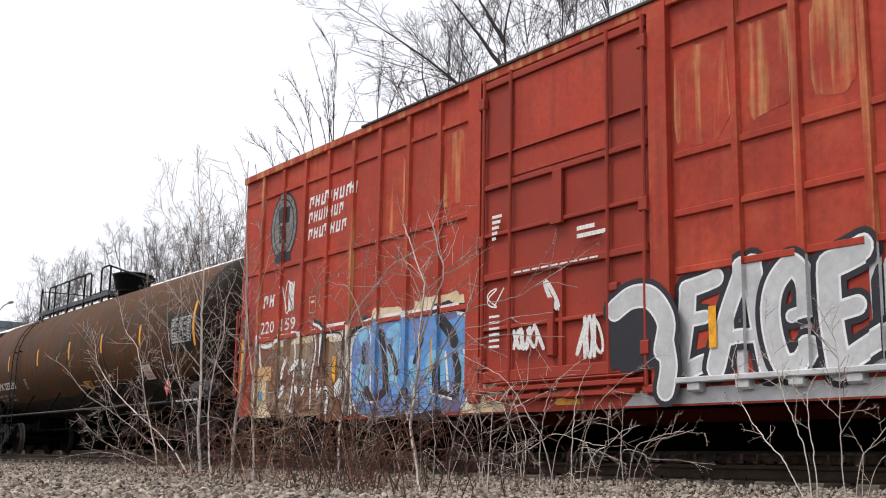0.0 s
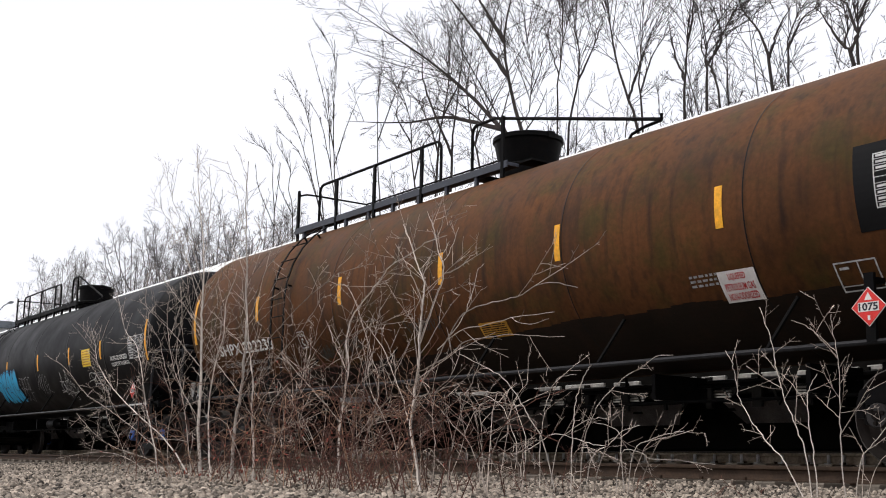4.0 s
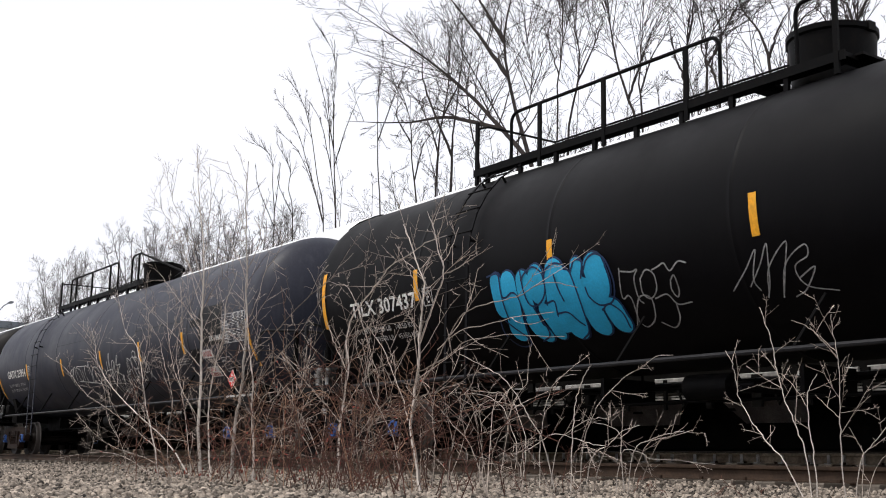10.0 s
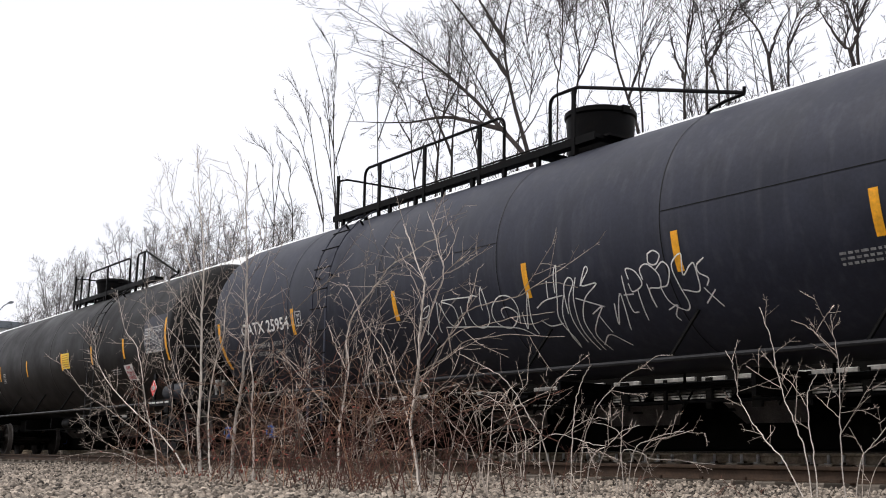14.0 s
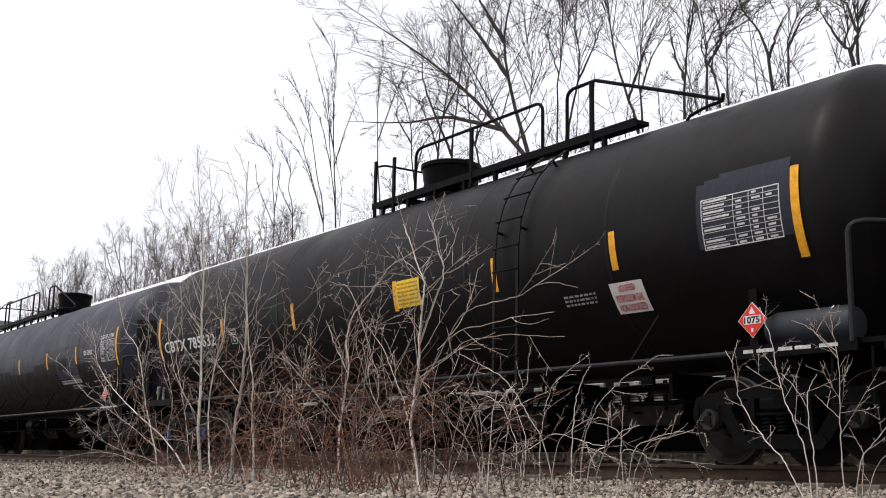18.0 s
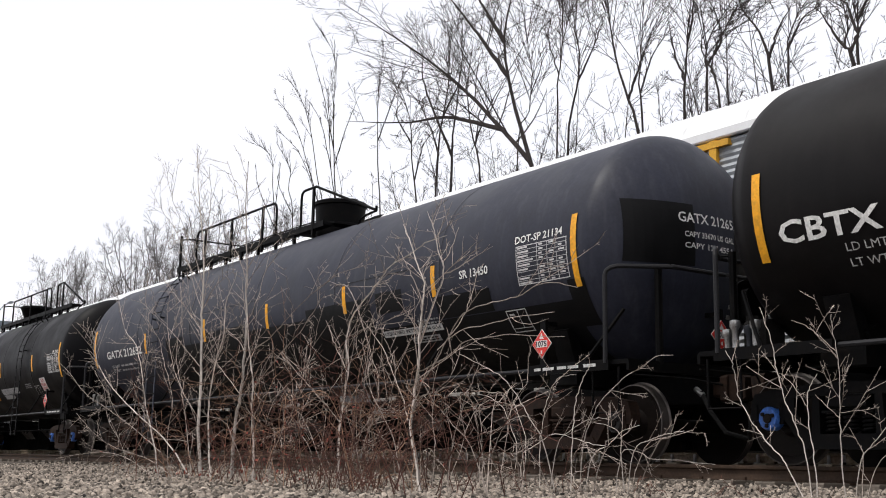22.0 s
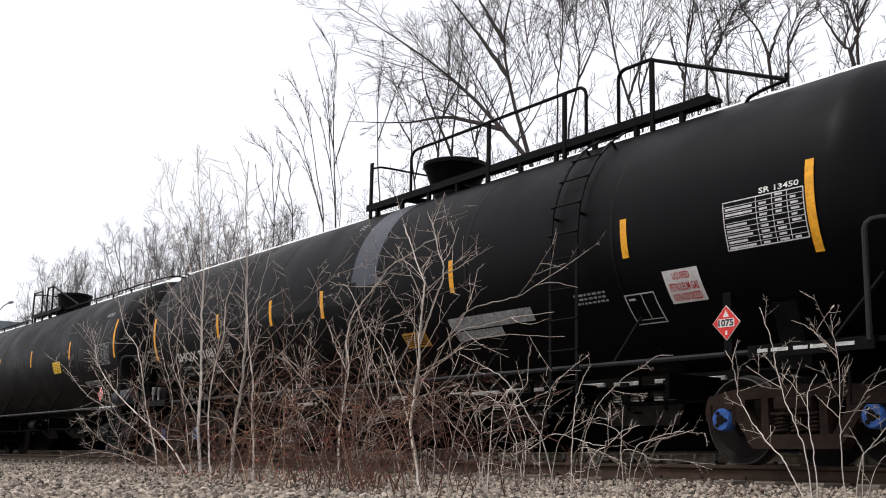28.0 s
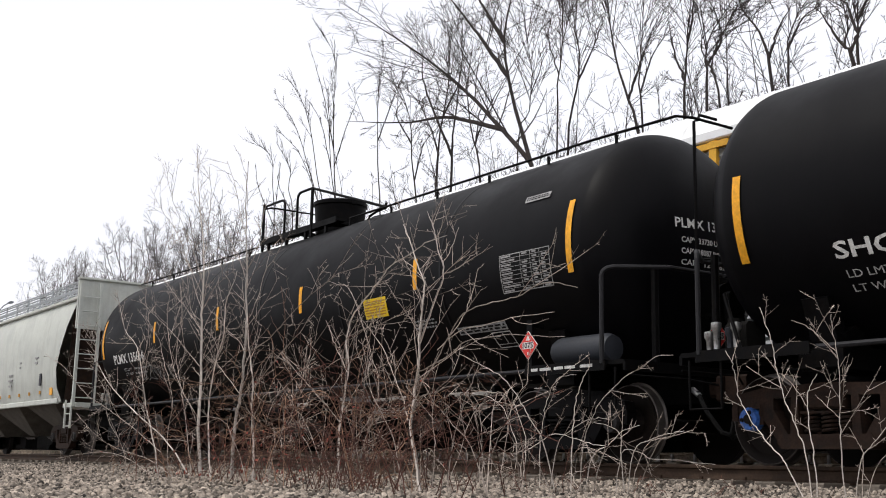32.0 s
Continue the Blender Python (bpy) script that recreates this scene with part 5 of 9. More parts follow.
        for lines in OUTLINE_TAG:
            part("tag", tank_strokes(placed([(0.009, q) for q in lines]), 0.008), GREY_STENCIL, car, "grey spray outline letters")
        for k, lines in enumerate(WHITE_TAGS_BLACK):
            part("tag", tank_strokes(placed([(0.0075, q) for q in lines]), 0.008), WHITE if k else GREY_STENCIL, car, "white spray tag")
    if sp.get("top_rail"):
        part("tag", tag(lx(-14.6), lx(-12.6), -40, -26, 44, 7, 0.009), GREY_STENCIL, car, "grey spray tag")
    if sp.get("graffiti") == "white":
        for lines in WHITE_TAGS_GREY:
            part("tag", tank_strokes(placed([(0.0085, q) for q in lines]), 0.008), WHITE, car, "white spray tag")

    # lettering on the leading dished end
    z = sp["head_z"] - 0.05
    part("end_mark", head_text(sp["head"][0], half, -0.54, 0.48, z - 0.05, z + 0.075), WHITE, car, "white stencilled reporting mark")
    for i, s in enumerate(sp["head"][1:]):
        zz = z - 0.19 - 0.135 * i
        part("capacity_stencil", head_text(s, half, -0.46, 0.38, zz - 0.035, zz + 0.035), WHITE, car, "small white capacity stencil")
    part("capacity_stencil", Build().add(*head_bars(half, rnd)), GREY_STENCIL, car, "small faded stencil")
    if sp.get("head_a"):
        part("end_letter", head_text("A", half, -0.1, 0.12, z + 0.13, z + 0.38, 0.03), WHITE, car, "large white stencilled letter")
    if sp.get("head_patch"):
        b = Build()
        for y0, y1, z0, z1 in ((-1.2, -0.3, 2.3, 3.05), (0.4, 1.2, 2.2, 2.8)):
            vs = [(half + head_x(y0 + (y1 - y0) * i / 8, z0 + (z1 - z0) * j / 8) + 0.006, y0 + (y1 - y0) * i / 8, z0 + (z1 - z0) * j / 8) for j in range(9) for i in range(9)]
            b.add(vs, [(j * 9 + i, j * 9 + i + 1, j * 9 + i + 10, j * 9 + i + 9) for j in range(8) for i in range(8)])
        part("paint_patch", b, PATCH, car, "black repainted patch")

    # railing along the foot of the shell, struts, underframe pipes
    for s in (-1, 1):
        part("side_rail", Build().tube([(-half + 0.6, s * 1.41, 1.09), (half - 0.8, s * 1.41, 1.09)], 0.028, 8), RAIL_STEEL, car)
        x = -half + 1.9
        while x < half - 1:
            part("rail_strut", Build().tube([(x - 0.12, s * 1.41, 1.09), (x + 0.1, s * 1.17, 1.62)], 0.022, 6), STEEL, car)
            x += 2.4
    part("brake_rod", Build().tube([(-half + 2, -0.25, 0.72), (half - 2, -0.25, 0.72)], 0.018, 5), STEEL, car)
    part("train_line", Build().tube([(-half + 0.4, 0.3, 0.94), (half - 0.4, 0.3, 0.94)], 0.03, 6), STEEL, car)
    for x in (-5.6, -3, 0, 3.2, 5.4):
        part("pipe_hanger", Build().box((x, 0.0, 0.9), (0.06, 0.9, 0.3)), STEEL, car)
    part("brake_cylinder", Build().lathe([(-0.35, 0.06), (-0.34, 0.15), (0.3, 0.15), (0.32, 0.05), (0.6, 0.03)], "x", (-1.2, -0.45, 0.86), 14), STEEL, car, smooth=True)
    part("brake_lever", Build().tube([(-0.6, -0.7, 0.8), (-0.6, 0.5, 0.8)], 0.03, 5), STEEL, car)
    if sp["mat"] in (BLACK, BROWN) or sp.get("top_rail"):
        part("brake_reservoir", Build().lathe([(-0.5, 0.05), (-0.48, 0.15), (-0.4, 0.18), (0.4, 0.18), (0.48, 0.15), (0.5, 0.05)], "x", (half - 0.15, -1.1, 1.32), 18), AIR_TANK, car, smooth=True)
    part("brake_valve", Build().box((-half - 0.45, -0.9, 1.32), (0.28, 0.3, 0.3), cut=0.04).lathe([(-0.2, 0.09), (0.2, 0.09)], "z", (-half - 0.65, -0.8, 1.34), 12), RACK_DARK, car)
    for k, (dx, dz, ln) in enumerate(((-0.3, 1.34, 0.16), (-0.42, 1.3, 0.12), (-0.56, 1.36, 0.2), (-0.7, 1.28, 0.14))):
        part("valve_fitting", Build().lathe([(dz - ln, 0.03), (dz, 0.035), (dz + 0.03, 0.055), (dz + 0.09, 0.055), (dz + 0.1, 0.02)], "z", (-half + dx, -1.22 + 0.05 * (k % 2), 0), 10), BRIGHT if k != 1 else AIR_TANK, car, "bright brake valve fitting", smooth=True)
    part("hand_brake", Build().lathe([(-0.02, 0.02), (-0.02, 0.25), (0.02, 0.25), (0.02, 0.02)], "x", (-half - 1.0, -0.5, 1.75), 18).box((-half - 0.95, -0.5, 1.72), (0.12, 0.24, 0.34), cut=0.03), STEEL, car)
    for k, (x, w) in enumerate(((-0.62, 0.12), (-0.42, 0.2), (-0.18, 0.16), (0.02, 0.18), (0.3, 0.2))):
        part("sill_print", Build().box((half + x, -1.512, 1.085), (w, 0.003, 0.034)), SMALL_WHITE, car, "small white stencil")
    end_rig(car, half, 1, not (sp["mat"] in (BLACK, BROWN) or sp.get("top_rail")))
    end_rig(car, half, -1)
    make_truck(car, half - 0.62, sp["caps"][0], sp["rusty"])
    make_truck(car, -half + 0.62, sp["caps"][1], sp["rusty"])
    if sp["ladder"] is not None:
        make_ladder(car, lx(sp["ladder"]), STEEL if sp["mat"] is BROWN else sp["mat"])
    p = {k: (tuple(lx(q) for q in v) if k in ("deck", "loop1", "posts", "loop2") else (lx(v) if k in ("end", "dome") else v)) for k, v in sp["platform"].items()}
    make_platform(car, p)
    if sp.get("top_rail"):
        part("top_handrail", Build().tube([(lx(-16.3), -0.72, 4.05), (lx(-10.0), -0.72, 4.05)], 0.018, 6), STEEL, car)
        part("top_handrail", Build().tube([(lx(-6.5), -0.72, 4.05), (lx(-0.4), -0.72, 4.06), (lx(0.9), -0.6, 4.08), (lx(0.98), -0.4, 4.08), (lx(0.98), 0.3, 4.08)], 0.018, 6), STEEL, car)
        for k in range(13):
            if -10.0 < -15.6 + 1.3 * k < -6.5:
                continue
            x = lx(-15.6 + 1.3 * k)
            part("rail_bracket", Build().box((x, -0.71, 3.96), (0.03, 0.03, 0.14)), STEEL, car)
        part("end_ladder", Build().tube([(lx(0.95), -0.35, 1.1), (lx(0.95), -0.35, 4.05)] + [(lx(0.95), -0.35 + 0.1 * math.sin(a), 4.05 + 0.1 * (1 - math.cos(a))) for a in (0.8, 1.57)] + [(lx(0.95), 0.05, 4.15)], 0.02, 6), STEEL, car)


def head_bars(half, rnd):
    vs, fs = [], []
    for i in range(4):
        z = 2.1 - 0.12 * i
        y = 0.35
        while y < 1.0:
            w = rnd.uniform(0.08, 0.2)
            k = len(vs)
            vs += [(half + head_x(yy, zz) + 0.01, yy, zz) for yy, zz in ((y, z), (y + w, z), (y + w, z + 0.05), (y, z + 0.05))]
            fs.append((k, k + 1, k + 2, k + 3))
            y += w + 0.05
    return vs, fs


for i, sp in enumerate(TANKS):
    make_tank_car(sp, 40 + i)


# ---- boxcar ----
BOX_REAR, BOX_FRONT = -18.7, -1.2
BOX_C = (BOX_REAR + BOX_FRONT) / 2
WALL, POST = -1.60, -1.65


def bx(x):
    """From the track's x at the start to the boxcar's own x."""
    return x - BOX_C


POSTS_LEFT = [bx(-17.95 + 0.779 * i) for i in range(8)]
POSTS_RIGHT = [bx(-7.31 + 0.747 * i) for i in range(8)]


def clip(verts, faces, x0, x1):
    bm = bmesh.new()
    vs = [bm.verts.new((v[0], 0, v[1])) for v in verts]
    for f in faces:
        try:
            bm.faces.new([vs[i] for i in f])
        except ValueError:
            pass
    for x, n in ((x0, -1), (x1, 1)):
        bmesh.ops.bisect_plane(bm, geom=bm.verts[:] + bm.edges[:] + bm.faces[:], plane_co=(x, 0, 0), plane_no=(n, 0, 0), clear_outer=True)
    bm.verts.index_update()
    res = [(v.co.x, v.co.z) for v in bm.verts], [tuple(v.index for v in f.verts) for f in bm.faces]
    bm.free()
    return res


def wall_paint(shape, lift):
    """Spray paint on the boxcar's side, on the sheets and over the posts that stand proud of them; shape is ((x, z) pairs, faces)."""
    vs, fs = shape
    b = Build().add([(x, WALL - 0.003 - lift, z) for x, z in vs], fs)
    lo, hi = min(v[0] for v in vs), max(v[0] for v in vs)
    for p in POSTS_LEFT + POSTS_RIGHT:
        if lo - 0.1 < p < hi + 0.1:
            v2, f2 = clip(vs, fs, p - 0.056, p + 0.056)
            b.add([(x, POST - 0.003 - lift, z) for x, z in v2], f2)
    return b


def lettering(body, x0, x1, z0, z1, fat=0.0, lean=0.0, climb=0.0, spacing=1.0):
    uv, fs = glyphs(body, fat, 0.0, spacing)
    return [(x0 + (x1 - x0) * u + lean * w, z0 + (z1 - z0) * w + climb * u * (0.3 + 0.7 * w)) for u, w in uv], fs


def cloud_shape(x0, x1, z0, z1, seed, bumps=14):
    """A soft-edged spray cloud: bumpy outline, fan of faces."""
    rnd = random.Random(seed)
    n = bumps * 5
    ph = [rnd.uniform(0, 6.3) for _ in range(4)]
    pts = [((x0 + x1) / 2, (z0 + z1) / 2)]
    for k in range(n):
        t = 2 * math.pi * k / n
        e = 0.4
        u = math.copysign(abs(math.cos(t)) ** e, math.cos(t))
        w = math.copysign(abs(math.sin(t)) ** e, math.sin(t))
        g = 1 + 0.05 * math.sin(bumps * t + ph[0]) + 0.05 * math.sin(5 * t + ph[1]) + 0.04 * math.sin(9 * t + ph[2])
        pts.append(((x0 + x1) / 2 + u * (x1 - x0) / 2 * (1 + 0.3 * (g - 1)), (z0 + z1) / 2 + w * (z1 - z0) / 2 * g))
    return pts, [(0, 1 + k, 1 + (k + 1) % n) for k in range(n)]


def wall_scribble(x0, x1, z0, z1, seed, loops, width):
    rnd = random.Random(seed)
    vs, fs = [], []
    for k in range(loops):
        cx, cz = x0 + (x1 - x0) * (k + 0.5) / loops, (z0 + z1) / 2
        w, hgt = (x1 - x0) / loops * 0.7, (z1 - z0) / 2 * rnd.uniform(0.6, 1)
        ph, f1, f2 = rnd.uniform(0, 6.3), rnd.choice((1, 2)), rnd.choice((1, 2, 3))
        last = None
        for i in range(27):
            t = 6.3 * i / 26
            p = Vector((cx + w * math.sin(f1 * t + ph), cz + hgt * math.sin(f2 * t)))
            if last is not None and (p - last).length > 1e-4:
                d = (p - last).normalized()
                s = Vector((-d.y, d.x)) * width
                q = len(vs)
                vs += [tuple(last - s), tuple(last + s), tuple(p + s), tuple(p - s)]
                fs.append((q, q + 1, q + 2, q + 3))
            last = p
    return vs, fs


def rect(x0, x1, z0, z1):
    return [(x0, z0), (x1, z0), (x1, z1), (x0, z1)], [(0, 1, 2, 3)]


def joined(*shapes):
    vs, fs = [], []
    for a, f in shapes:
        k = len(vs)
        vs += list(a)
        fs += [tuple(i + k for i in q) for q in f]
    return vs, fs


# spray paint on the boxcar: half widths and lines of (x along the track, height)
PEACE = ([(0.132, [(-8.98, 1.64), (-8.72, 1.75), (-8.43, 1.71), (-8.23, 1.45), (-8.28, 1.16)]), (0.126, [(-8.24, 1.22), (-8.2, 0.98), (-8.25, 0.75)])],
         [(0.121, [(-8.0, 1.75), (-8.03, 1.49), (-8.13, 1.0)]), (0.098, [(-8.03, 1.77), (-7.8, 1.8), (-7.62, 1.84)]), (0.075, [(-8.04, 1.44), (-7.78, 1.46)]), (0.098, [(-8.0, 0.94), (-7.78, 1.0), (-7.53, 1.0)])],
         [(0.126, [(-7.26, 1.88), (-7.48, 1.44), (-7.65, 0.95)]), (0.126, [(-7.17, 1.9), (-7.1, 1.4), (-7.0, 0.91)]), (0.075, [(-7.52, 1.22), (-7.1, 1.23)])],
         [(0.121, [(-6.53, 1.45), (-6.56, 1.72), (-6.71, 1.85), (-6.91, 1.66), (-6.96, 1.34), (-6.85, 0.95), (-6.66, 0.92), (-6.53, 1.06)]), (0.069, [(-6.72, 1.37), (-6.48, 1.41)])],
         [(0.138, [(-6.29, 1.79), (-6.1, 1.84), (-5.92, 1.9)]), (0.132, [(-6.3, 1.74), (-6.29, 1.33), (-6.23, 0.87)]), (0.098, [(-6.24, 1.36), (-6.01, 1.4)]), (0.109, [(-6.21, 0.87), (-5.97, 1.0), (-5.69, 1.13)])])
BROWN_STROKES = [(0.098, [(-17.21, 1.96), (-17.25, 1.59), (-17.32, 0.79)]), (0.132, [(-16.84, 1.89), (-16.89, 1.56), (-16.98, 1.32)]), (0.115, [(-15.78, 2.05), (-15.74, 1.68), (-15.85, 1.23), (-15.9, 0.9)]), (0.098, [(-16.49, 0.96), (-16.18, 1.0), (-15.95, 1.01)]), (0.144, [(-15.14, 1.07), (-15.13, 0.7)]), (0.115, [(-15.4, 0.65), (-15.6, 0.72)]), (0.104, [(-16.48, 1.34), (-16.33, 1.15)])]
WHITE_STROKES = ([(0.034, [(-17.9, 2.05), (-17.79, 1.9), (-17.51, 1.87), (-17.06, 1.95), (-16.59, 1.98)]), (0.034, [(-17.93, 2.05), (-17.84, 1.65), (-17.79, 1.54)]), (0.034, [(-16.71, 2.03), (-16.31, 1.98), (-15.93, 2.0)]), (0.023, [(-16.59, 1.98), (-16.56, 1.53), (-16.63, 1.05), (-16.75, 0.76)]), (0.046, [(-16.87, 1.59), (-16.96, 1.47), (-17.02, 1.32)]), (0.063, [(-16.94, 1.13), (-17.03, 1.02)]), (0.052, [(-16.72, 1.39), (-16.52, 1.49), (-16.24, 1.51), (-16.28, 1.32)]), (0.046, [(-16.45, 1.13), (-16.29, 1.03), (-16.23, 1.12)])],
                 [(0.023, [(-15.92, 1.98), (-15.87, 1.69), (-15.98, 1.24), (-15.99, 0.79)]), (0.046, [(-15.95, 2.14), (-15.62, 2.03), (-15.27, 2.02), (-14.97, 2.02)]), (0.034, [(-15.63, 1.89), (-15.69, 1.39), (-15.77, 1.06), (-15.7, 0.94), (-15.52, 1.08), (-15.44, 0.98), (-15.48, 0.71)]), (0.04, [(-15.04, 1.98), (-14.99, 1.59), (-15.01, 1.22), (-14.88, 1.16)]), (0.086, [(-15.16, 1.07), (-15.13, 0.96), (-15.08, 1.12)]), (0.029, [(-15.63, 1.83), (-15.42, 1.91), (-15.14, 1.83)]), (0.023, [(-14.79, 1.1), (-14.75, 0.89), (-14.78, 0.63)]), (0.04, [(-16.82, 0.83), (-16.62, 0.76)])])
BLACK_STROKES = [(0.014, [(-17.84, 1.97), (-17.6, 1.96), (-17.05, 1.98), (-16.8, 1.95)]), (0.014, [(-16.53, 1.97), (-16.52, 1.52), (-16.57, 1.05), (-16.69, 0.76)]), (0.014, [(-15.99, 1.99), (-15.91, 1.69), (-16.03, 1.25), (-16.03, 0.79)]), (0.029, [(-15.95, 2.16), (-15.62, 2.06), (-15.56, 1.94), (-15.63, 1.44), (-15.69, 1.22)]), (0.014, [(-16.73, 1.36), (-16.4, 1.44), (-16.29, 1.27)]), (0.017, [(-17.09, 1.02), (-17.0, 1.23), (-16.85, 1.24)]), (0.014, [(-15.52, 1.93), (-15.08, 1.88), (-15.04, 1.6), (-15.04, 1.22), (-14.79, 1.12), (-14.73, 0.83), (-14.75, 0.63)]), (0.014, [(-15.66, 0.91), (-15.5, 1.04), (-15.38, 0.92), (-15.43, 0.66)])]
BLUE_BLACK = [(0.05, [(-14.96, 2.01), (-14.98, 1.37), (-14.86, 0.68)]), (0.073, [(-13.91, 1.8), (-13.8, 1.38), (-13.75, 0.98)]), (0.062, [(-14.3, 1.0), (-14.03, 0.87), (-13.81, 0.94)]), (0.056, [(-14.39, 1.63), (-14.38, 1.42)]), (0.048, [(-13.69, 1.58), (-13.53, 1.37), (-13.49, 1.2)]), (0.09, [(-12.37, 1.82), (-12.17, 1.65), (-12.1, 1.54)]), (0.073, [(-12.08, 1.35), (-12.0, 1.12), (-12.04, 0.87)]), (0.056, [(-12.48, 1.22), (-12.43, 0.92), (-12.14, 0.82)]), (0.048, [(-13.22, 0.95), (-13.43, 0.77), (-13.38, 0.68)]), (0.04, [(-12.86, 1.63), (-13.03, 1.33)]), (0.04, [(-12.71, 1.97), (-12.18, 2.0), (-11.8, 1.99)])]
BLUE_WHITE = [(0.024, [(-14.25, 1.95), (-14.15, 1.57), (-14.08, 0.99)]), (0.024, [(-14.74, 1.78), (-14.74, 1.27), (-14.7, 0.66)]), (0.024, [(-14.74, 1.95), (-14.17, 2.03), (-13.49, 2.04), (-12.71, 2.02), (-12.03, 2.03)]), (0.024, [(-12.29, 1.4), (-12.21, 0.91)]), (0.018, [(-14.43, 1.0), (-14.26, 0.82), (-13.95, 0.81)]), (0.021, [(-11.88, 1.41), (-11.75, 1.11), (-11.81, 0.66)]), (0.018, [(-12.61, 1.16), (-12.53, 0.89), (-12.14, 0.79)]), (0.018, [(-13.33, 1.67), (-13.35, 1.27)])]
BLUE_LIGHT = [(0.088, [(-13.1, 1.34), (-13.01, 0.87)]), (0.096, [(-14.45, 1.25), (-14.51, 0.92)]), (0.064, [(-14.48, 1.84), (-14.44, 1.71)]), (0.08, [(-13.7, 1.78), (-13.48, 1.84)])]


def wall_strokes(strokes, lift, grow=0.0):
    """Brush strokes (half width, line of (x, height)) on the boxcar's side."""
    b = Build()
    for i, (half, line) in enumerate(strokes):
        o = wall_paint(ribbon([(bx(x), z) for x, z in line], half + grow), lift + 0.0002 * i)
        b.add(o.v, o.f)
    return b


def make_boxcar():
    rnd = random.Random(5)
    car = thing("boxcar", "red steel boxcar covered in graffiti, rolling on near track", "boxcar", pose(BOX_C, TRACK_Y, 0), group="cars of the freight train")
    CARS.append((car, BOX_C))
    hx = (BOX_FRONT - BOX_REAR) / 2
    z0, z1 = 0.98, 5.0
    for s in (-1, 1):
        # side sheets on either side of the door opening
        for xa, xb in ((-hx, bx(-11.5)), (bx(-8.4), hx)):
            part("side_sheet", Build().box(((xa + xb) / 2, s * 1.585, (z0 + z1) / 2), (xb - xa, 0.03, z1 - z0)), RED_BOX, car)
        part("side_sill", Build().prism([(-hx, 0.98), (-hx, 0.70), (-hx + 2.9, 0.74), (-hx + 3.1, 0.58), (hx - 3.1, 0.58), (hx - 2.9, 0.74), (hx, 0.70), (hx, 0.98)], s * 1.585 - 0.015, s * 1.585 + 0.015), RED_BOX, car)
    for i, x in enumerate(POSTS_LEFT + POSTS_RIGHT):
        worn = i in (0, 4, 6, 8, 9, 10)
        spray = G_TAUPE if x < bx(-14.75) else (G_BLUE if x < bx(-11.8) else G_SILVER)
        for za, zb, mat in ((0.85, 1.93, spray), (1.93, 4.93, RED_WORN if worn else RED_BOX)):
            b = Build().add([(x + dx, y, z) for dx, y in ((-0.055, WALL), (-0.04, POST), (0.04, POST), (0.055, WALL)) for z in (za, zb)],
                            [(0, 1, 3, 2), (2, 3, 5, 4), (4, 5, 7, 6), (0, 2, 4, 6), (1, 7, 5, 3)])
            part("side_post", b, mat, car, "red post worn to ochre" if worn and mat is RED_WORN else ("spray-painted post" if mat is spray else ""))
    xs = [-hx] + POSTS_LEFT + [bx(-11.62)]
    ys = [bx(-8.2)] + POSTS_RIGHT + [hx]
    for xx, levels in ((xs, (4.53, 3.2, 1.98)), (ys, (4.46, 3.21, 2.58, 1.97))):
        for xa, xb in zip(xx, xx[1:]):
            for z in levels:
                part("girt", Build().add([(x, y, z + dz) for x in (xa + 0.05, xb - 0.05) for y, dz in ((WALL, -0.045), (POST + 0.02, -0.03), (POST + 0.02, 0.03), (WALL, 0.045))],
                                         [(0, 1, 5, 4), (1, 2, 6, 5), (2, 3, 7, 6), (0, 3, 2, 1), (4, 5, 6, 7)]), RED_BOX, car)
    part("top_plate", Build().box((0, -1.63, 4.97), (2 * hx, 0.07, 0.12), cut=0.01).box((0, 1.63, 4.97), (2 * hx, 0.07, 0.12), cut=0.01), RED_WORN, car)
    roof = Build()
    n = 10
    roof.add([(x, 1.66 * (2 * k / n - 1), 5.03 + 0.1 * (1 - (2 * k / n - 1) ** 2)) for k in range(n + 1) for x in (-hx, hx)], [(2 * k, 2 * k + 1, 2 * k + 3, 2 * k + 2) for k in range(n)])
    roof.box((bx(-7.9), -1.66, 5.04), (13.3, 0.06, 0.03))
    part("roof", roof, ROOF_DARK, car)
    for s in (-1, 1):
        part("end_wall", Build().box((s * (hx - 0.02), 0, (z0 + z1) / 2), (0.04, 3.14, z1 - z0)), RED_BOX, car)
    part("underframe", Build().box((0, 0, 0.84), (2 * hx - 1.0, 0.5, 0.34)).box((0, 0, 1.0), (2 * hx - 0.1, 3.1, 0.06)), STEEL, car)
    for x in (-5.5, -2.2, 1.4, 5.1):
        part("crossbearer", Build().box((x, 0, 0.86), (0.2, 2.9, 0.22)), STEEL, car)

    # door posts, door with its frame, bars and rollers
    for xa, xb in ((-11.78, -11.5), (-8.47, -8.2)):
        part("door_post", Build().box((bx((xa + xb) / 2), -1.63, 2.9), (xb - xa, 0.09, 4.2), cut=0.015), RED_BOX, car)
    dx0, dx1 = bx(-11.43), bx(-8.5)
    door = part("door", Build().box(((dx0 + dx1) / 2, -1.615, 2.9), (dx1 - dx0, 0.05, 3.9)), RED_DARK, car, "sliding red plug door with locking bars")
    part("door_panel", Build().box(((dx0 + dx1) / 2 - 0.05, -1.645, 4.15), (1.7, 0.02, 1.25)), RED_BOX, door)
    for x in (dx0 + 0.03, bx(-10.85), bx(-9.1), dx1 - 0.03):
        part("locking_bar", Build().tube([(x, -1.69, 0.8), (x, -1.69, 4.92)], 0.025, 7), RED_DARK, door)
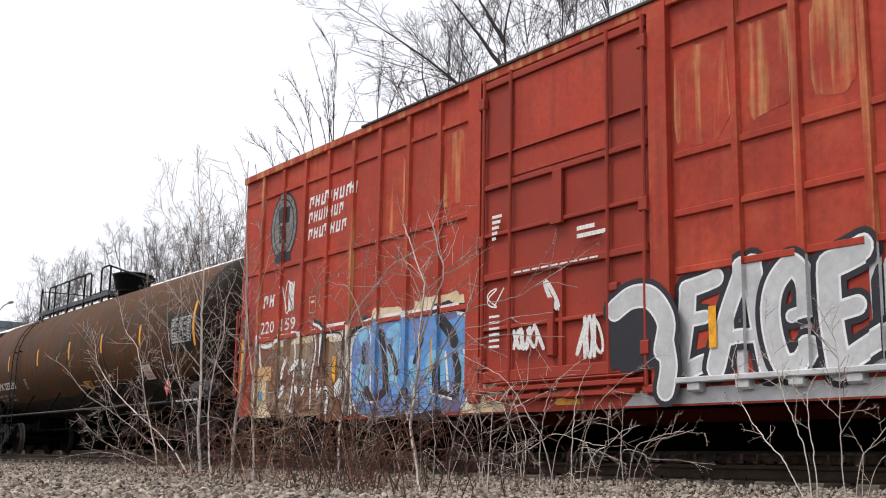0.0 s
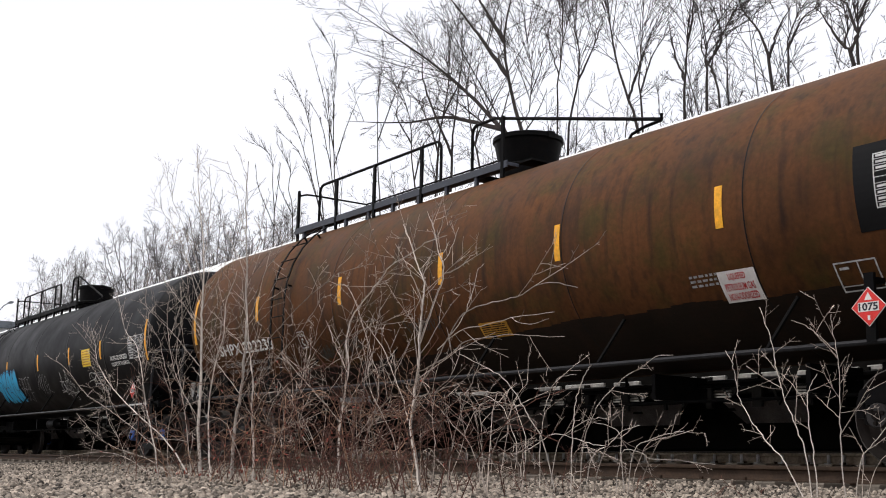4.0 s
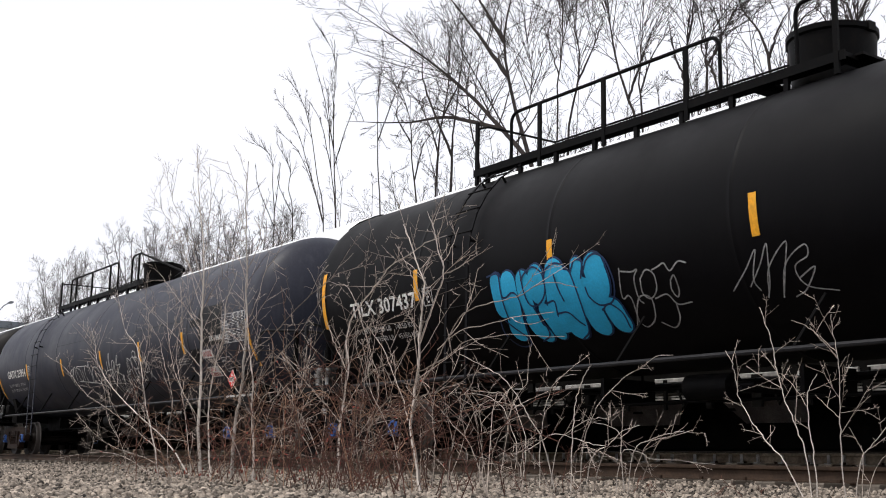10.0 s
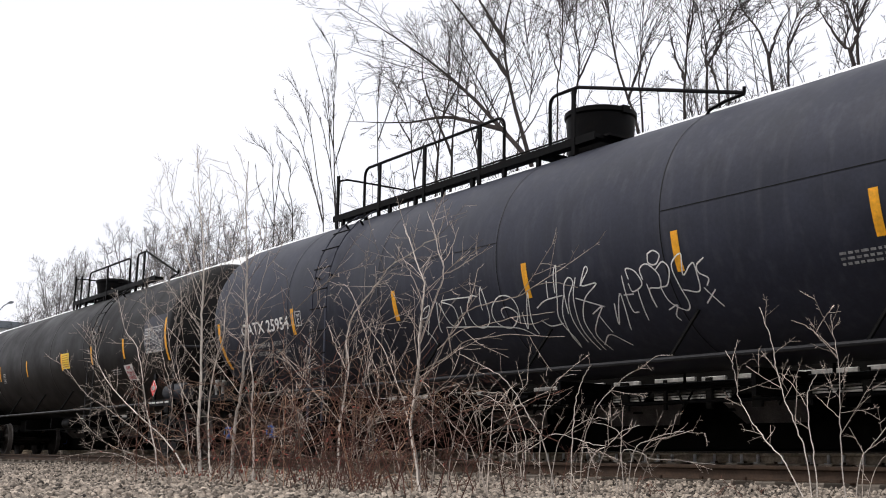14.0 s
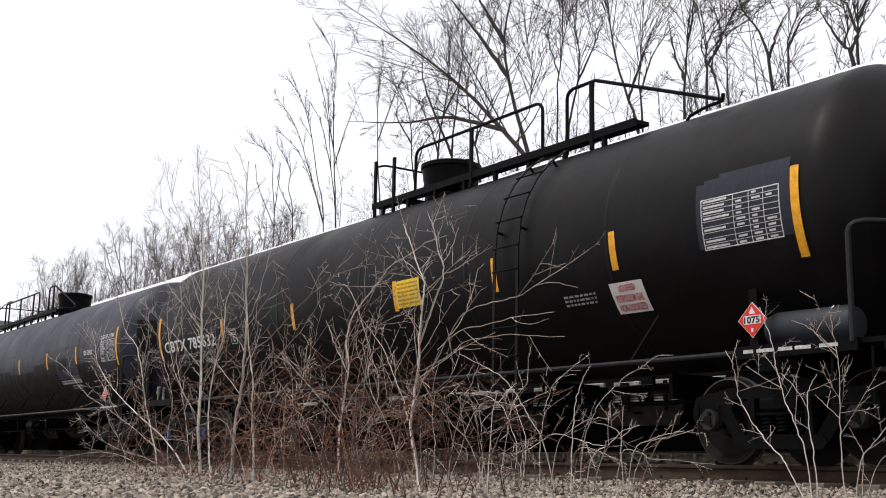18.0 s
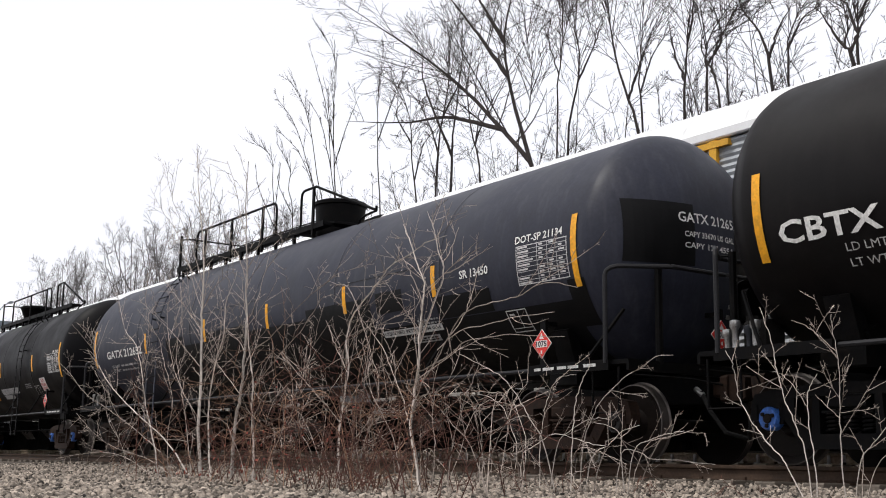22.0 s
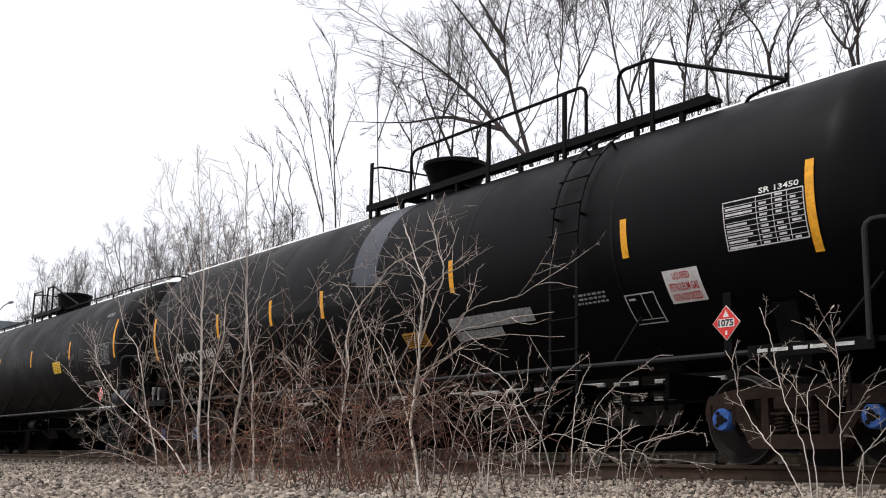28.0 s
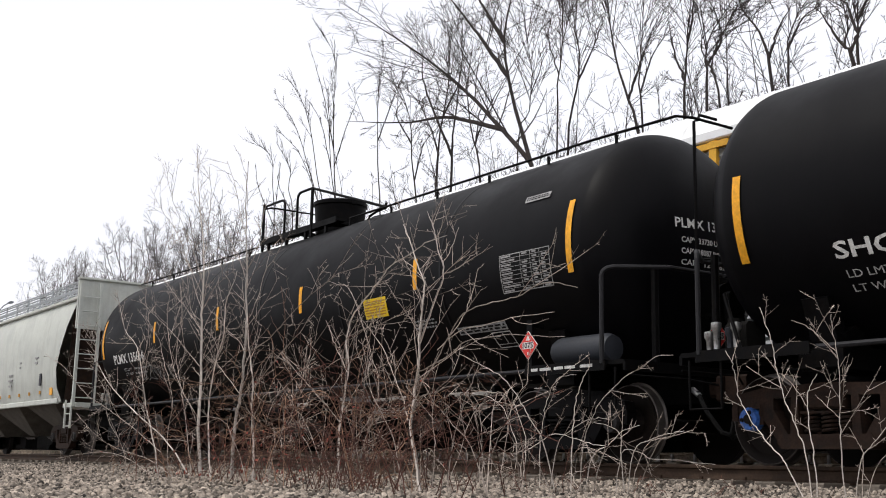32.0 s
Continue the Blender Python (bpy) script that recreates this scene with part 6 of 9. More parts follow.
    for z, w in ((4.83, 0.1), (3.45, 0.07), (2.82, 0.05), (2.28, 0.09), (1.62, 0.05), (1.02, 0.14), (3.85, 0.02)):
        part("door_rib", Build().box(((dx0 + dx1) / 2, -1.66, z), (dx1 - dx0, 0.06, w), cut=0.01), RED_DARK, door)
    part("door_rib", Build().box((bx(-9.9), -1.66, 1.65), (0.06, 0.06, 1.25)), RED_DARK, door)
    part("operating_lever", Build().box((bx(-9.95), -1.69, 3.1), (0.16, 0.03, 0.66), cut=0.01).box((bx(-9.95), -1.7, 2.8), (0.2, 0.05, 0.07)), RED_DARK, door)
    for x in (-11.43, -8.53):
        for z in (4.6, 2.75, 1.2):
            part("hinge", Build().box((bx(x), -1.69, z), (0.12, 0.06, 0.16), cut=0.02), RED_DARK, door)
    part("gear_box", Build().box((bx(-10.05), -1.68, 1.55), (0.1, 0.08, 0.7), cut=0.02).box((bx(-9.0), -1.68, 1.9), (0.12, 0.07, 0.1), cut=0.02), RED_DARK, door)
    # sill rails and step brackets under the door and along the right
    part("door_track", Build().box((bx(-10.0), -1.67, 0.86), (2.9, 0.1, 0.06), cut=0.01).box((bx(-10.0), -1.66, 0.76), (2.6, 0.07, 0.05)).tube([(bx(-11.1), -1.72, 0.93), (bx(-8.7), -1.72, 0.93)], 0.014, 6), RED_DARK, car)
    part("door_track", Build().box((bx(-4.6), -1.67, 0.83), (7.0, 0.1, 0.06), cut=0.01), G_SILVER, car, "silver-sprayed door track")
    for i in range(12):
        x = bx(-11.6 + 0.62 * i)
        part("track_bracket", Build().box((x, -1.65, 0.76), (0.16, 0.1, 0.1), cut=0.02), G_SILVER if x > bx(-8.5) else RED_DARK, car)
    part("reflector", Build().box((bx(-9.86), -1.608, 0.70), (0.42, 0.004, 0.11)), YELLOW, car, "yellow reflective plate")

    # side ladder at the rear corner
    for x in (bx(-18.62), bx(-18.22)):
        part("ladder_stile", Build().box((x, -1.70, 1.82), (0.05, 0.03, 1.5)), RED_DARK, car)
    for k in range(5):
        part("rung", Build().tube([(bx(-18.62), -1.72, 1.15 + 0.33 * k), (bx(-18.22), -1.72, 1.15 + 0.33 * k)], 0.014, 6), RED_DARK, car)
    part("sill_step", Build().tube([(bx(-18.6), -1.6, 0.72), (bx(-18.6), -1.6, 0.36), (bx(-18.2), -1.6, 0.36), (bx(-18.2), -1.6, 0.72)], 0.016, 6), STEEL, car)
    part("reflective_tape", wall_ladder_tape(), SIGN_WHITE, car, "red and white reflective tape")
    part("reflector", Build().box((bx(-18.44), -1.662, 1.6), (0.09, 0.004, 0.9)), YELLOW, car, "yellow reflective plate")

    # company letters stand as plain blocks, the crest as plain rings
    def words(x0, x1, z0, z1, counts, climb=0.0):
        shapes = []
        n = sum(counts) + 0.6 * (len(counts) - 1)
        w = (x1 - x0) / n
        x = x0
        for c in counts:
            for _ in range(c):
                k, lean = (len(shapes) // 3) % 3, 0.14 * w
                h = z1 - z0
                for u0, u1, v0, v1 in ((0.08, 0.3, 0.0, 1.0), (0.56, 0.78, 0.0 if k else 0.3, 1.0), (0.3, 0.56, (0.72, 0.4, 0.0)[k], (1.0, 0.66, 0.26)[k])):
                    shapes.append(([(x + u0 * w + lean * v0, z0 + v0 * h), (x + u1 * w + lean * v0, z0 + v0 * h), (x + u1 * w + lean * v1, z0 + v1 * h), (x + u0 * w + lean * v1, z0 + v1 * h)], [(0, 1, 2, 3)]))
                x += w
            x += 0.6 * w
        return joined(*shapes)
    for (xa, xb, za, zb, c) in ((-16.3, -14.72, 4.05, 4.24, 8), (-16.3, -15.14, 3.80, 3.98, 7), (-16.3, -15.03, 3.52, 3.70, 7)):
        part("company_lettering", wall_paint(words(bx(xa), bx(xb), za, zb, (c,)), 0.002), WHITE, car, "white block lettering")
    part("car_mark", wall_paint(words(bx(-17.83), bx(-17.38), 2.54, 2.75, (2,)), 0.002), WHITE, car, "white block lettering")
    part("car_mark", wall_paint(joined(lettering("220", bx(-17.87), bx(-17.37), 2.09, 2.3, 0.01), lettering("159", bx(-17.12), bx(-16.6), 2.09, 2.3, 0.01)), 0.002), WHITE, car, "white stencilled number")
    cx, cz = bx(-17.17), 3.9
    for a, bb, mat, lift in ((0.49, 0.6, G_BLACK, 0.002), (0.45, 0.555, CREST, 0.003), (0.37, 0.48, G_BLACK, 0.004), (0.34, 0.45, CREST, 0.005)):
        n = 28
        ell = [(cx, cz)] + [(cx + a * math.cos(6.2832 * k / n), cz + bb * math.sin(6.2832 * k / n)) for k in range(n)], [(0, 1 + k, 1 + (k + 1) % n) for k in range(n)]
        part("crest", wall_paint(ell, lift), mat, car, "oval black and grey crest")
    part("crest", wall_paint(joined(([(cx - 0.2, cz + 0.05), (cx + 0.2, cz + 0.05), (cx + 0.22, cz + 0.33), (cx - 0.22, cz + 0.33)], [(0, 1, 2, 3)]), ([(cx - 0.13, cz - 0.3), (cx + 0.13, cz - 0.3), (cx + 0.06, cz), (cx - 0.06, cz)], [(0, 1, 2, 3)]), ([(cx - 0.32, cz - 0.62), (cx + 0.32, cz - 0.62), (cx + 0.24, cz - 0.46), (cx - 0.24, cz - 0.46)], [(0, 1, 2, 3)])), 0.006), G_BLACK, car, "oval black and grey crest")
    part("plate_stencil", wall_paint(joined(rect(bx(-16.15), bx(-15.93), 2.3, 2.31), rect(bx(-16.15), bx(-15.93), 2.56, 2.57), rect(bx(-16.15), bx(-16.14), 2.3, 2.57), rect(bx(-15.94), bx(-15.93), 2.3, 2.57), rect(bx(-16.1), bx(-15.98), 2.46, 2.5)), 0.002), G_CREAM, car)
    # stencils on the door
    dp = []
    for k in range(5):
        dp.append(rect(bx(-11.2), bx(-11.2) + 0.2 - 0.03 * k, 3.02 - 0.07 * k, 3.06 - 0.07 * k))
    for xa, xb, z in ((-9.6, -9.3, 2.62), (-9.6, -9.1, 2.53)):
        dp.append(rect(bx(xa), bx(xb), z, z + 0.05))
    for k in range(9):
        dp.append(rect(bx(-10.75 + 0.17 * k), bx(-10.75 + 0.17 * k + 0.14), 2.265, 2.287))
    for k in range(6):
        dp.append(rect(bx(-11.24), bx(-11.03), 1.38 + 0.075 * k, 1.41 + 0.075 * k))
    part("door_stencil", Build().add([(x, -1.70, z) for x, z in joined(*dp)[0]], joined(*dp)[1]), WHITE, door, "small white stencils")
    for shape in (wall_scribble(bx(-10.72), bx(-10.2), 1.28, 1.62, 3, 4, 0.02), wall_scribble(bx(-9.58), bx(-9.2), 1.1, 1.66, 8, 3, 0.02), wall_scribble(bx(-10.13), bx(-9.95), 1.7, 2.15, 11, 1, 0.03), wall_scribble(bx(-11.25), bx(-10.97), 1.85, 2.15, 12, 2, 0.01)):
        part("door_tag", Build().add([(x, -1.703, z) for x, z in shape[0]], shape[1]), WHITE, door, "white spray tag")

    # graffiti
    def spray(mat, lift, label, *clouds):
        for xa, xb, za, zb, seed, bumps in clouds:
            part("graffiti_patch", wall_paint(cloud_shape(bx(xa), bx(xb), za, zb, seed, bumps), lift), mat, car, label)
    spray(G_CREAM, 0.002, "cream spray-paint cloud", (-18.05, -17.3, 0.66, 1.3, 4, 7), (-17.75, -14.6, 1.55, 2.02, 5, 16), (-14.2, -13.4, 1.75, 2.16, 6, 9), (-13.1, -11.9, 1.75, 2.2, 7, 10), (-11.9, -11.5, 0.62, 2.05, 8, 5))
    spray(G_TAUPE, 0.003, "taupe spray-paint ground", (-17.55, -14.7, 0.66, 1.82, 14, 9))
    spray(G_BROWN, 0.0036, "brown spray-paint patch", (-17.5, -16.6, 1.05, 1.35, 21, 5), (-16.5, -15.9, 0.7, 0.98, 22, 4), (-15.75, -15.45, 0.9, 1.96, 23, 4), (-15.1, -14.65, 0.66, 1.05, 24, 4), (-17.8, -17.35, 1.35, 1.9, 25, 4))
    for i, q in enumerate(BROWN_STROKES):
        part("graffiti", wall_strokes([q], 0.004 + 0.0002 * i), G_BROWN, car, "brown spray-paint stroke")
    for k, group in enumerate(WHITE_STROKES):
        for i, q in enumerate(group):
            part("graffiti", wall_strokes([q], 0.0056 + 0.0016 * k + 0.0002 * i), G_WHITE, car, "white spray-paint stroke")
    for i, q in enumerate(BLACK_STROKES):
        part("graffiti", wall_strokes([q], 0.009 + 0.0002 * i), G_BLACK, car, "black spray-paint line")
    part("notice", wall_paint(rect(bx(-17.92), bx(-17.38), 1.28, 1.52), 0.0108), NOTICE, car, "small ochre notice")
    spray(G_CYAN, 0.0109, "cyan spray splat", (-17.84, -17.7, 0.95, 1.1, 37, 6))
    spray(G_BLACK, 0.0076, "black spray-paint ground", (-14.86, -11.68, 0.61, 2.06, 16, 9))
    spray(G_WHITE, 0.008, "white spray edge", (-14.8, -11.72, 0.615, 2.0, 17, 9))
    spray(G_BLUE, 0.0085, "blue spray-paint letters", (-14.74, -11.76, 0.62, 1.96, 17, 9))
    spray(G_LIGHTBLUE, 0.009, "light blue spray-paint patch", (-14.6, -14.25, 1.0, 1.4, 42, 4), (-13.85, -13.45, 1.05, 1.8, 43, 5), (-12.75, -12.3, 0.95, 1.45, 44, 4), (-12.0, -11.8, 0.9, 1.35, 45, 3), (-14.55, -14.3, 1.72, 1.92, 46, 3))
    spray(G_VIOLET, 0.009, "violet spray-paint patch", (-13.9, -13.6, 1.55, 1.8, 47, 4), (-12.35, -11.95, 0.62, 0.8, 48, 4), (-12.5, -12.05, 1.84, 1.94, 49, 3))
    for strokes, mat, lift, label in ((BLUE_LIGHT, G_LIGHTBLUE, 0.0098, "light blue spray-paint stroke"), (BLUE_BLACK, G_BLACK, 0.0112, "black spray-paint stroke"), (BLUE_WHITE, G_WHITE, 0.0138, "white spray-paint line")):
        for i, q in enumerate(strokes):
            part("graffiti", wall_strokes([q], lift + 0.0002 * i), mat, car, label)
    pcloud = cloud_shape(bx(-9.08), bx(-8.3), 0.95, 1.9, 28, 7)
    part("graffiti_ground", Build().add([(x, -1.7015, z) for x, z in pcloud[0]], pcloud[1]), G_BLACK, car, "black spray-paint ground")
    part("reflector", wall_paint(joined(rect(bx(-15.3), bx(-15.2), 1.15, 1.55), rect(bx(-12.65), bx(-12.57), 1.15, 1.62)), 0.016), YELLOW, car, "yellow reflective plate")
    part("graffiti_ground", wall_paint(cloud_shape(bx(-5.8), bx(-2.5), 0.6, 2.05, 27, 9), 0.002), G_BLACK, car, "black spray-paint ground")
    for k, letter in enumerate(PEACE):
        for j, (mat, grow, label) in enumerate(((G_BLACK, 0.06, "black edge of a silver graffiti letter"), (G_WHITE, 0.0, "white edge of a silver graffiti letter"), (G_SILVER, -0.025, "silver graffiti letter"))):
            lift = 0.003 + 0.0035 * k + 0.0011 * j
            if k == 0:
                b = Build()
                for i, (half, line) in enumerate(letter):
                    vs, fs = ribbon([(bx(x), z) for x, z in line], half + grow)
                    b.add([(x, -1.7 - lift - 0.0002 * i, z) for x, z in vs], fs)
            else:
                b = wall_strokes(letter, lift, grow)
            part("graffiti", b, mat, car, label)
    part("graffiti", wall_paint(joined(cloud_shape(bx(-5.75), bx(-4.9), 0.95, 1.85, 31, 6), cloud_shape(bx(-4.8), bx(-3.9), 0.95, 1.9, 32, 6)), 0.005), G_SILVER, car, "silver graffiti letters with black outline")
    part("graffiti", wall_paint(joined(cloud_shape(bx(-6.25), bx(-5.85), 0.95, 1.5, 41, 5), cloud_shape(bx(-8.3), bx(-8.1), 0.82, 1.0, 42, 5)), 0.0025), RED_DARK, car, "red spray shading")
    part("graffiti", Build().prism([(x - 0.0, z) for x, z in [(bx(-8.95), 0.6), (bx(-4.6), 0.6), (bx(-4.6), 0.76), (bx(-8.75), 0.76)]], -1.608, -1.603), G_SILVER, car, "silver-sprayed side sill")
    part("graffiti", Build().prism([(bx(-11.9), 0.6), (bx(-11.0), 0.6), (bx(-11.2), 0.95), (bx(-11.9), 0.95)], -1.609, -1.603), G_CREAM, car, "cream-sprayed side sill")
    part("reflector", wall_paint(rect(bx(-7.72), bx(-7.62), 1.14, 1.56), 0.026), YELLOW, car, "yellow reflective plate")
    part("tag", wall_paint(wall_scribble(bx(-17.1), bx(-16.72), 2.35, 2.95, 51, 3, 0.016), 0.002), WHITE, car, "white spray tag")
    part("tag", wall_paint(wall_scribble(bx(-18.6), bx(-18.25), 2.55, 3.1, 52, 3, 0.008), 0.002), PINK, car, "pink scratched tag")
    for xa, xb, za, zb in ((-13.9, -13.4, 3.3, 4.4), (-12.5, -11.9, 3.4, 4.4), (-8.15, -7.4, 3.3, 4.4), (-7.2, -6.6, 3.4, 4.4), (-6.4, -5.9, 3.4, 4.4)):
        part("worn_panel", wall_paint(cloud_shape(bx(xa), bx(xb), za, zb, int(xa * -10), 6), 0.0), RED_WORN, car, "ochre worn paint")
    make_truck(car, -hx + 2.1, DARK_CAP, False)
    make_truck(car, hx - 2.1, DARK_CAP, False)
    for s in (-1, 1):
        part("coupler", Build().add(*mirrored(coupler_shape(), hx, s)), RUSTY, car)
        part("stub_sill", Build().box((s * (hx - 0.6), 0, 0.86), (1.9, 0.36, 0.36), cut=0.02), STEEL, car)


def wall_ladder_tape():
    b = Build()
    for k in range(4):
        b.box((bx(-18.66), -1.664, 1.2 + 0.4 * k), (0.07, 0.004, 0.18))
    return b


make_boxcar()


# ---- covered hopper at the rear ----
def make_hopper():
    front = -155.35
    length = 17.0
    c = front - length / 2
    h = length / 2
    car = thing("covered_hopper", "light grey covered hopper car coupled behind black tank car", "hopper car", pose(c, TRACK_Y, 0), group="cars of the freight train")
    CARS.append((car, c))
    side = [(1.46, 1.33), (1.55, 1.7), (1.6, 2.2), (1.61, 2.7), (1.58, 3.2), (1.5, 3.65), (1.42, 3.88), (1.0, 4.05), (0.5, 4.12), (0.0, 4.14)]
    ring = side + [(-y, z) for y, z in reversed(side[:-1])]
    n = len(ring)
    # the side sheets end in a curve that leans back towards the foot
    b = Build()
    def end(z, s):
        return s * (h - 0.4 - 1.0 * max(0.0, min(1.0, (3.7 - z) / 1.7)) + (0.3 * (1.9 - z) / 0.5 if z < 1.9 else 0.0))
    b.add([(end(z, s), y, z) for s in (-1, 1) for y, z in ring], [(i, i + 1, i + 1 + n, i + n) for i in range(n - 1)])
    part("body", b, HOPPER, car, smooth=True)
    for s in (-1, 1):
        b = Build()
        b.add([(end(3.6, s), -1.5, 3.6), (end(3.6, s), 1.5, 3.6), (end(1.33, s), 1.4, 1.33), (end(1.33, s), -1.4, 1.33), (end(3.9, s), -1.4, 3.9), (end(3.9, s), 1.4, 3.9)], [(0, 1, 2, 3), (0, 4, 5, 1)])
        b.box((s * (h - 1.1), 0, 2.2), (0.06, 2.6, 1.8))
        part("slope_sheet", b, RUSTY, car)
        part("end_hood", Build().box((s * (h - 0.22), 0, 3.76), (0.1, 3.02, 1.26), cut=0.02).box((s * (h - 0.2), 0, 4.41), (0.2, 3.06, 0.05)), HOPPER, car)
        part("end_platform", Build().box((s * (h - 0.45), 0, 1.22), (1.0, 2.9, 0.12), cut=0.02), HOPPER, car)
        for y in (-1.48, -0.98, 0.98, 1.48):
            part("corner_post", Build().box((s * (h - 0.05), y, 2.75), (0.07, 0.07, 3.1)), HOPPER, car)
        for k in range(8):
            for y in (-1.23, 1.23):
                part("rung", Build().tube([(s * (h - 0.02), y - 0.25, 1.4 + 0.36 * k), (s * (h - 0.02), y + 0.25, 1.4 + 0.36 * k)], 0.014, 6), HOPPER, car)
        for y in (-1.5,):
            part("stile", Build().box((s * (h - 0.55), y, 1.0), (0.05, 0.04, 0.7)).box((s * (h - 0.1), y, 1.0), (0.05, 0.04, 0.7)), HOPPER, car)
            for k in range(2):
                part("rung", Build().tube([(s * (h - 0.55), y, 0.7 + 0.3 * k), (s * (h - 0.1), y, 0.7 + 0.3 * k)], 0.014, 6), HOPPER, car)
        part("coupler", Build().add(*mirrored(coupler_shape(), h, s)), RUSTY, car)
        part("stub_sill", Build().box((s * (h - 0.8), 0, 0.9), (2.2, 0.4, 0.36), cut=0.02), STEEL, car)
        part("brake_gear", Build().box((s * (h - 0.7), 0.2, 1.5), (0.4, 0.8, 0.5), cut=0.04), STEEL, car)
    for s in (-1, 1):
        part("side_sill", Build().box((0, s * 1.47, 1.36), (length - 2.6, 0.08, 0.14), cut=0.02), HOPPER, car)
        part("roof_rail", Build().box((0, s * 1.45, 3.92), (length - 0.4, 0.1, 0.09), cut=0.02), HOPPER, car)
        walk_b = Build()
        for k in range(15):
            walk_b.box((-h + 0.4 + k * (length - 0.8) / 14, s * 1.42, 4.16), (0.045, 0.03, 0.42))
        for y, z in ((0.75, 4.34), (0.9, 4.34), (1.05, 4.34), (1.2, 4.34), (1.35, 4.34), (1.42, 4.36), (1.42, 4.14)):
            walk_b.box((0, s * y, z), (length - 0.5, 0.03, 0.03))
        part("roof_walk", walk_b, GALV, car)
    for i in range(4):
        x = -h + 3.4 + i * (length - 6.8) / 3
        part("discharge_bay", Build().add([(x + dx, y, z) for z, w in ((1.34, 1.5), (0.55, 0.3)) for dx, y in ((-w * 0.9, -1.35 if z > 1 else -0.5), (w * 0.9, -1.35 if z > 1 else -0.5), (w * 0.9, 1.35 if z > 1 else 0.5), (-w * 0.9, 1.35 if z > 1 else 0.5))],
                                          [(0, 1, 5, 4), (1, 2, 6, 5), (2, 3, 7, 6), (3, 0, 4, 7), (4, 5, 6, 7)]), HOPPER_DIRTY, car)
    part("stencil", Build().box((h - 2.6, -1.6, 1.95), (0.16, 0.02, 0.32)), G_BLACK, car)
    for k in range(6):
        part("reflector", Build().box((h - 1.75 - 1.0 * k, -1.545, 1.62), (0.24, 0.012, 0.2) if k == 0 else (0.15, 0.012, 0.09)), YELLOW if k == 0 else DIRTY_YELLOW, car, "yellow reflective plate")
    for k, (x, z, w) in enumerate(((-3.0, 2.55, 0.3), (-3.05, 2.42, 0.24), (-4.6, 2.5, 0.14), (-4.6, 2.38, 0.14), (-5.5, 2.2, 0.4), (-5.5, 2.05, 0.4), (-5.5, 1.9, 0.3))):
        part("stencil_line", Build().box((h + x, -1.612, z), (w, 0.02, 0.05)), GREY_STENCIL, car, "small grey stencil")
    make_truck(car, h - 1.9, DARK_CAP, True)
    make_truck(car, -h + 1.9, DARK_CAP, True)


make_hopper()


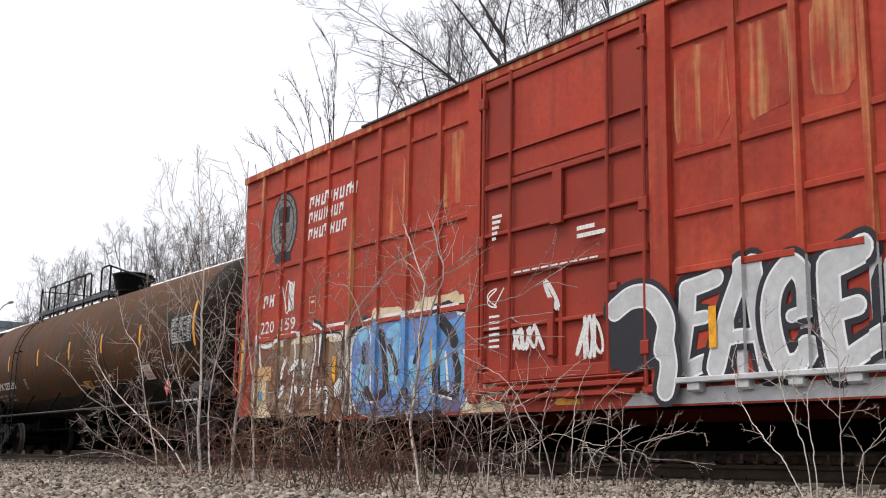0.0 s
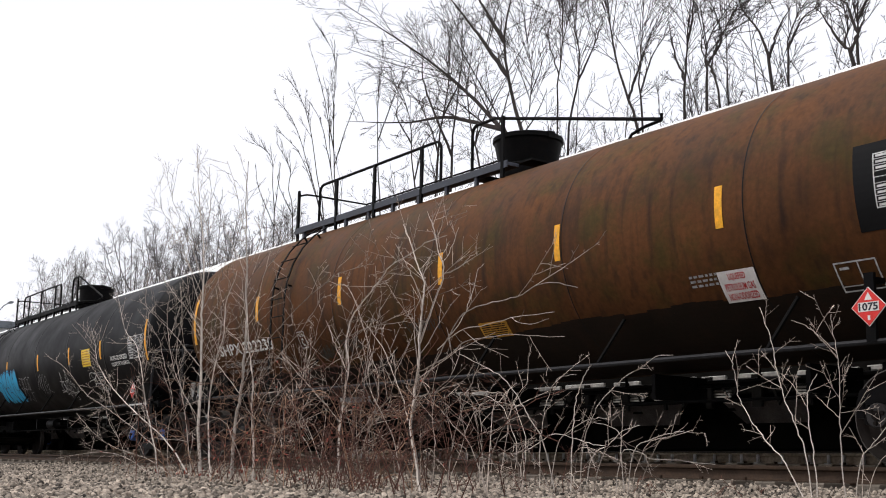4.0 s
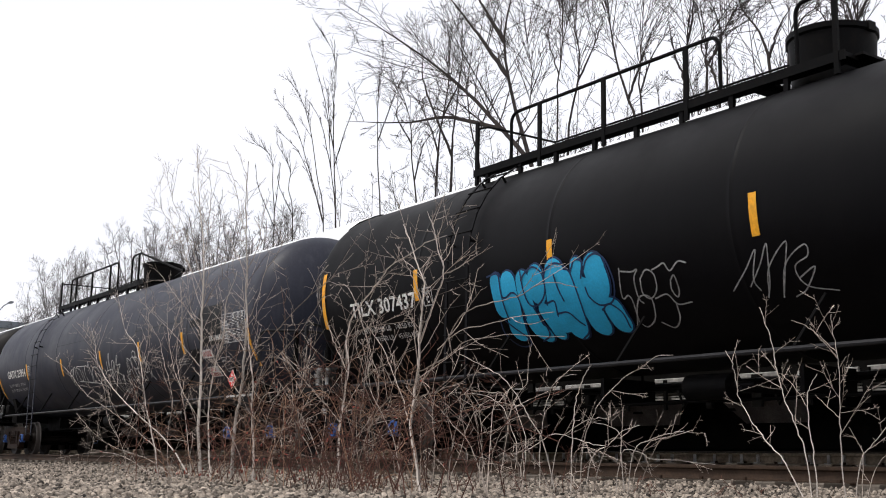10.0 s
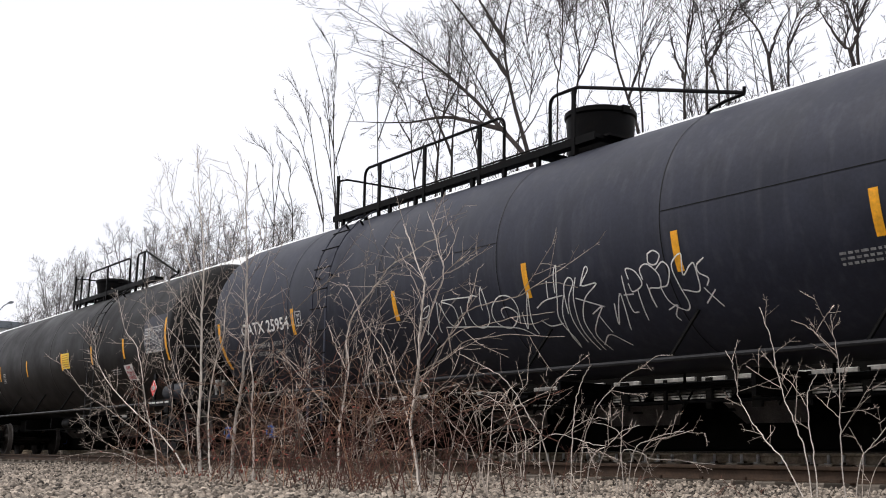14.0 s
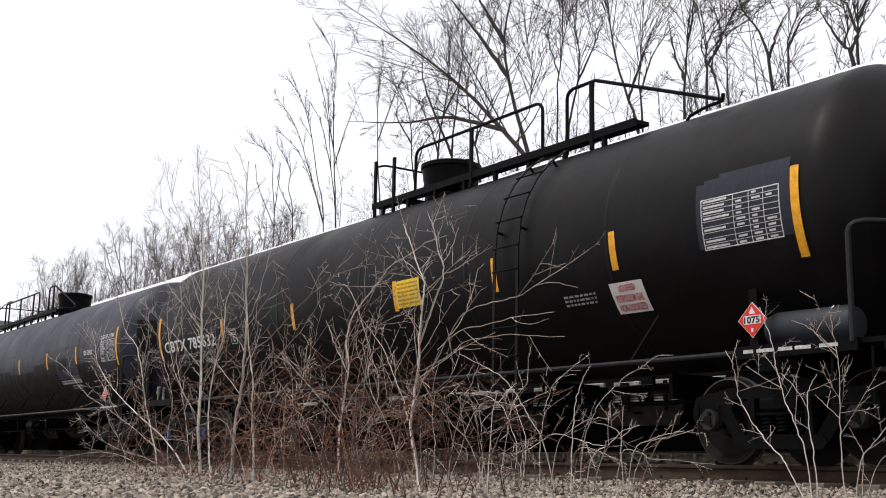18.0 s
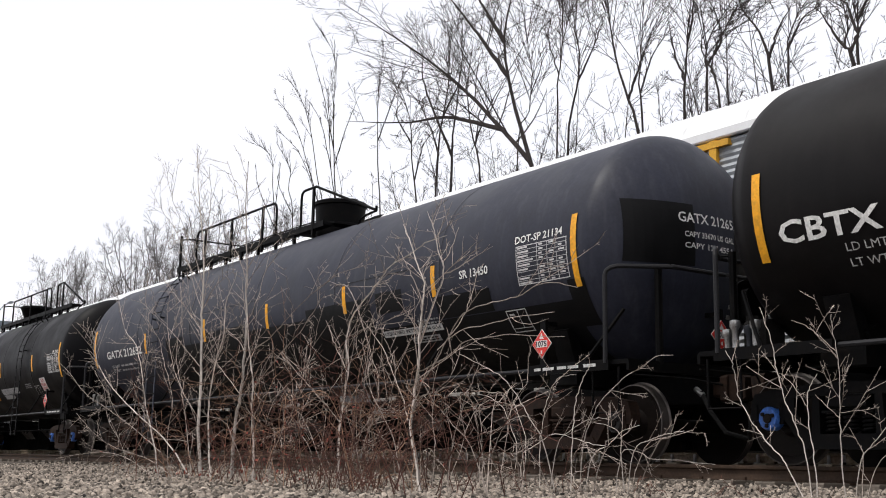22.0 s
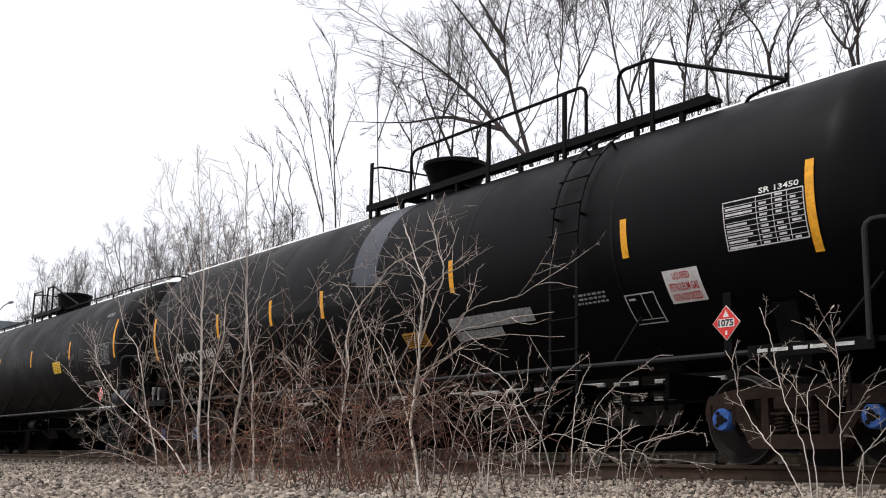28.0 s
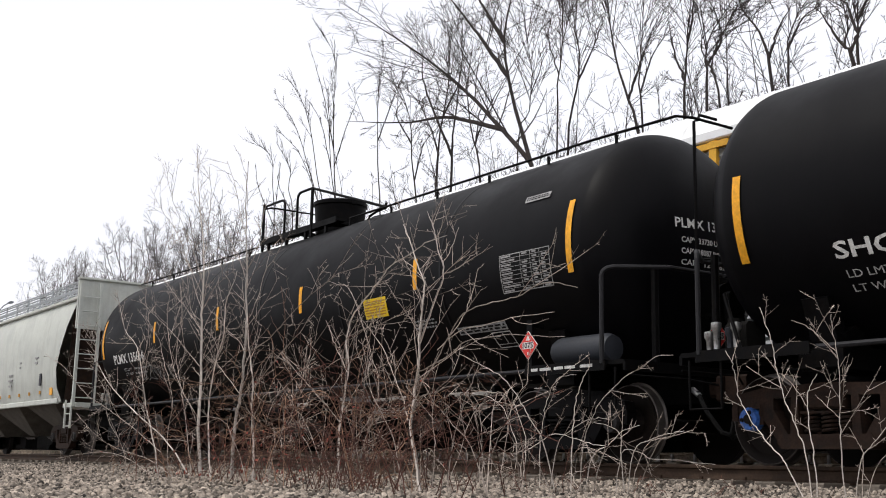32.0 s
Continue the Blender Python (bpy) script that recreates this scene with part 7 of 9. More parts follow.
# ---- standing auto racks on the far track ----
def make_auto_rack(xc, length):
    car = thing("auto_rack_car", "grey corrugated auto rack car, white roof, standing on far track", "auto rack", pose(xc, TRACK2_Y, TRACK2_Z), group="standing auto rack cars")
    h = length / 2
    zt, zb = 4.66, 1.36
    for s in (-1, 1):
        # corrugated sheets between the posts
        n = int(length / 2.5)
        w = length / n
        ribs = 34
        b = Build()
        vs = []
        for k in range(ribs * 2 + 1):
            z = zb + (zt - zb) * k / (ribs * 2)
            y = s * (1.53 + (0.022 if k % 2 else 0.0))
            vs += [(-w / 2 + 0.06, y, z), (w / 2 - 0.06, y, z)]
        b.add(vs, [(2 * k, 2 * k + 1, 2 * k + 3, 2 * k + 2) for k in range(ribs * 2)])
        me = b.mesh("side_screen")
        for i in range(n):
            part("side_screen", me, GALV, car, at=pose(-h + w * (i + 0.5), 0, 0))
            part("post", Build().box((-h + w * i, s * 1.56, (zt + 2.2) / 2), (0.14, 0.1, zt - 2.2)).box((-h + w * i, s * 1.57, zt - 0.07), (0.62, 0.1, 0.1)), RACK_YELLOW, car, "yellow steel post")
        part("eave", Build().box((0, s * 1.56, zt + 0.1), (length, 0.1, 0.16), cut=0.02), ROOF_WHITE, car)
        x, k = -h + 0.3, 0
        while x < h - 1.2:
            w = 0.45 + 0.5 * ((k * 7) % 5) / 4
            part("side_sill", Build().box((x + w / 2, s * 1.5, 1.07 + 0.01 * (k % 2)), (w, 0.05, 0.07), cut=0.01), RACK_PALE, car)
            if k % 4 != 3:
                for z in (0.80, 0.84, 0.88):
                    part("side_channel", Build().box((x + w / 2, s * 1.46, z), (w + 0.12, 0.05, 0.026)), RACK_PALE, car)
            x += w + 0.14 + 0.1 * (k % 3)
            k += 1
        part("air_line", Build().tube([(-h + 1, s * 1.53, 0.965), (h - 1, s * 1.53, 0.965)], 0.02, 6), RACK_DARK, car)
        for i in range(30):
            x = -h + 0.9 + i * (length - 1.8) / 29
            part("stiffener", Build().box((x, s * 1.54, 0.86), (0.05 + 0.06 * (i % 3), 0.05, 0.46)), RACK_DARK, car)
            part("tie_chain", Build().tube([(x + 0.2, s * 1.52, 1.0), (x + 0.36, s * 1.52, 0.72 - 0.06 * (i % 2)), (x + 0.6, s * 1.52, 0.98)], 0.022, 5), RACK_DARK, car)
        for k in range(9):
            x0, w = -h + 1.2 + 2.9 * k, 1.5 + 0.3 * (k % 3)
            part("slope_panel", Build().add([(x0 + u * w, s * (1.4 - 0.25 * v + t), 0.72 - 0.3 * v) for t in (0, 0.02) for u, v in ((0, 0), (1, 0), (0.85, 1), (0.15, 1))], [(0, 1, 2, 3), (7, 6, 5, 4), (0, 4, 5, 1), (1, 5, 6, 2), (2, 6, 7, 3), (3, 7, 4, 0)]), RACK_SILL, car)
        # Made taller to shut the bright gap behind the sill pieces.
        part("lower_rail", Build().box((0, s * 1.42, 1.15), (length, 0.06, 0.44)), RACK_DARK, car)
    roof = Build()
    n = 8
    prof = [(-1.6, zt + 0.16), (-1.45, zt + 0.41), (-1.2, zt + 0.61), (-0.75, zt + 0.83), (-0.3, zt + 0.97), (0.3, zt + 0.97), (0.75, zt + 0.83), (1.2, zt + 0.61), (1.45, zt + 0.41), (1.6, zt + 0.16)]
    roof.add([(x, y, z) for x in (-h, h) for y, z in prof], [(i, i + 1, i + 11, i + 10) for i in range(9)])
    for k in range(int(length / 1.25)):
        x = -h + 0.6 + 1.25 * k
        for (ya, za), (yb, zb2) in zip(prof, prof[1:]):
            roof.add([(x - 0.03, ya, za + 0.004), (x + 0.03, ya, za + 0.004), (x + 0.03, yb, zb2 + 0.004), (x - 0.03, yb, zb2 + 0.004), (x, (ya + yb) / 2 * 1.01, (za + zb2) / 2 + 0.03)], [(0, 1, 4), (1, 2, 4), (2, 3, 4), (3, 0, 4)])
    part("roof", roof, ROOF_WHITE, car)
    part("end_door", Build().box((-h + 0.03, 0, 2.9), (0.06, 3.0, 3.7)).box((h - 0.03, 0, 2.9), (0.06, 3.0, 3.7)), GALV, car)
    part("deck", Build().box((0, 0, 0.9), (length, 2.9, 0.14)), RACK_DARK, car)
    # Sill deepened almost to the rail, a black mass standing in for shade.
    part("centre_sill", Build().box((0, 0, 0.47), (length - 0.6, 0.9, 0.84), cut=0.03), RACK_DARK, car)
    part("coupler", Build().box((-h - 0.3, 0, 0.65), (0.7, 0.3, 0.3), cut=0.03), RACK_DARK, car)
    for k in range(9):
        x = -h * 0.55 + k * h * 1.1 / 8
        part("cross_tie", Build().box((x, 0, 0.72), (0.2, 2.7, 0.24)), RACK_DARK, car)
    for x in (-h * 0.72, h * 0.72):
        me = shared("far_truck", lambda: Build().prism([(-1.1, 0.5), (-0.9, 0.75), (0.9, 0.75), (1.1, 0.5), (0.5, 0.2), (-0.5, 0.2)], -1.05, -0.95).prism([(-1.1, 0.5), (-0.9, 0.75), (0.9, 0.75), (1.1, 0.5), (0.5, 0.2), (-0.5, 0.2)], 0.95, 1.05).lathe([(-0.79, 0.36), (-0.66, 0.36), (0.66, 0.36), (0.79, 0.36)], "y", (-0.85, 0, 0.36), 24).lathe([(-0.79, 0.36), (-0.66, 0.36), (0.66, 0.36), (0.79, 0.36)], "y", (0.85, 0, 0.36), 24))
        part("truck", me, RACK_DARK, car, at=pose(x, 0, 0))
    return car


RACK_L, RACK_GAP = 27.5, 1.1
rack = make_auto_rack(-8.8 + 27.5 / 2 - 12.5, RACK_L)
for k in range(1, 5):
    copy_thing(rack, pose(-8.8 + 27.5 / 2 - 12.5 - k * (RACK_L + RACK_GAP), TRACK2_Y, TRACK2_Z))
copy_thing(rack, pose(-8.8 + 27.5 / 2 - 12.5 + RACK_L + RACK_GAP, TRACK2_Y, TRACK2_Z))


# ---- trees and shrubs ----
def sprout(rnd, pts, k, kids, spread, f0=0.2, f1=0.97):
    """A place, a share of the way and a direction for the k-th side shoot of a branch."""
    n = len(pts) - 1
    f = f0 + (f1 - f0) * (k + rnd.random()) / kids
    i = min(int(f * n), n - 1)
    q = pts[i].lerp(pts[i + 1], f * n - i)
    d = (pts[i + 1] - pts[i]).normalized()
    ax = d.orthogonal().normalized()
    ax.rotate(Matrix.Rotation(rnd.uniform(0, 6.283), 3, d))
    d.rotate(Matrix.Rotation(radians(rnd.uniform(*spread)), 3, ax))
    return q, f, d


def shoot(b, rnd, p, d, length, r, depth, up=0.1, wander=0.07, kids=4, spread=(22, 48), ratio=(0.3, 0.6), thin=0.005, fine=None, knots=0.0):
    """A bare branch that bends upwards, with its side shoots; the finest go into fine."""
    n = (5 if depth else 4) if thin < 0.005 else (4 if depth else 2)
    pts = [Vector(p)]
    d = Vector(d).normalized()
    for i in range(n):
        d = (d + Vector((rnd.gauss(0, wander), rnd.gauss(0, wander), rnd.gauss(0, wander) + up))).normalized()
        pts.append(pts[-1] + d * (length / n))
    target = fine if (fine is not None and depth <= 1) else b
    target.tube(pts, r, 5 if r > 0.02 else 3, r2=max(r * 0.4, thin * 0.75), cap=False)
    if knots:
        for k in range(int(length / knots)):
            q, f, nd = sprout(rnd, pts, k, max(int(length / knots), 1), (40, 85))
            target.tube([q, q + nd * rnd.uniform(0.012, 0.03)], thin * 1.1, 3, r2=thin * 0.8, cap=False)
    if depth <= 0:
        return
    many = kids + rnd.randrange(2)
    for k in range(many):
        q, f, nd = sprout(rnd, pts, k, many, spread)
        shoot(b, rnd, q, nd, length * rnd.uniform(*ratio) * (1.2 - 0.6 * f), max(r * (1 - 0.55 * f) * 0.55, thin), depth - 1, up, wander * 1.15, kids, spread, ratio, thin, fine, knots)


def make_tree(y, limbs, seed, girth=0.06, depth=2, kids=4, label="tall bare deciduous tree with dark bark behind the tracks", gap=0.55, reach=0.26, upright=False, crown_from=8.0):
    """limbs: lines of (x, z); the first starts at the ground."""
    rnd = random.Random(seed)
    x0 = limbs[0][0][0]
    z0 = ground_height(x0, y) - 0.1
    t = thing("tree", label, "tree", pose(x0, y, z0), group="bare trees behind the tracks")
    crown = Build()
    for k, line in enumerate(limbs):
        way = [Vector((x - x0, rnd.gauss(0, 0.4) * (0 < i == len(line) - 1), z - z0)) for i, (x, z) in enumerate(line)]
        if k == 0:
            way[0] = Vector((0, 0, 0))
        if k:
            way[0] = min((p for p in trunk_line), key=lambda p: (p - way[0]).length)
        pts = flow(way, 14)
        if k == 0:
            trunk_line = []
        trunk_line += flow(way, 80)
        pts = [q + Vector((rnd.gauss(0, 0.018), 0, 0)) * (0 < i < 14) for i, q in enumerate(pts)]
        ln = sum((b - a).length for a, b in zip(pts, pts[1:]))
        r = girth * (1.0 if k == 0 else 0.75)
        limb = Build()
        limb.tube(pts, r, 7, r2=0.006, cap=False)
        f0 = max(0.15, min(0.6, (crown_from - pts[0].z) / max(ln, 1.0))) if k == 0 else 0.08
        many = int(ln * (1 - f0) / gap)
        for j in range(many):
            q, f, d = sprout(rnd, pts, j, many, (8, 22) if upright else (16, 46) if crown_from < 8 else (24, 66), f0)
            shoot(limb, rnd, q, d, min(ln * reach, 3.6) * rnd.uniform(0.5, 1.2) * (1.15 - 0.6 * f), max(r * (1 - f) * 0.4, 0.011), depth, 0.03, 0.035, kids, (12, 30) if upright else (18, 42), (0.28, 0.55), 0.0058, crown, 0.0)
        part("trunk" if k == 0 else "limb", limb, BARK, t, smooth=True)
    tagged(part("crown", crown, BARK, t, "crown of thin bare twigs"), kind="stuff")
    return t


def make_thicket(name, x0, x1, y0, y1, count, top, seed, label, kids=4):
    """Many slim bare stems in one far mass; top gives their height at x."""
    rnd = random.Random(seed)
    b = Build()
    for _ in range(count):
        x, y = rnd.uniform(x0, x1), rnd.uniform(y0, y1)
        g = ground_height(x, y) - 0.1
        h = max(top(x * 24.0 / y) * (y / 24.0) - g, 2.0) * rnd.uniform(0.6, 1.0)
        way = [(x, y, g), (x + rnd.gauss(0, 0.03) * h, y, g + h * 0.5), (x + rnd.gauss(0, 0.07) * h, y + rnd.gauss(0, 0.04) * h, g + h)]
        pts = flow(way, 8)
        b.tube(pts, 0.0055 * h * rnd.uniform(0.6, 1.0), 5, r2=0.007, cap=False)
        many = int(h * 1.2)
        for j in range(many):
            q, f, d = sprout(rnd, pts, j, many, (22, 55), 0.3)
            shoot(b, rnd, q, d, h * 0.26 * rnd.uniform(0.5, 1.2) * (1.2 - 0.7 * f), 0.011, 2, 0.03, 0.045, kids, (22, 52), (0.3, 0.6), 0.006)
    single(name, b, BARK, label, "thicket", kind="stuff")


make_tree(20.0, [[(-21.5, 0), (-24.0, 7.8), (-25.5, 12.1), (-24.7, 15.0)], [(-24.3, 8.4), (-27.3, 11.3), (-30.8, 13.9), (-35.2, 17.0)], [(-25.6, 9.7), (-28.4, 10.8), (-30.8, 11.2), (-33.4, 11.7)], [(-25.4, 11.3), (-27.1, 13.4), (-29.2, 15.6)], [(-25.5, 12.5), (-27.4, 15.3)]], 300, 0.10, gap=0.4)
make_tree(20.3, [[(-28.7, 0), (-28.6, 8.8), (-28.4, 10.8), (-27.8, 14.2)], [(-28.5, 9.6), (-30.2, 12.4), (-30.9, 14.0)]], 301, 0.06, gap=0.4)
make_tree(19.8, [[(-35.7, 0), (-35.9, 8.5), (-36.5, 10.3), (-37.1, 12.2), (-37.9, 13.6), (-38.7, 14.8)], [(-36.1, 8.5), (-37.2, 10.9), (-38.5, 12.9), (-39.8, 14.1), (-41.2, 15.1)], [(-35.8, 8.5), (-36.8, 10.1), (-38.2, 11.8), (-38.8, 12.8)]], 700, 0.025, depth=1, gap=0.5, reach=0.1, upright=True)
make_tree(20.2, [[(-35.5, 0), (-35.7, 8.4), (-36.2, 10.7), (-36.5, 12.5), (-36.7, 14.1)], [(-36.2, 10.7), (-37.1, 12.7), (-37.8, 13.8)]], 701, 0.025, depth=1, gap=0.5, reach=0.1, upright=True)
make_tree(19.7, [[(-34.6, 0), (-34.8, 8.3), (-35.1, 10.5), (-35.3, 12.7), (-35.3, 14.6), (-35.5, 15.9)], [(-35.2, 11.2), (-35.7, 12.5), (-36.4, 14.1), (-37.4, 16.0)], [(-35.2, 10.5), (-34.3, 11.8), (-33.8, 12.9)]], 702, 0.03, depth=1, gap=0.5, reach=0.1, upright=True)
make_tree(20.4, [[(-32.7, 0), (-32.9, 8.0), (-33.2, 10.1), (-33.3, 12.1), (-33.3, 13.2), (-33.2, 14.6)], [(-33.2, 11.1), (-32.5, 12.2), (-31.9, 13.0), (-31.7, 14.0)]], 703, 0.03, depth=1, gap=0.5, reach=0.1, upright=True)
make_tree(20.1, [[(-40.3, 0), (-40.5, 8.8), (-40.8, 10.9), (-41.1, 12.2), (-41.7, 13.0)], [(-40.7, 9.7), (-40.3, 11.0), (-39.8, 11.7)], [(-40.6, 9.2), (-42.1, 11.1), (-42.4, 12.2)]], 704, 0.025, depth=1, gap=0.5, reach=0.1, upright=True)
make_tree(19.7, [[(-37.9, 0), (-38.1, 8.6), (-38.6, 10.3), (-38.6, 11.2), (-39.2, 12.3)], [(-38.3, 9.1), (-39.5, 10.7), (-39.9, 11.7)]], 705, 0.025, depth=1, gap=0.5, reach=0.1, upright=True)
make_tree(20.3, [[(-30.3, 0), (-30.5, 8.0), (-30.9, 10.0), (-31.1, 11.6), (-31.6, 13.4)], [(-30.7, 9.2), (-30.1, 10.4), (-29.8, 11.5)], [(-31.0, 10.6), (-31.9, 11.8), (-32.4, 12.6)]], 706, 0.036, gap=0.3, reach=0.2, kids=3, crown_from=6.4)
make_tree(19.9, [[(-28.6, 0), (-28.8, 8.2), (-28.7, 10.1), (-28.3, 11.5), (-28.2, 12.8), (-28.1, 14.1)], [(-28.6, 9.7), (-29.2, 10.6), (-29.9, 11.6), (-30.9, 12.7)], [(-28.5, 10.8), (-27.6, 11.9), (-27.2, 12.7)]], 707, 0.042, gap=0.3, reach=0.2, kids=3, crown_from=6.4)
make_tree(20.2, [[(-26.7, 0), (-26.9, 8.4), (-27.4, 10.1), (-27.7, 11.7), (-27.9, 13.3)], [(-27.2, 9.7), (-26.4, 10.8), (-26.1, 11.8)]], 708, 0.036, gap=0.3, reach=0.2, kids=3, crown_from=6.4)
make_tree(19.8, [[(-22.2, 0), (-22.4, 8.5), (-22.0, 10.3), (-22.1, 11.6), (-22.5, 13.1)], [(-22.0, 10.2), (-21.4, 11.0), (-20.9, 11.8)]], 709, 0.04, gap=0.24, reach=0.26, kids=3, crown_from=6.0)
make_tree(20.4, [[(-20.1, 0), (-20.3, 8.1), (-20.8, 9.7), (-21.2, 11.0), (-21.4, 12.1), (-21.5, 13.1)], [(-20.8, 9.4), (-20.3, 10.3), (-20.2, 11.5)]], 710, 0.05, gap=0.24, reach=0.26, kids=3, crown_from=6.0)
make_tree(19.7, [[(-19.3, 0), (-19.5, 8.2), (-19.6, 9.5), (-19.5, 10.5), (-19.5, 12.2)], [(-19.6, 9.2), (-19.1, 10.1), (-19.0, 11.0)]], 711, 0.035, gap=0.24, reach=0.26, kids=3, crown_from=6.0)
make_tree(20.1, [[(-18.3, 0), (-18.5, 8.1), (-18.4, 9.6), (-18.3, 10.5), (-18.4, 11.9)], [(-18.3, 10.3), (-18.1, 11.1), (-17.9, 11.8)], [(-18.4, 9.3), (-18.8, 10.2), (-18.9, 11.0)]], 712, 0.045, gap=0.24, reach=0.26, kids=3, crown_from=6.0)
make_tree(20.3, [[(-17.7, 0), (-17.9, 8.1), (-17.9, 9.5), (-17.8, 10.3), (-17.6, 11.6)], [(-17.8, 9.6), (-17.4, 10.2), (-17.2, 11.0)]], 713, 0.05, gap=0.24, reach=0.26, kids=3, crown_from=6.0)
make_tree(19.8, [[(-16.9, 0), (-17.1, 8.2), (-17.3, 9.3), (-16.9, 10.1), (-16.5, 10.9)], [(-17.3, 9.0), (-17.6, 9.8), (-17.5, 10.4)]], 714, 0.035, gap=0.24, reach=0.26, kids=3, crown_from=6.0)
make_tree(20.2, [[(-15.7, 0), (-15.9, 8.2), (-16.0, 9.4), (-16.3, 10.0), (-16.7, 10.7), (-16.9, 11.5)], [(-16.0, 9.2), (-15.7, 9.8), (-15.6, 10.5)]], 715, 0.05, gap=0.24, reach=0.26, kids=3, crown_from=6.0)
make_tree(19.9, [[(-15.0, 0), (-15.2, 8.1), (-15.1, 9.5), (-15.1, 10.7)], [(-15.1, 9.1), (-14.8, 9.7), (-14.6, 10.1)]], 716, 0.04, gap=0.24, reach=0.26, kids=3, crown_from=6.0)
make_tree(20.4, [[(-13.7, 0), (-13.9, 8.1), (-14.1, 9.0), (-14.0, 9.5), (-14.2, 10.5)], [(-14.1, 8.9), (-14.5, 9.6), (-14.9, 10.3)], [(-14.0, 8.8), (-13.7, 9.3), (-13.6, 9.8)]], 717, 0.05, gap=0.24, reach=0.26, kids=3, crown_from=6.0)
make_tree(19.7, [[(-13.1, 0), (-13.3, 8.1), (-13.3, 9.0), (-13.3, 10.2)], [(-13.3, 9.1), (-13.0, 9.6), (-12.7, 10.0)], [(-13.3, 8.9), (-13.5, 9.5), (-13.7, 10.1)]], 718, 0.05, gap=0.24, reach=0.26, kids=3, crown_from=6.0)
make_tree(20.1, [[(-23.0, 0), (-23.2, 9.3), (-23.1, 11.0), (-22.8, 12.2), (-22.5, 13.3)], [(-23.1, 10.8), (-23.6, 12.0), (-23.7, 12.9)]], 719, 0.03, gap=0.24, reach=0.26, kids=3, crown_from=6.0)
make_tree(19.8, [[(-24.4, 0), (-24.6, 8.7), (-24.1, 9.9), (-24.0, 11.2), (-24.2, 12.7)], [(-24.1, 10.4), (-23.5, 11.2), (-23.4, 12.0)]], 720, 0.025, gap=0.24, reach=0.26, kids=3, crown_from=6.0)

ROUND = ((-89.0, 26, 15.3, 3.2), (-80.5, 26, 14.4, 3.0), (-72.5, 26, 15.6, 3.2), (-66.0, 26, 14.6, 3.2), (-60.0, 26, 13.8, 3.0), (-55.0, 26, 13.6, 2.8), (-97.0, 27, 13.6, 2.6))


def make_round_tree(x, y, top, spread, seed):
    """A low-branched bare tree with a broad crown of fine twigs."""
    rnd = random.Random(seed)
    z0 = ground_height(x, y) - 0.1
    h = top - z0
    t = thing("tree", "broad bare tree with a rounded crown of fine grey twigs", "tree", pose(x, y, z0), group="bare trees behind the tracks")
    trunk = Build()
    stem = flow([(0, 0, 0), (0.1, 0, h * 0.28), (0, 0, h * 0.5), (0.1, 0, h * 0.8)], 10)
    trunk.tube(stem, 0.14, 7, r2=0.03, cap=False)
    part("trunk", trunk, BARK_GREY, t, smooth=True)
    crown = Build()
    for k in range(17):
        a = k * 2.4 + rnd.uniform(-0.3, 0.3)
        f = rnd.uniform(0.3, 0.95)
        base = stem[min(int(f * 9), 9)]
        out = Vector((math.cos(a) * spread, math.sin(a) * spread * 0.7, 0)) * rnd.uniform(0.6, 1.0)
        rise = (h - base.z) * rnd.uniform(0.55, 0.95) * (1.0 if f > 0.5 else 0.7)
        pts = flow([base, base + out * 0.45 + Vector((0, 0, rise * 0.3)), base + out * 0.85 + Vector((0, 0, rise * 0.75)), base + out + Vector((0, 0, rise))], 9)
        limb = Build()
        limb.tube(pts, 0.05, 5, r2=0.012, cap=False)
        part("limb", limb, BARK_GREY, t, smooth=True)
        for j in range(7):
            q, g, d = sprout(rnd, pts, j, 7, (20, 55), 0.25)
            shoot(crown, rnd, q, d, spread * 0.5 * rnd.uniform(0.6, 1.2) * (1.2 - 0.5 * g), 0.016, 2, 0.05, 0.06, 4, (20, 50), (0.35, 0.65), 0.0075)
    tagged(part("crown", crown, BARK_GREY, t, "crown of thin bare twigs"), kind="stuff")


for i, (x, y, top, spread) in enumerate(ROUND):
    make_round_tree(x, y, top, spread, 800 + i)


def thicket_top(x):
    """How high the far wood stands beside the line."""
    stops = ((-140, 10.0), (-97, 11.0), (-84, 13.2), (-71, 12.4), (-59, 12.4), (-54, 11.8), (-49, 12.2), (-44, 12.4), (-40, 12.4), (-34, 13.4), (-30, 13.4), (-8, 12.4))
    for (a, za), (b, zb) in zip(stops, stops[1:]):
        if x <= b:
            return za + (zb - za) * max(0.0, (x - a) / (b - a))
    return 11.0


make_thicket("thicket", -46, -9, 22, 30, 55, lambda x: thicket_top(x) - 0.2, 11, "thicket of slim bare grey trees behind the tracks")
make_thicket("thicket", -27, -10, 21, 25, 30, lambda x: 13.0, 13, "thicket of slim bare stems close behind the tracks", 3)
make_thicket("thicket", -112, -46, 22, 30, 75, lambda x: thicket_top(x) + 0.5, 12, "far thicket of bare grey trees beside the line", 4)

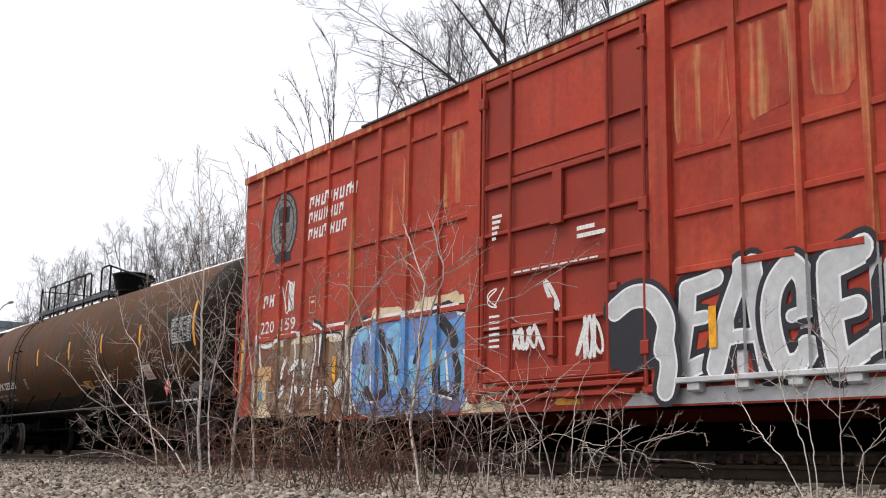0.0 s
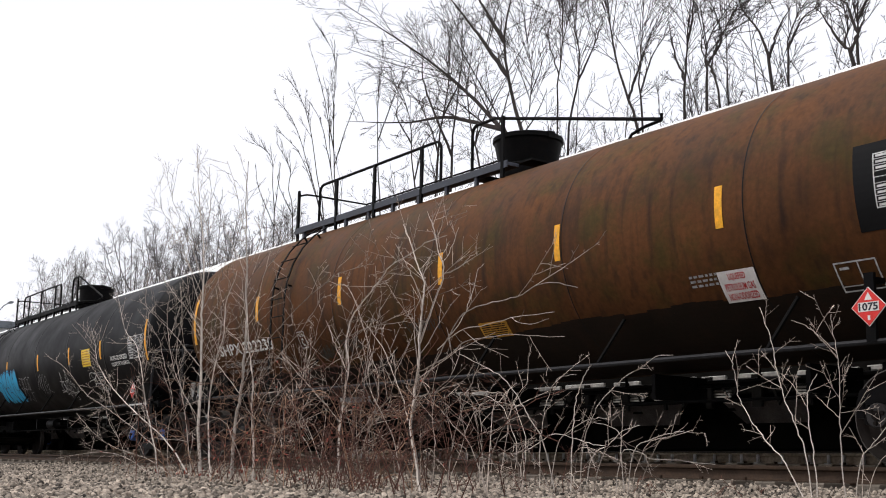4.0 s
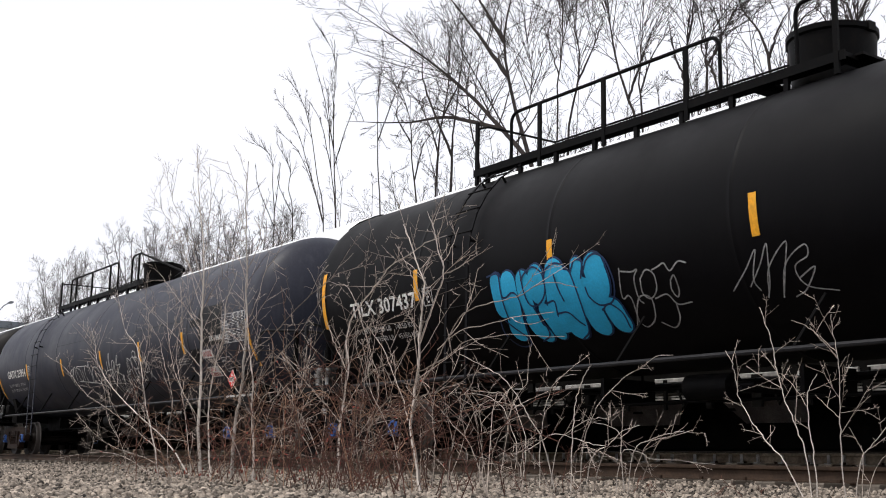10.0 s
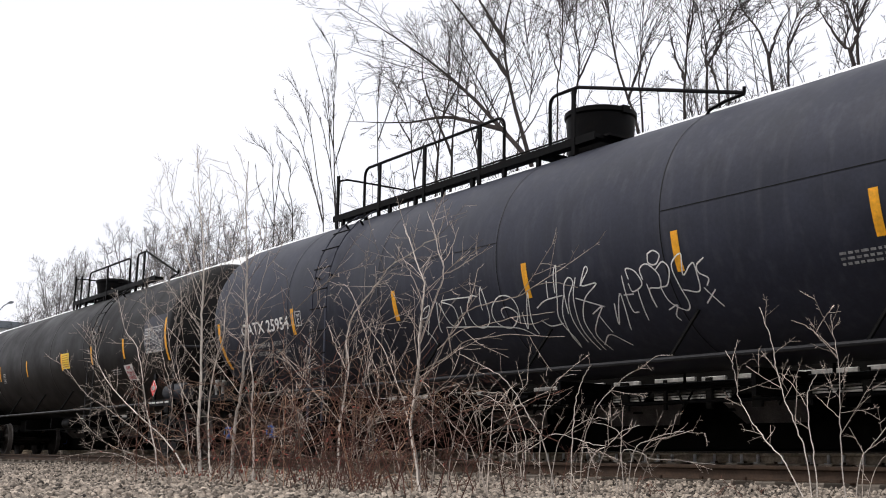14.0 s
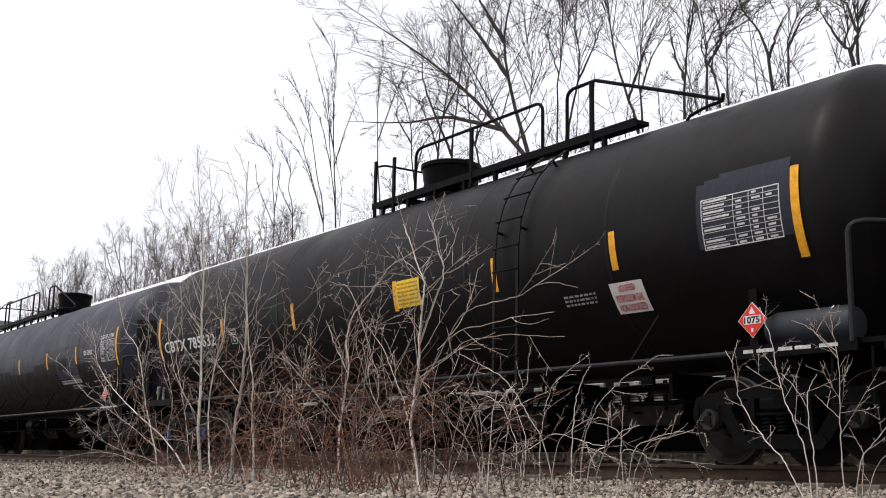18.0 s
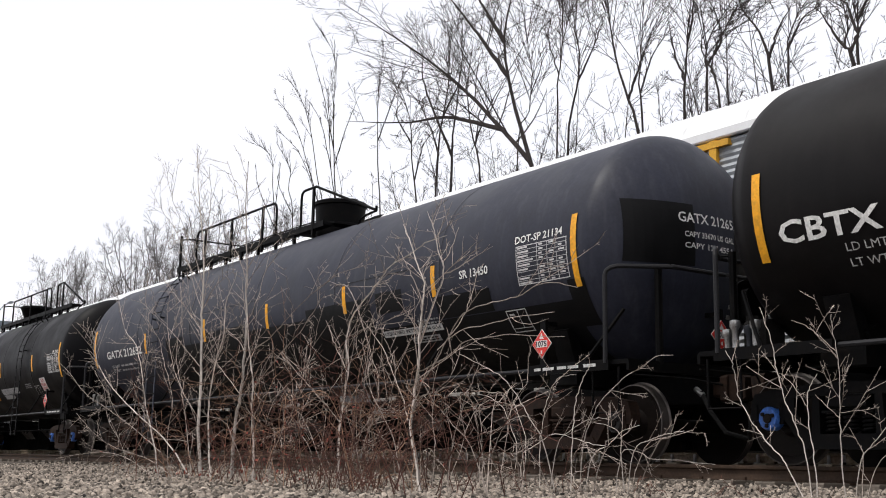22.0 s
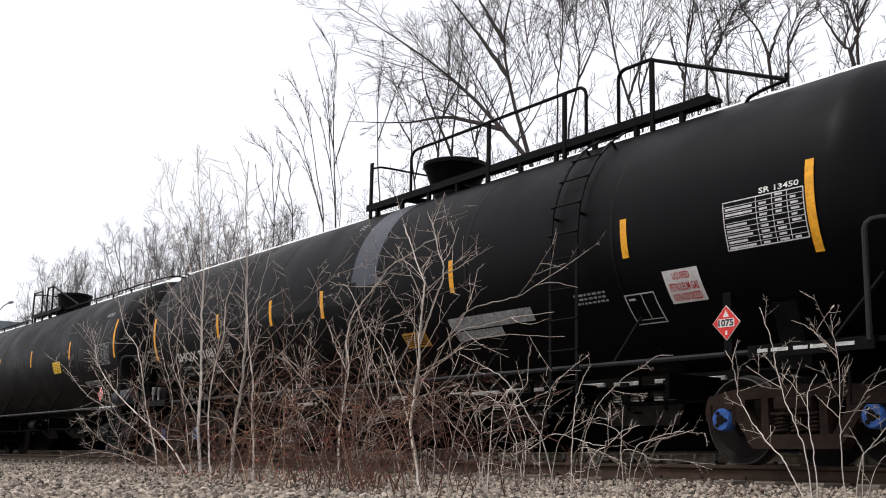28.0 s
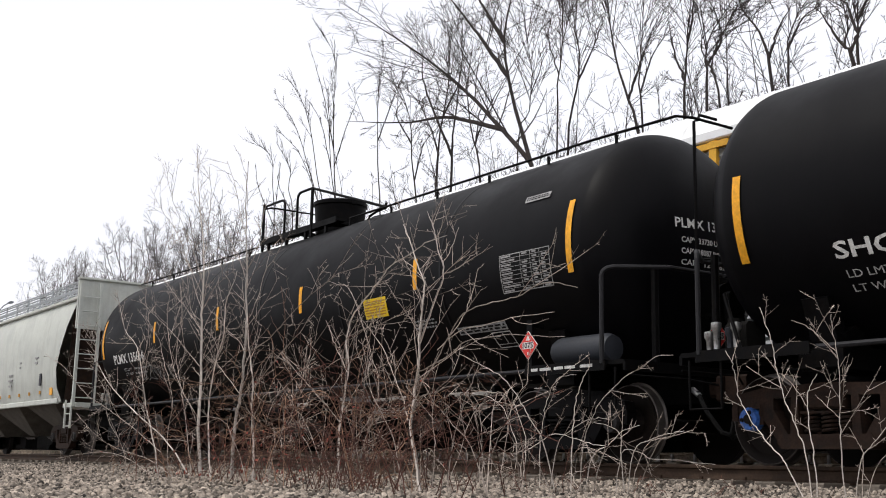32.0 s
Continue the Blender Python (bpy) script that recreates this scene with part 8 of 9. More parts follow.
def make_shrub(label, seed, knots, canes):
    """Canes: the thickness at the root and the tip, how twiggy it is, and its line from the root or the parent stem."""
    rnd = random.Random(seed)
    root = Vector(canes[0][3][0])
    root.z = ground_height(root.x, root.y)
    t = thing("shrub", label, "shrub", pose(*root), group="bare shrubs beside the track")
    for r0, r1, twiggy, line in canes:
        way = [Vector(p) - root - (Vector((0, 0, 0.04)) if i == 0 and p[2] <= -0.3 else Vector()) for i, p in enumerate(line)]
        n = 4 * (len(way) - 1)
        pts = flow(way, n)
        ln = sum((b - a).length for a, b in zip(pts, pts[1:]))
        pts = [q + Vector((rnd.gauss(0, 0.004), rnd.gauss(0, 0.004), rnd.gauss(0, 0.003))) * (0 < i < n) for i, q in enumerate(pts)]
        main = r0 > 0.0115 or (knots < 0.08 and r0 > 0.007)
        stem = part("stem", Build().tube(pts, r0 * (0.85 if r0 > 0.017 else 0.82 if r0 > 0.0115 and knots > 0.08 else 0.52 if r0 < 0.0115 else 0.42), 6, r2=r1 * 0.6), BARK_LIGHT if main else BARK_TWIG, t, smooth=True)
        tw = Build()
        kids = int((2 + ((7.5 if knots > 0.08 else 5.5) if r0 > 0.0115 else 3.6) * ln) * twiggy)
        for k in range(kids):
            q, f, d = sprout(rnd, pts, k, kids, (28, 62), 0.2)
            d.y *= 0.6
            shoot(tw, rnd, q, d, min(0.16 + 0.15 * ln, 0.5) * rnd.uniform(0.35, 1.5) * (1.2 - 0.6 * f), max(0.0028, min(r0 * (1 - f) * 0.35, 0.0045)), 1, 0.02, 0.06, 2, (28, 60), (0.3, 0.6), 0.0022, None, knots)
        if tw.v:
            tagged(part("twig_mass", tw, BARK_TWIG, stem), kind="stuff")


make_shrub("leafless pale-barked shrub with upright stems on gravel", 565, 0.1, [
    (0.026, 0.006, 1.2, [(-12.66, 5.5, -0.3), (-12.8, 5.49, 0.3), (-12.82, 5.49, 0.84), (-12.85, 5.48, 1.38), (-12.89, 5.48, 1.8), (-12.9, 5.47, 2.43), (-13.13, 5.46, 3.18), (-13.31, 5.46, 3.92)]),
    (0.01, 0.004, 1, [(-12.89, 5.51, 1.04), (-13.26, 5.47, 1.27), (-13.75, 5.42, 1.57), (-14.31, 5.38, 1.84), (-14.69, 5.34, 2.05)]),
    (0.01, 0.004, 1, [(-12.87, 5.48, 1.49), (-13.47, 5.53, 1.8), (-14.15, 5.59, 2.12), (-14.81, 5.64, 2.46)]),
    (0.009, 0.004, 1, [(-12.98, 5.52, 1.74), (-13.32, 5.55, 2.06), (-13.64, 5.59, 2.4), (-14.11, 5.63, 2.81)]),
    (0.009, 0.004, 1, [(-12.94, 5.52, 1.77), (-12.63, 5.48, 1.94), (-12.29, 5.45, 2.03), (-11.86, 5.41, 2.09)]),
    (0.009, 0.004, 0.6, [(-12.61, 5.43, 0.96), (-12.24, 5.39, 1.03), (-12.06, 5.35, 1.17), (-12.08, 5.3, 1.31), (-12.27, 5.26, 1.44)]),
    (0.009, 0.004, 1, [(-12.63, 5.42, 0.4), (-13.18, 5.45, 0.71), (-13.67, 5.49, 1.05), (-13.99, 5.52, 1.47), (-14.18, 5.55, 1.79), (-14.2, 5.58, 2.13)]),
    (0.01, 0.004, 1.3, [(-13.1, 5.56, 2.11), (-13.59, 5.6, 2.61), (-14.09, 5.64, 3.03), (-14.65, 5.68, 3.53), (-15.08, 5.72, 4.11)]),
    (0.009, 0.004, 1.3, [(-12.89, 5.46, 2.39), (-12.68, 5.41, 2.74), (-12.52, 5.35, 3.05), (-12.49, 5.3, 3.42)]),
    (0.009, 0.004, 1.3, [(-12.87, 5.46, 1.93), (-13.49, 5.48, 2.47), (-13.95, 5.51, 2.88), (-14.55, 5.54, 3.25), (-15.17, 5.57, 3.71)]),
    (0.014, 0.005, 1, [(-12.37, 5.5, -0.3), (-12.49, 5.48, 0.23), (-12.44, 5.45, 0.69), (-12.28, 5.43, 1.07), (-12.05, 5.41, 1.38), (-11.98, 5.38, 1.7), (-11.68, 5.36, 2.05)]),
    (0.011, 0.004, 1, [(-12.94, 5.5, -0.3), (-13.24, 5.52, 0.31), (-13.51, 5.54, 0.8), (-13.81, 5.56, 1.25), (-13.76, 5.58, 1.75), (-13.96, 5.61, 2.22)]),
])
make_shrub("leafless pale-barked shrub with upright stems on gravel", 566, 0.1, [
    (0.015, 0.005, 1, [(-13.71, 5.4, -0.3), (-13.93, 5.41, 0.03), (-14.14, 5.41, 0.34), (-14.4, 5.42, 0.63), (-14.53, 5.42, 0.91), (-14.73, 5.43, 1.22), (-14.99, 5.44, 1.48), (-15.37, 5.44, 1.67), (-15.67, 5.45, 1.96), (-15.89, 5.45, 2.31)]),
    (0.009, 0.004, 1, [(-14.6, 5.4, 1.14), (-14.54, 5.44, 1.43), (-14.65, 5.48, 1.81), (-14.91, 5.52, 2.05), (-15.01, 5.56, 2.38)]),
    (0.012, 0.004, 0.9, [(-12.62, 5.4, -0.3), (-13.4, 5.38, 0.12), (-14.25, 5.36, 0.43), (-15.11, 5.34, 0.74), (-15.68, 5.32, 1.02), (-16.09, 5.3, 1.31), (-16.18, 5.28, 1.56), (-16.35, 5.26, 1.8)]),
    (0.01, 0.004, 0.8, [(-13.56, 5.34, 0.03), (-14.3, 5.31, 0.28), (-14.92, 5.28, 0.47), (-15.41, 5.25, 0.62), (-15.94, 5.22, 0.76), (-16.38, 5.19, 0.92), (-17.01, 5.16, 1.22), (-17.5, 5.13, 1.39)]),
    (0.01, 0.004, 0.8, [(-13.01, 5.4, -0.3), (-13.96, 5.37, -0.07), (-14.77, 5.34, 0.03), (-15.59, 5.32, 0.16), (-16.12, 5.29, 0.34), (-16.72, 5.26, 0.58)]),
    (0.008, 0.004, 0.8, [(-13.57, 5.4, -0.3), (-15.26, 5.46, -0.02), (-16.72, 5.51, 0.02), (-18.52, 5.57, -0.08)]),
    (0.008, 0.004, 1, [(-14.74, 5.4, -0.3), (-15.21, 5.43, 0.11), (-15.94, 5.46, 0.5), (-16.23, 5.48, 0.91), (-16.79, 5.51, 1.19)]),
    (0.009, 0.004, 1, [(-13.39, 5.4, -0.3), (-13.61, 5.43, 0.24), (-13.59, 5.46, 0.66), (-13.98, 5.49, 1.11), (-14.36, 5.52, 1.5), (-15.01, 5.55, 1.87)]),
])
make_shrub("leafless pale-barked shrub with upright stems on gravel", 567, 0.1, [
    (0.024, 0.007, 1.1, [(-11.41, 5.3, -0.3), (-11.41, 5.3, 0.28), (-11.32, 5.31, 0.64), (-11.27, 5.31, 1.0), (-11.25, 5.31, 1.37), (-11.33, 5.32, 1.75), (-11.35, 5.32, 2.19), (-11.46, 5.32, 2.72), (-11.47, 5.33, 3.28)]),
    (0.018, 0.008, 0.7, [(-10.89, 5.3, -0.3), (-10.94, 5.3, 0.16), (-10.99, 5.29, 0.51), (-10.99, 5.29, 0.74), (-11.11, 5.29, 1.11), (-11.19, 5.28, 1.51)]),
    (0.01, 0.004, 1, [(-11.24, 5.34, 1.11), (-10.88, 5.36, 1.19), (-10.59, 5.38, 1.32), (-10.32, 5.4, 1.47), (-10.03, 5.42, 1.6), (-9.76, 5.44, 1.7), (-9.53, 5.46, 1.77), (-9.16, 5.48, 1.78), (-8.96, 5.5, 1.79)]),
    (0.01, 0.004, 1, [(-11.03, 5.31, 0.68), (-10.66, 5.28, 0.86), (-10.24, 5.25, 1.05), (-9.85, 5.22, 1.19), (-9.46, 5.19, 1.42), (-9.27, 5.16, 1.5)]),
    (0.009, 0.004, 1, [(-11.11, 5.27, 1.46), (-10.98, 5.29, 1.65), (-10.88, 5.32, 1.93), (-10.68, 5.35, 2.1), (-10.59, 5.37, 2.24)]),
    (0.009, 0.004, 1, [(-11.13, 5.23, 0.63), (-11.33, 5.17, 0.81), (-11.59, 5.12, 1.01), (-11.72, 5.07, 1.19)]),
    (0.009, 0.004, 1, [(-11.39, 5.36, 1.13), (-11.69, 5.41, 1.29), (-12.13, 5.46, 1.45), (-12.62, 5.52, 1.69)]),
    (0.009, 0.004, 1.3, [(-11.27, 5.3, 1.86), (-11.4, 5.26, 2.13), (-11.57, 5.23, 2.34), (-11.76, 5.19, 2.59)]),
    (0.009, 0.004, 1.3, [(-11.37, 5.33, 2.01), (-11.25, 5.39, 2.25), (-11.28, 5.44, 2.52), (-11.29, 5.49, 2.82)]),
    (0.008, 0.004, 1.3, [(-11.48, 5.36, 2.41), (-11.56, 5.31, 2.67), (-11.61, 5.25, 3.0), (-11.76, 5.2, 3.32)]),
    (0.008, 0.004, 1, [(-11.06, 5.33, 0.69), (-10.84, 5.37, 0.55), (-10.57, 5.41, 0.62), (-10.57, 5.45, 0.39), (-10.67, 5.49, 0.1)]),
    (0.009, 0.004, 1, [(-10.61, 5.3, -0.3), (-10.46, 5.33, 0.1), (-10.19, 5.37, 0.49), (-9.99, 5.4, 0.76), (-10.02, 5.44, 1.04), (-9.65, 5.47, 1.35)]),
    (0.009, 0.004, 1, [(-10.92, 5.28, 0.39), (-10.58, 5.24, 0.61), (-10.13, 5.2, 0.64), (-9.72, 5.16, 0.79), (-9.32, 5.12, 0.87)]),
])
make_shrub("leafless pale-barked shrub with upright stems on gravel", 568, 0.1, [
    (0.015, 0.005, 1, [(-8.93, 5.2, -0.3), (-8.99, 5.2, 0.04), (-8.98, 5.21, 0.34), (-8.92, 5.21, 0.6), (-8.89, 5.22, 0.8), (-8.95, 5.22, 1.03), (-8.85, 5.22, 1.25), (-8.66, 5.23, 1.39), (-8.46, 5.23, 1.51), (-8.25, 5.24, 1.65), (-7.99, 5.24, 1.7), (-7.72, 5.24, 1.77), (-7.44, 5.25, 1.79)]),
    (0.009, 0.004, 0.8, [(-8.85, 5.19, 0.74), (-9.07, 5.23, 0.91), (-9.26, 5.26, 1.07), (-9.43, 5.3, 1.22)]),
    (0.009, 0.004, 1, [(-9.1, 5.27, 0.31), (-9.37, 5.23, 0.51), (-9.59, 5.19, 0.67), (-9.81, 5.15, 0.83), (-10.01, 5.11, 0.98)]),
    (0.009, 0.004, 0.15, [(-8.73, 5.26, 0.32), (-8.67, 5.26, 0.64), (-8.64, 5.26, 0.89), (-8.6, 5.26, 1.07), (-8.56, 5.26, 1.2)]),
    (0.008, 0.004, 1, [(-8.87, 5.14, 0.33), (-8.72, 5.18, 0.54), (-8.63, 5.22, 0.67), (-8.42, 5.25, 0.77), (-8.18, 5.29, 0.81)]),
    (0.008, 0.004, 1, [(-8.82, 5.14, 1.04), (-8.54, 5.11, 1.09), (-8.17, 5.07, 1.1), (-7.66, 5.04, 1.09)]),
    (0.009, 0.004, 1, [(-9.05, 5.2, -0.3), (-9.44, 5.23, 0.04), (-9.73, 5.26, 0.31), (-10.16, 5.28, 0.59), (-10.48, 5.31, 0.78)]),
    (0.009, 0.004, 1, [(-8.81, 5.2, -0.3), (-8.56, 5.18, 0.04), (-8.36, 5.17, 0.33), (-8.08, 5.15, 0.51), (-7.97, 5.13, 0.74), (-8.14, 5.12, 0.99)]),
    (0.008, 0.004, 1, [(-8.95, 5.2, -0.3), (-8.81, 5.22, 0.09), (-8.51, 5.23, 0.33), (-8.41, 5.25, 0.58), (-8.53, 5.26, 0.83), (-8.98, 5.28, 1.48), (-9.25, 5.29, 1.62)]),
    (0.008, 0.004, 1, [(-9.36, 5.2, -0.3), (-9.56, 5.24, 0.04), (-9.9, 5.29, 0.26), (-9.95, 5.33, 0.59), (-10.5, 5.38, 0.96)]),
])
make_shrub("leafless pale-barked shrub with upright stems on gravel", 569, 0.1, [
    (0.019, 0.006, 1, [(-7.34, 5.0, -0.3), (-7.44, 5.0, -0.02), (-7.51, 4.99, 0.24), (-7.46, 4.99, 0.52), (-7.41, 4.99, 0.74), (-7.42, 4.99, 0.92), (-7.38, 4.98, 1.14), (-7.35, 4.98, 1.36), (-7.45, 4.98, 1.51), (-7.55, 4.97, 1.71), (-7.66, 4.97, 1.88)]),
    (0.012, 0.004, 0.7, [(-7.43, 5.0, 0.88), (-7.29, 4.98, 1.05), (-7.17, 4.97, 1.22), (-7.04, 4.95, 1.4), (-7.1, 4.93, 1.59), (-7.16, 4.92, 1.78), (-7.21, 4.9, 1.9)]),
    (0.009, 0.004, 0.7, [(-7.09, 4.98, 1.4), (-6.97, 5.03, 1.43), (-6.9, 5.08, 1.51), (-6.84, 5.13, 1.56)]),
    (0.011, 0.004, 0.35, [(-7.44, 4.98, 0.52), (-7.16, 4.96, 0.7), (-6.98, 4.94, 0.87), (-6.78, 4.93, 1.03), (-6.57, 4.91, 1.08), (-6.28, 4.89, 1.09), (-6.01, 4.88, 1.11), (-5.82, 4.86, 1.15), (-5.62, 4.84, 1.14), (-5.38, 4.83, 1.08)]),
    (0.009, 0.004, 0.35, [(-7.47, 5.01, 0.66), (-7.11, 5.04, 0.76), (-6.91, 5.06, 0.86), (-6.68, 5.09, 0.88), (-6.43, 5.11, 0.88), (-6.15, 5.14, 0.85), (-5.88, 5.16, 0.83)]),
    (0.009, 0.004, 0.35, [(-7.19, 5.01, 0.82), (-6.88, 4.99, 0.94), (-6.5, 4.96, 0.95), (-6.1, 4.94, 0.97), (-5.7, 4.91, 0.96)]),
    (0.009, 0.004, 0.4, [(-7.09, 5.06, 0.93), (-6.98, 5.1, 1.07), (-6.93, 5.14, 1.24), (-6.9, 5.17, 1.41), (-6.87, 5.21, 1.48)]),
    (0.01, 0.004, 0.7, [(-7.61, 5.03, 0.29), (-7.74, 5.05, 0.49), (-7.91, 5.07, 0.68), (-8.08, 5.09, 0.88), (-8.31, 5.11, 1.04), (-8.54, 5.13, 1.19)]),
    (0.009, 0.004, 0.7, [(-7.61, 5.06, 0.31), (-7.43, 5.01, 0.46), (-7.07, 4.96, 0.5), (-6.7, 4.91, 0.55)]),
    (0.009, 0.004, 0.5, [(-6.48, 5.0, -0.3), (-6.79, 5.04, 0.09), (-7.13, 5.08, 0.29), (-7.42, 5.12, 0.47), (-7.66, 5.15, 0.68)]),
    (0.009, 0.004, 0.7, [(-7.5, 5.07, 1.21), (-7.57, 5.04, 1.39), (-7.65, 5.01, 1.54), (-7.78, 4.97, 1.74)]),
    (0.008, 0.004, 0.7, [(-7.17, 5.03, 1.48), (-7.13, 5.08, 1.62), (-7.1, 5.13, 1.79)]),
    (0.009, 0.004, 0.7, [(-7.24, 5.0, -0.3), (-7.21, 5.02, 0.04), (-7.29, 5.04, 0.3), (-7.25, 5.06, 0.52), (-7.09, 5.08, 0.64), (-7.2, 5.1, 1.0)]),
    (0.009, 0.004, 0.7, [(-7.55, 5.0, -0.3), (-7.66, 4.98, -0.05), (-7.77, 4.96, 0.22), (-8.01, 4.94, 0.5), (-8.08, 4.92, 0.73), (-8.15, 4.9, 0.97)]),
    (0.009, 0.004, 0.7, [(-7.02, 5.0, -0.3), (-7.04, 5.05, 0.04), (-7.03, 5.11, 0.3), (-6.98, 5.16, 0.51), (-6.92, 5.22, 0.73)]),
])
make_shrub("small leafless sapling with pale arching twigs beside the rail", 570, 0.06, [
    (0.011, 0.005, 0.3, [(-7.77, 6.72, -0.3), (-7.95, 6.72, 0.17), (-8.08, 6.72, 0.32), (-8.2, 6.72, 0.45), (-8.34, 6.72, 0.6), (-8.55, 6.72, 0.77), (-8.8, 6.72, 0.88), (-9.01, 6.72, 0.96), (-9.25, 6.72, 1.04)]),
    (0.008, 0.004, 0.4, [(-8.38, 6.7, -0.3), (-8.3, 6.7, 0.08), (-8.38, 6.7, 0.28), (-8.51, 6.7, 0.47), (-8.69, 6.7, 0.58), (-8.92, 6.7, 0.63), (-9.37, 6.7, 0.66)]),
    (0.008, 0.004, 0.3, [(-8.24, 6.7, -0.3), (-8.21, 6.73, 0.13), (-8.32, 6.75, 0.38), (-8.46, 6.78, 0.54)]),
    (0.008, 0.004, 0.5, [(-7.98, 6.7, -0.3), (-7.97, 6.7, 0.13), (-7.92, 6.69, 0.35), (-7.87, 6.69, 0.53), (-7.8, 6.69, 0.64), (-7.7, 6.69, 0.73), (-7.46, 6.68, 0.74)]),
    (0.008, 0.004, 0.6, [(-8.29, 6.7, -0.3), (-8.22, 6.7, 0.03), (-8.14, 6.71, 0.1), (-8.01, 6.71, 0.15), (-7.83, 6.71, 0.23), (-7.63, 6.71, 0.22), (-7.34, 6.72, 0.15), (-7.14, 6.72, 0.13)]),
    (0.007, 0.004, 0.5, [(-8.72, 6.7, -0.3), (-8.67, 6.7, 0.02), (-8.56, 6.7, 0.23), (-8.43, 6.7, 0.36), (-8.18, 6.7, 0.41)]),
])
make_shrub("small leafless sapling with pale arching twigs beside the rail", 571, 0.06, [
    (0.011, 0.005, 0.2, [(-7.67, 6.8, -0.3), (-7.65, 6.8, 0.18), (-7.63, 6.8, 0.38), (-7.59, 6.79, 0.52), (-7.52, 6.79, 0.67), (-7.45, 6.79, 0.78), (-7.38, 6.79, 0.83)]),
    (0.008, 0.004, 0.3, [(-7.58, 6.8, -0.3), (-7.49, 6.8, 0.18), (-7.4, 6.79, 0.32), (-7.29, 6.79, 0.49), (-7.14, 6.79, 0.6), (-6.94, 6.78, 0.71), (-6.79, 6.78, 0.76), (-6.6, 6.78, 0.85), (-6.4, 6.77, 0.85)]),
    (0.008, 0.004, 0.5, [(-7.96, 6.8, -0.3), (-7.88, 6.82, 0.13), (-7.74, 6.84, 0.25), (-7.57, 6.85, 0.34), (-7.38, 6.87, 0.37), (-7.27, 6.89, 0.36)]),
    (0.009, 0.004, 0.3, [(-7.52, 6.8, -0.3), (-7.39, 6.81, 0.05), (-7.21, 6.81, 0.13), (-7.05, 6.82, 0.25), (-6.85, 6.83, 0.3)]),
    (0.007, 0.004, 0.5, [(-7.75, 6.8, -0.3), (-7.59, 6.79, 0.08), (-7.36, 6.79, 0.1), (-7.11, 6.78, 0.03), (-6.94, 6.77, -0.02)]),
])
make_shrub("small leafless sapling with pale arching twigs beside the rail", 572, 0.06, [
    (0.008, 0.004, 0.5, [(-7.1, 6.9, -0.3), (-7.14, 6.9, 0.08), (-7.16, 6.91, 0.23), (-7.29, 6.91, 0.3), (-7.5, 6.92, 0.34)]),
    (0.008, 0.004, 0.5, [(-7.08, 6.9, -0.3), (-6.99, 6.9, 0.08), (-6.8, 6.9, 0.18), (-6.59, 6.9, 0.23), (-6.41, 6.89, 0.25)]),
    (0.007, 0.004, 0.5, [(-7.06, 6.9, -0.3), (-6.88, 6.92, 0.12), (-6.58, 6.93, 0.21), (-6.36, 6.95, 0.26)]),
    (0.007, 0.004, 0.5, [(-7.0, 6.9, -0.3), (-6.73, 6.9, 0.13), (-6.56, 6.89, 0.2), (-6.37, 6.89, 0.31)]),
    (0.008, 0.004, 0.4, [(-7.21, 6.9, -0.3), (-7.14, 6.9, 0.07), (-6.93, 6.91, 0.08), (-6.8, 6.91, 0.03), (-6.5, 6.91, 0.02), (-6.12, 6.92, -0.01)]),
])
make_shrub("slim leafless sapling with few side twigs on gravel", 573, 0.06, [
    (0.011, 0.004, 0.8, [(-5.77, 7.6, -0.3), (-5.96, 7.6, -0.03), (-6.05, 7.61, 0.08), (-6.15, 7.61, 0.16), (-6.24, 7.61, 0.26), (-6.33, 7.61, 0.36), (-6.43, 7.62, 0.5), (-6.47, 7.62, 0.58), (-6.49, 7.62, 0.72), (-6.52, 7.62, 0.84), (-6.6, 7.63, 0.96)]),
    (0.011, 0.004, 0.8, [(-5.74, 7.6, -0.3), (-5.79, 7.6, 0.1), (-5.84, 7.59, 0.23), (-5.9, 7.59, 0.39), (-5.95, 7.59, 0.48), (-5.98, 7.58, 0.6), (-6.01, 7.58, 0.7), (-6.04, 7.58, 0.83), (-6.07, 7.58, 1.01), (-6.12, 7.57, 1.16), (-6.17, 7.57, 1.29)]),
    (0.012, 0.005, 0.5, [(-5.69, 7.6, -0.3), (-5.71, 7.6, 0.05), (-5.74, 7.6, 0.23), (-5.75, 7.6, 0.41), (-5.76, 7.61, 0.54), (-5.73, 7.61, 0.61), (-5.66, 7.61, 0.71)]),
    (0.006, 0.004, 0.3, [(-5.98, 7.57, 0.61), (-6.15, 7.57, 0.7), (-6.33, 7.57, 0.81)]),
    (0.006, 0.004, 0.3, [(-5.76, 7.61, 0.45), (-5.86, 7.61, 0.59), (-6.0, 7.61, 0.73)]),
])
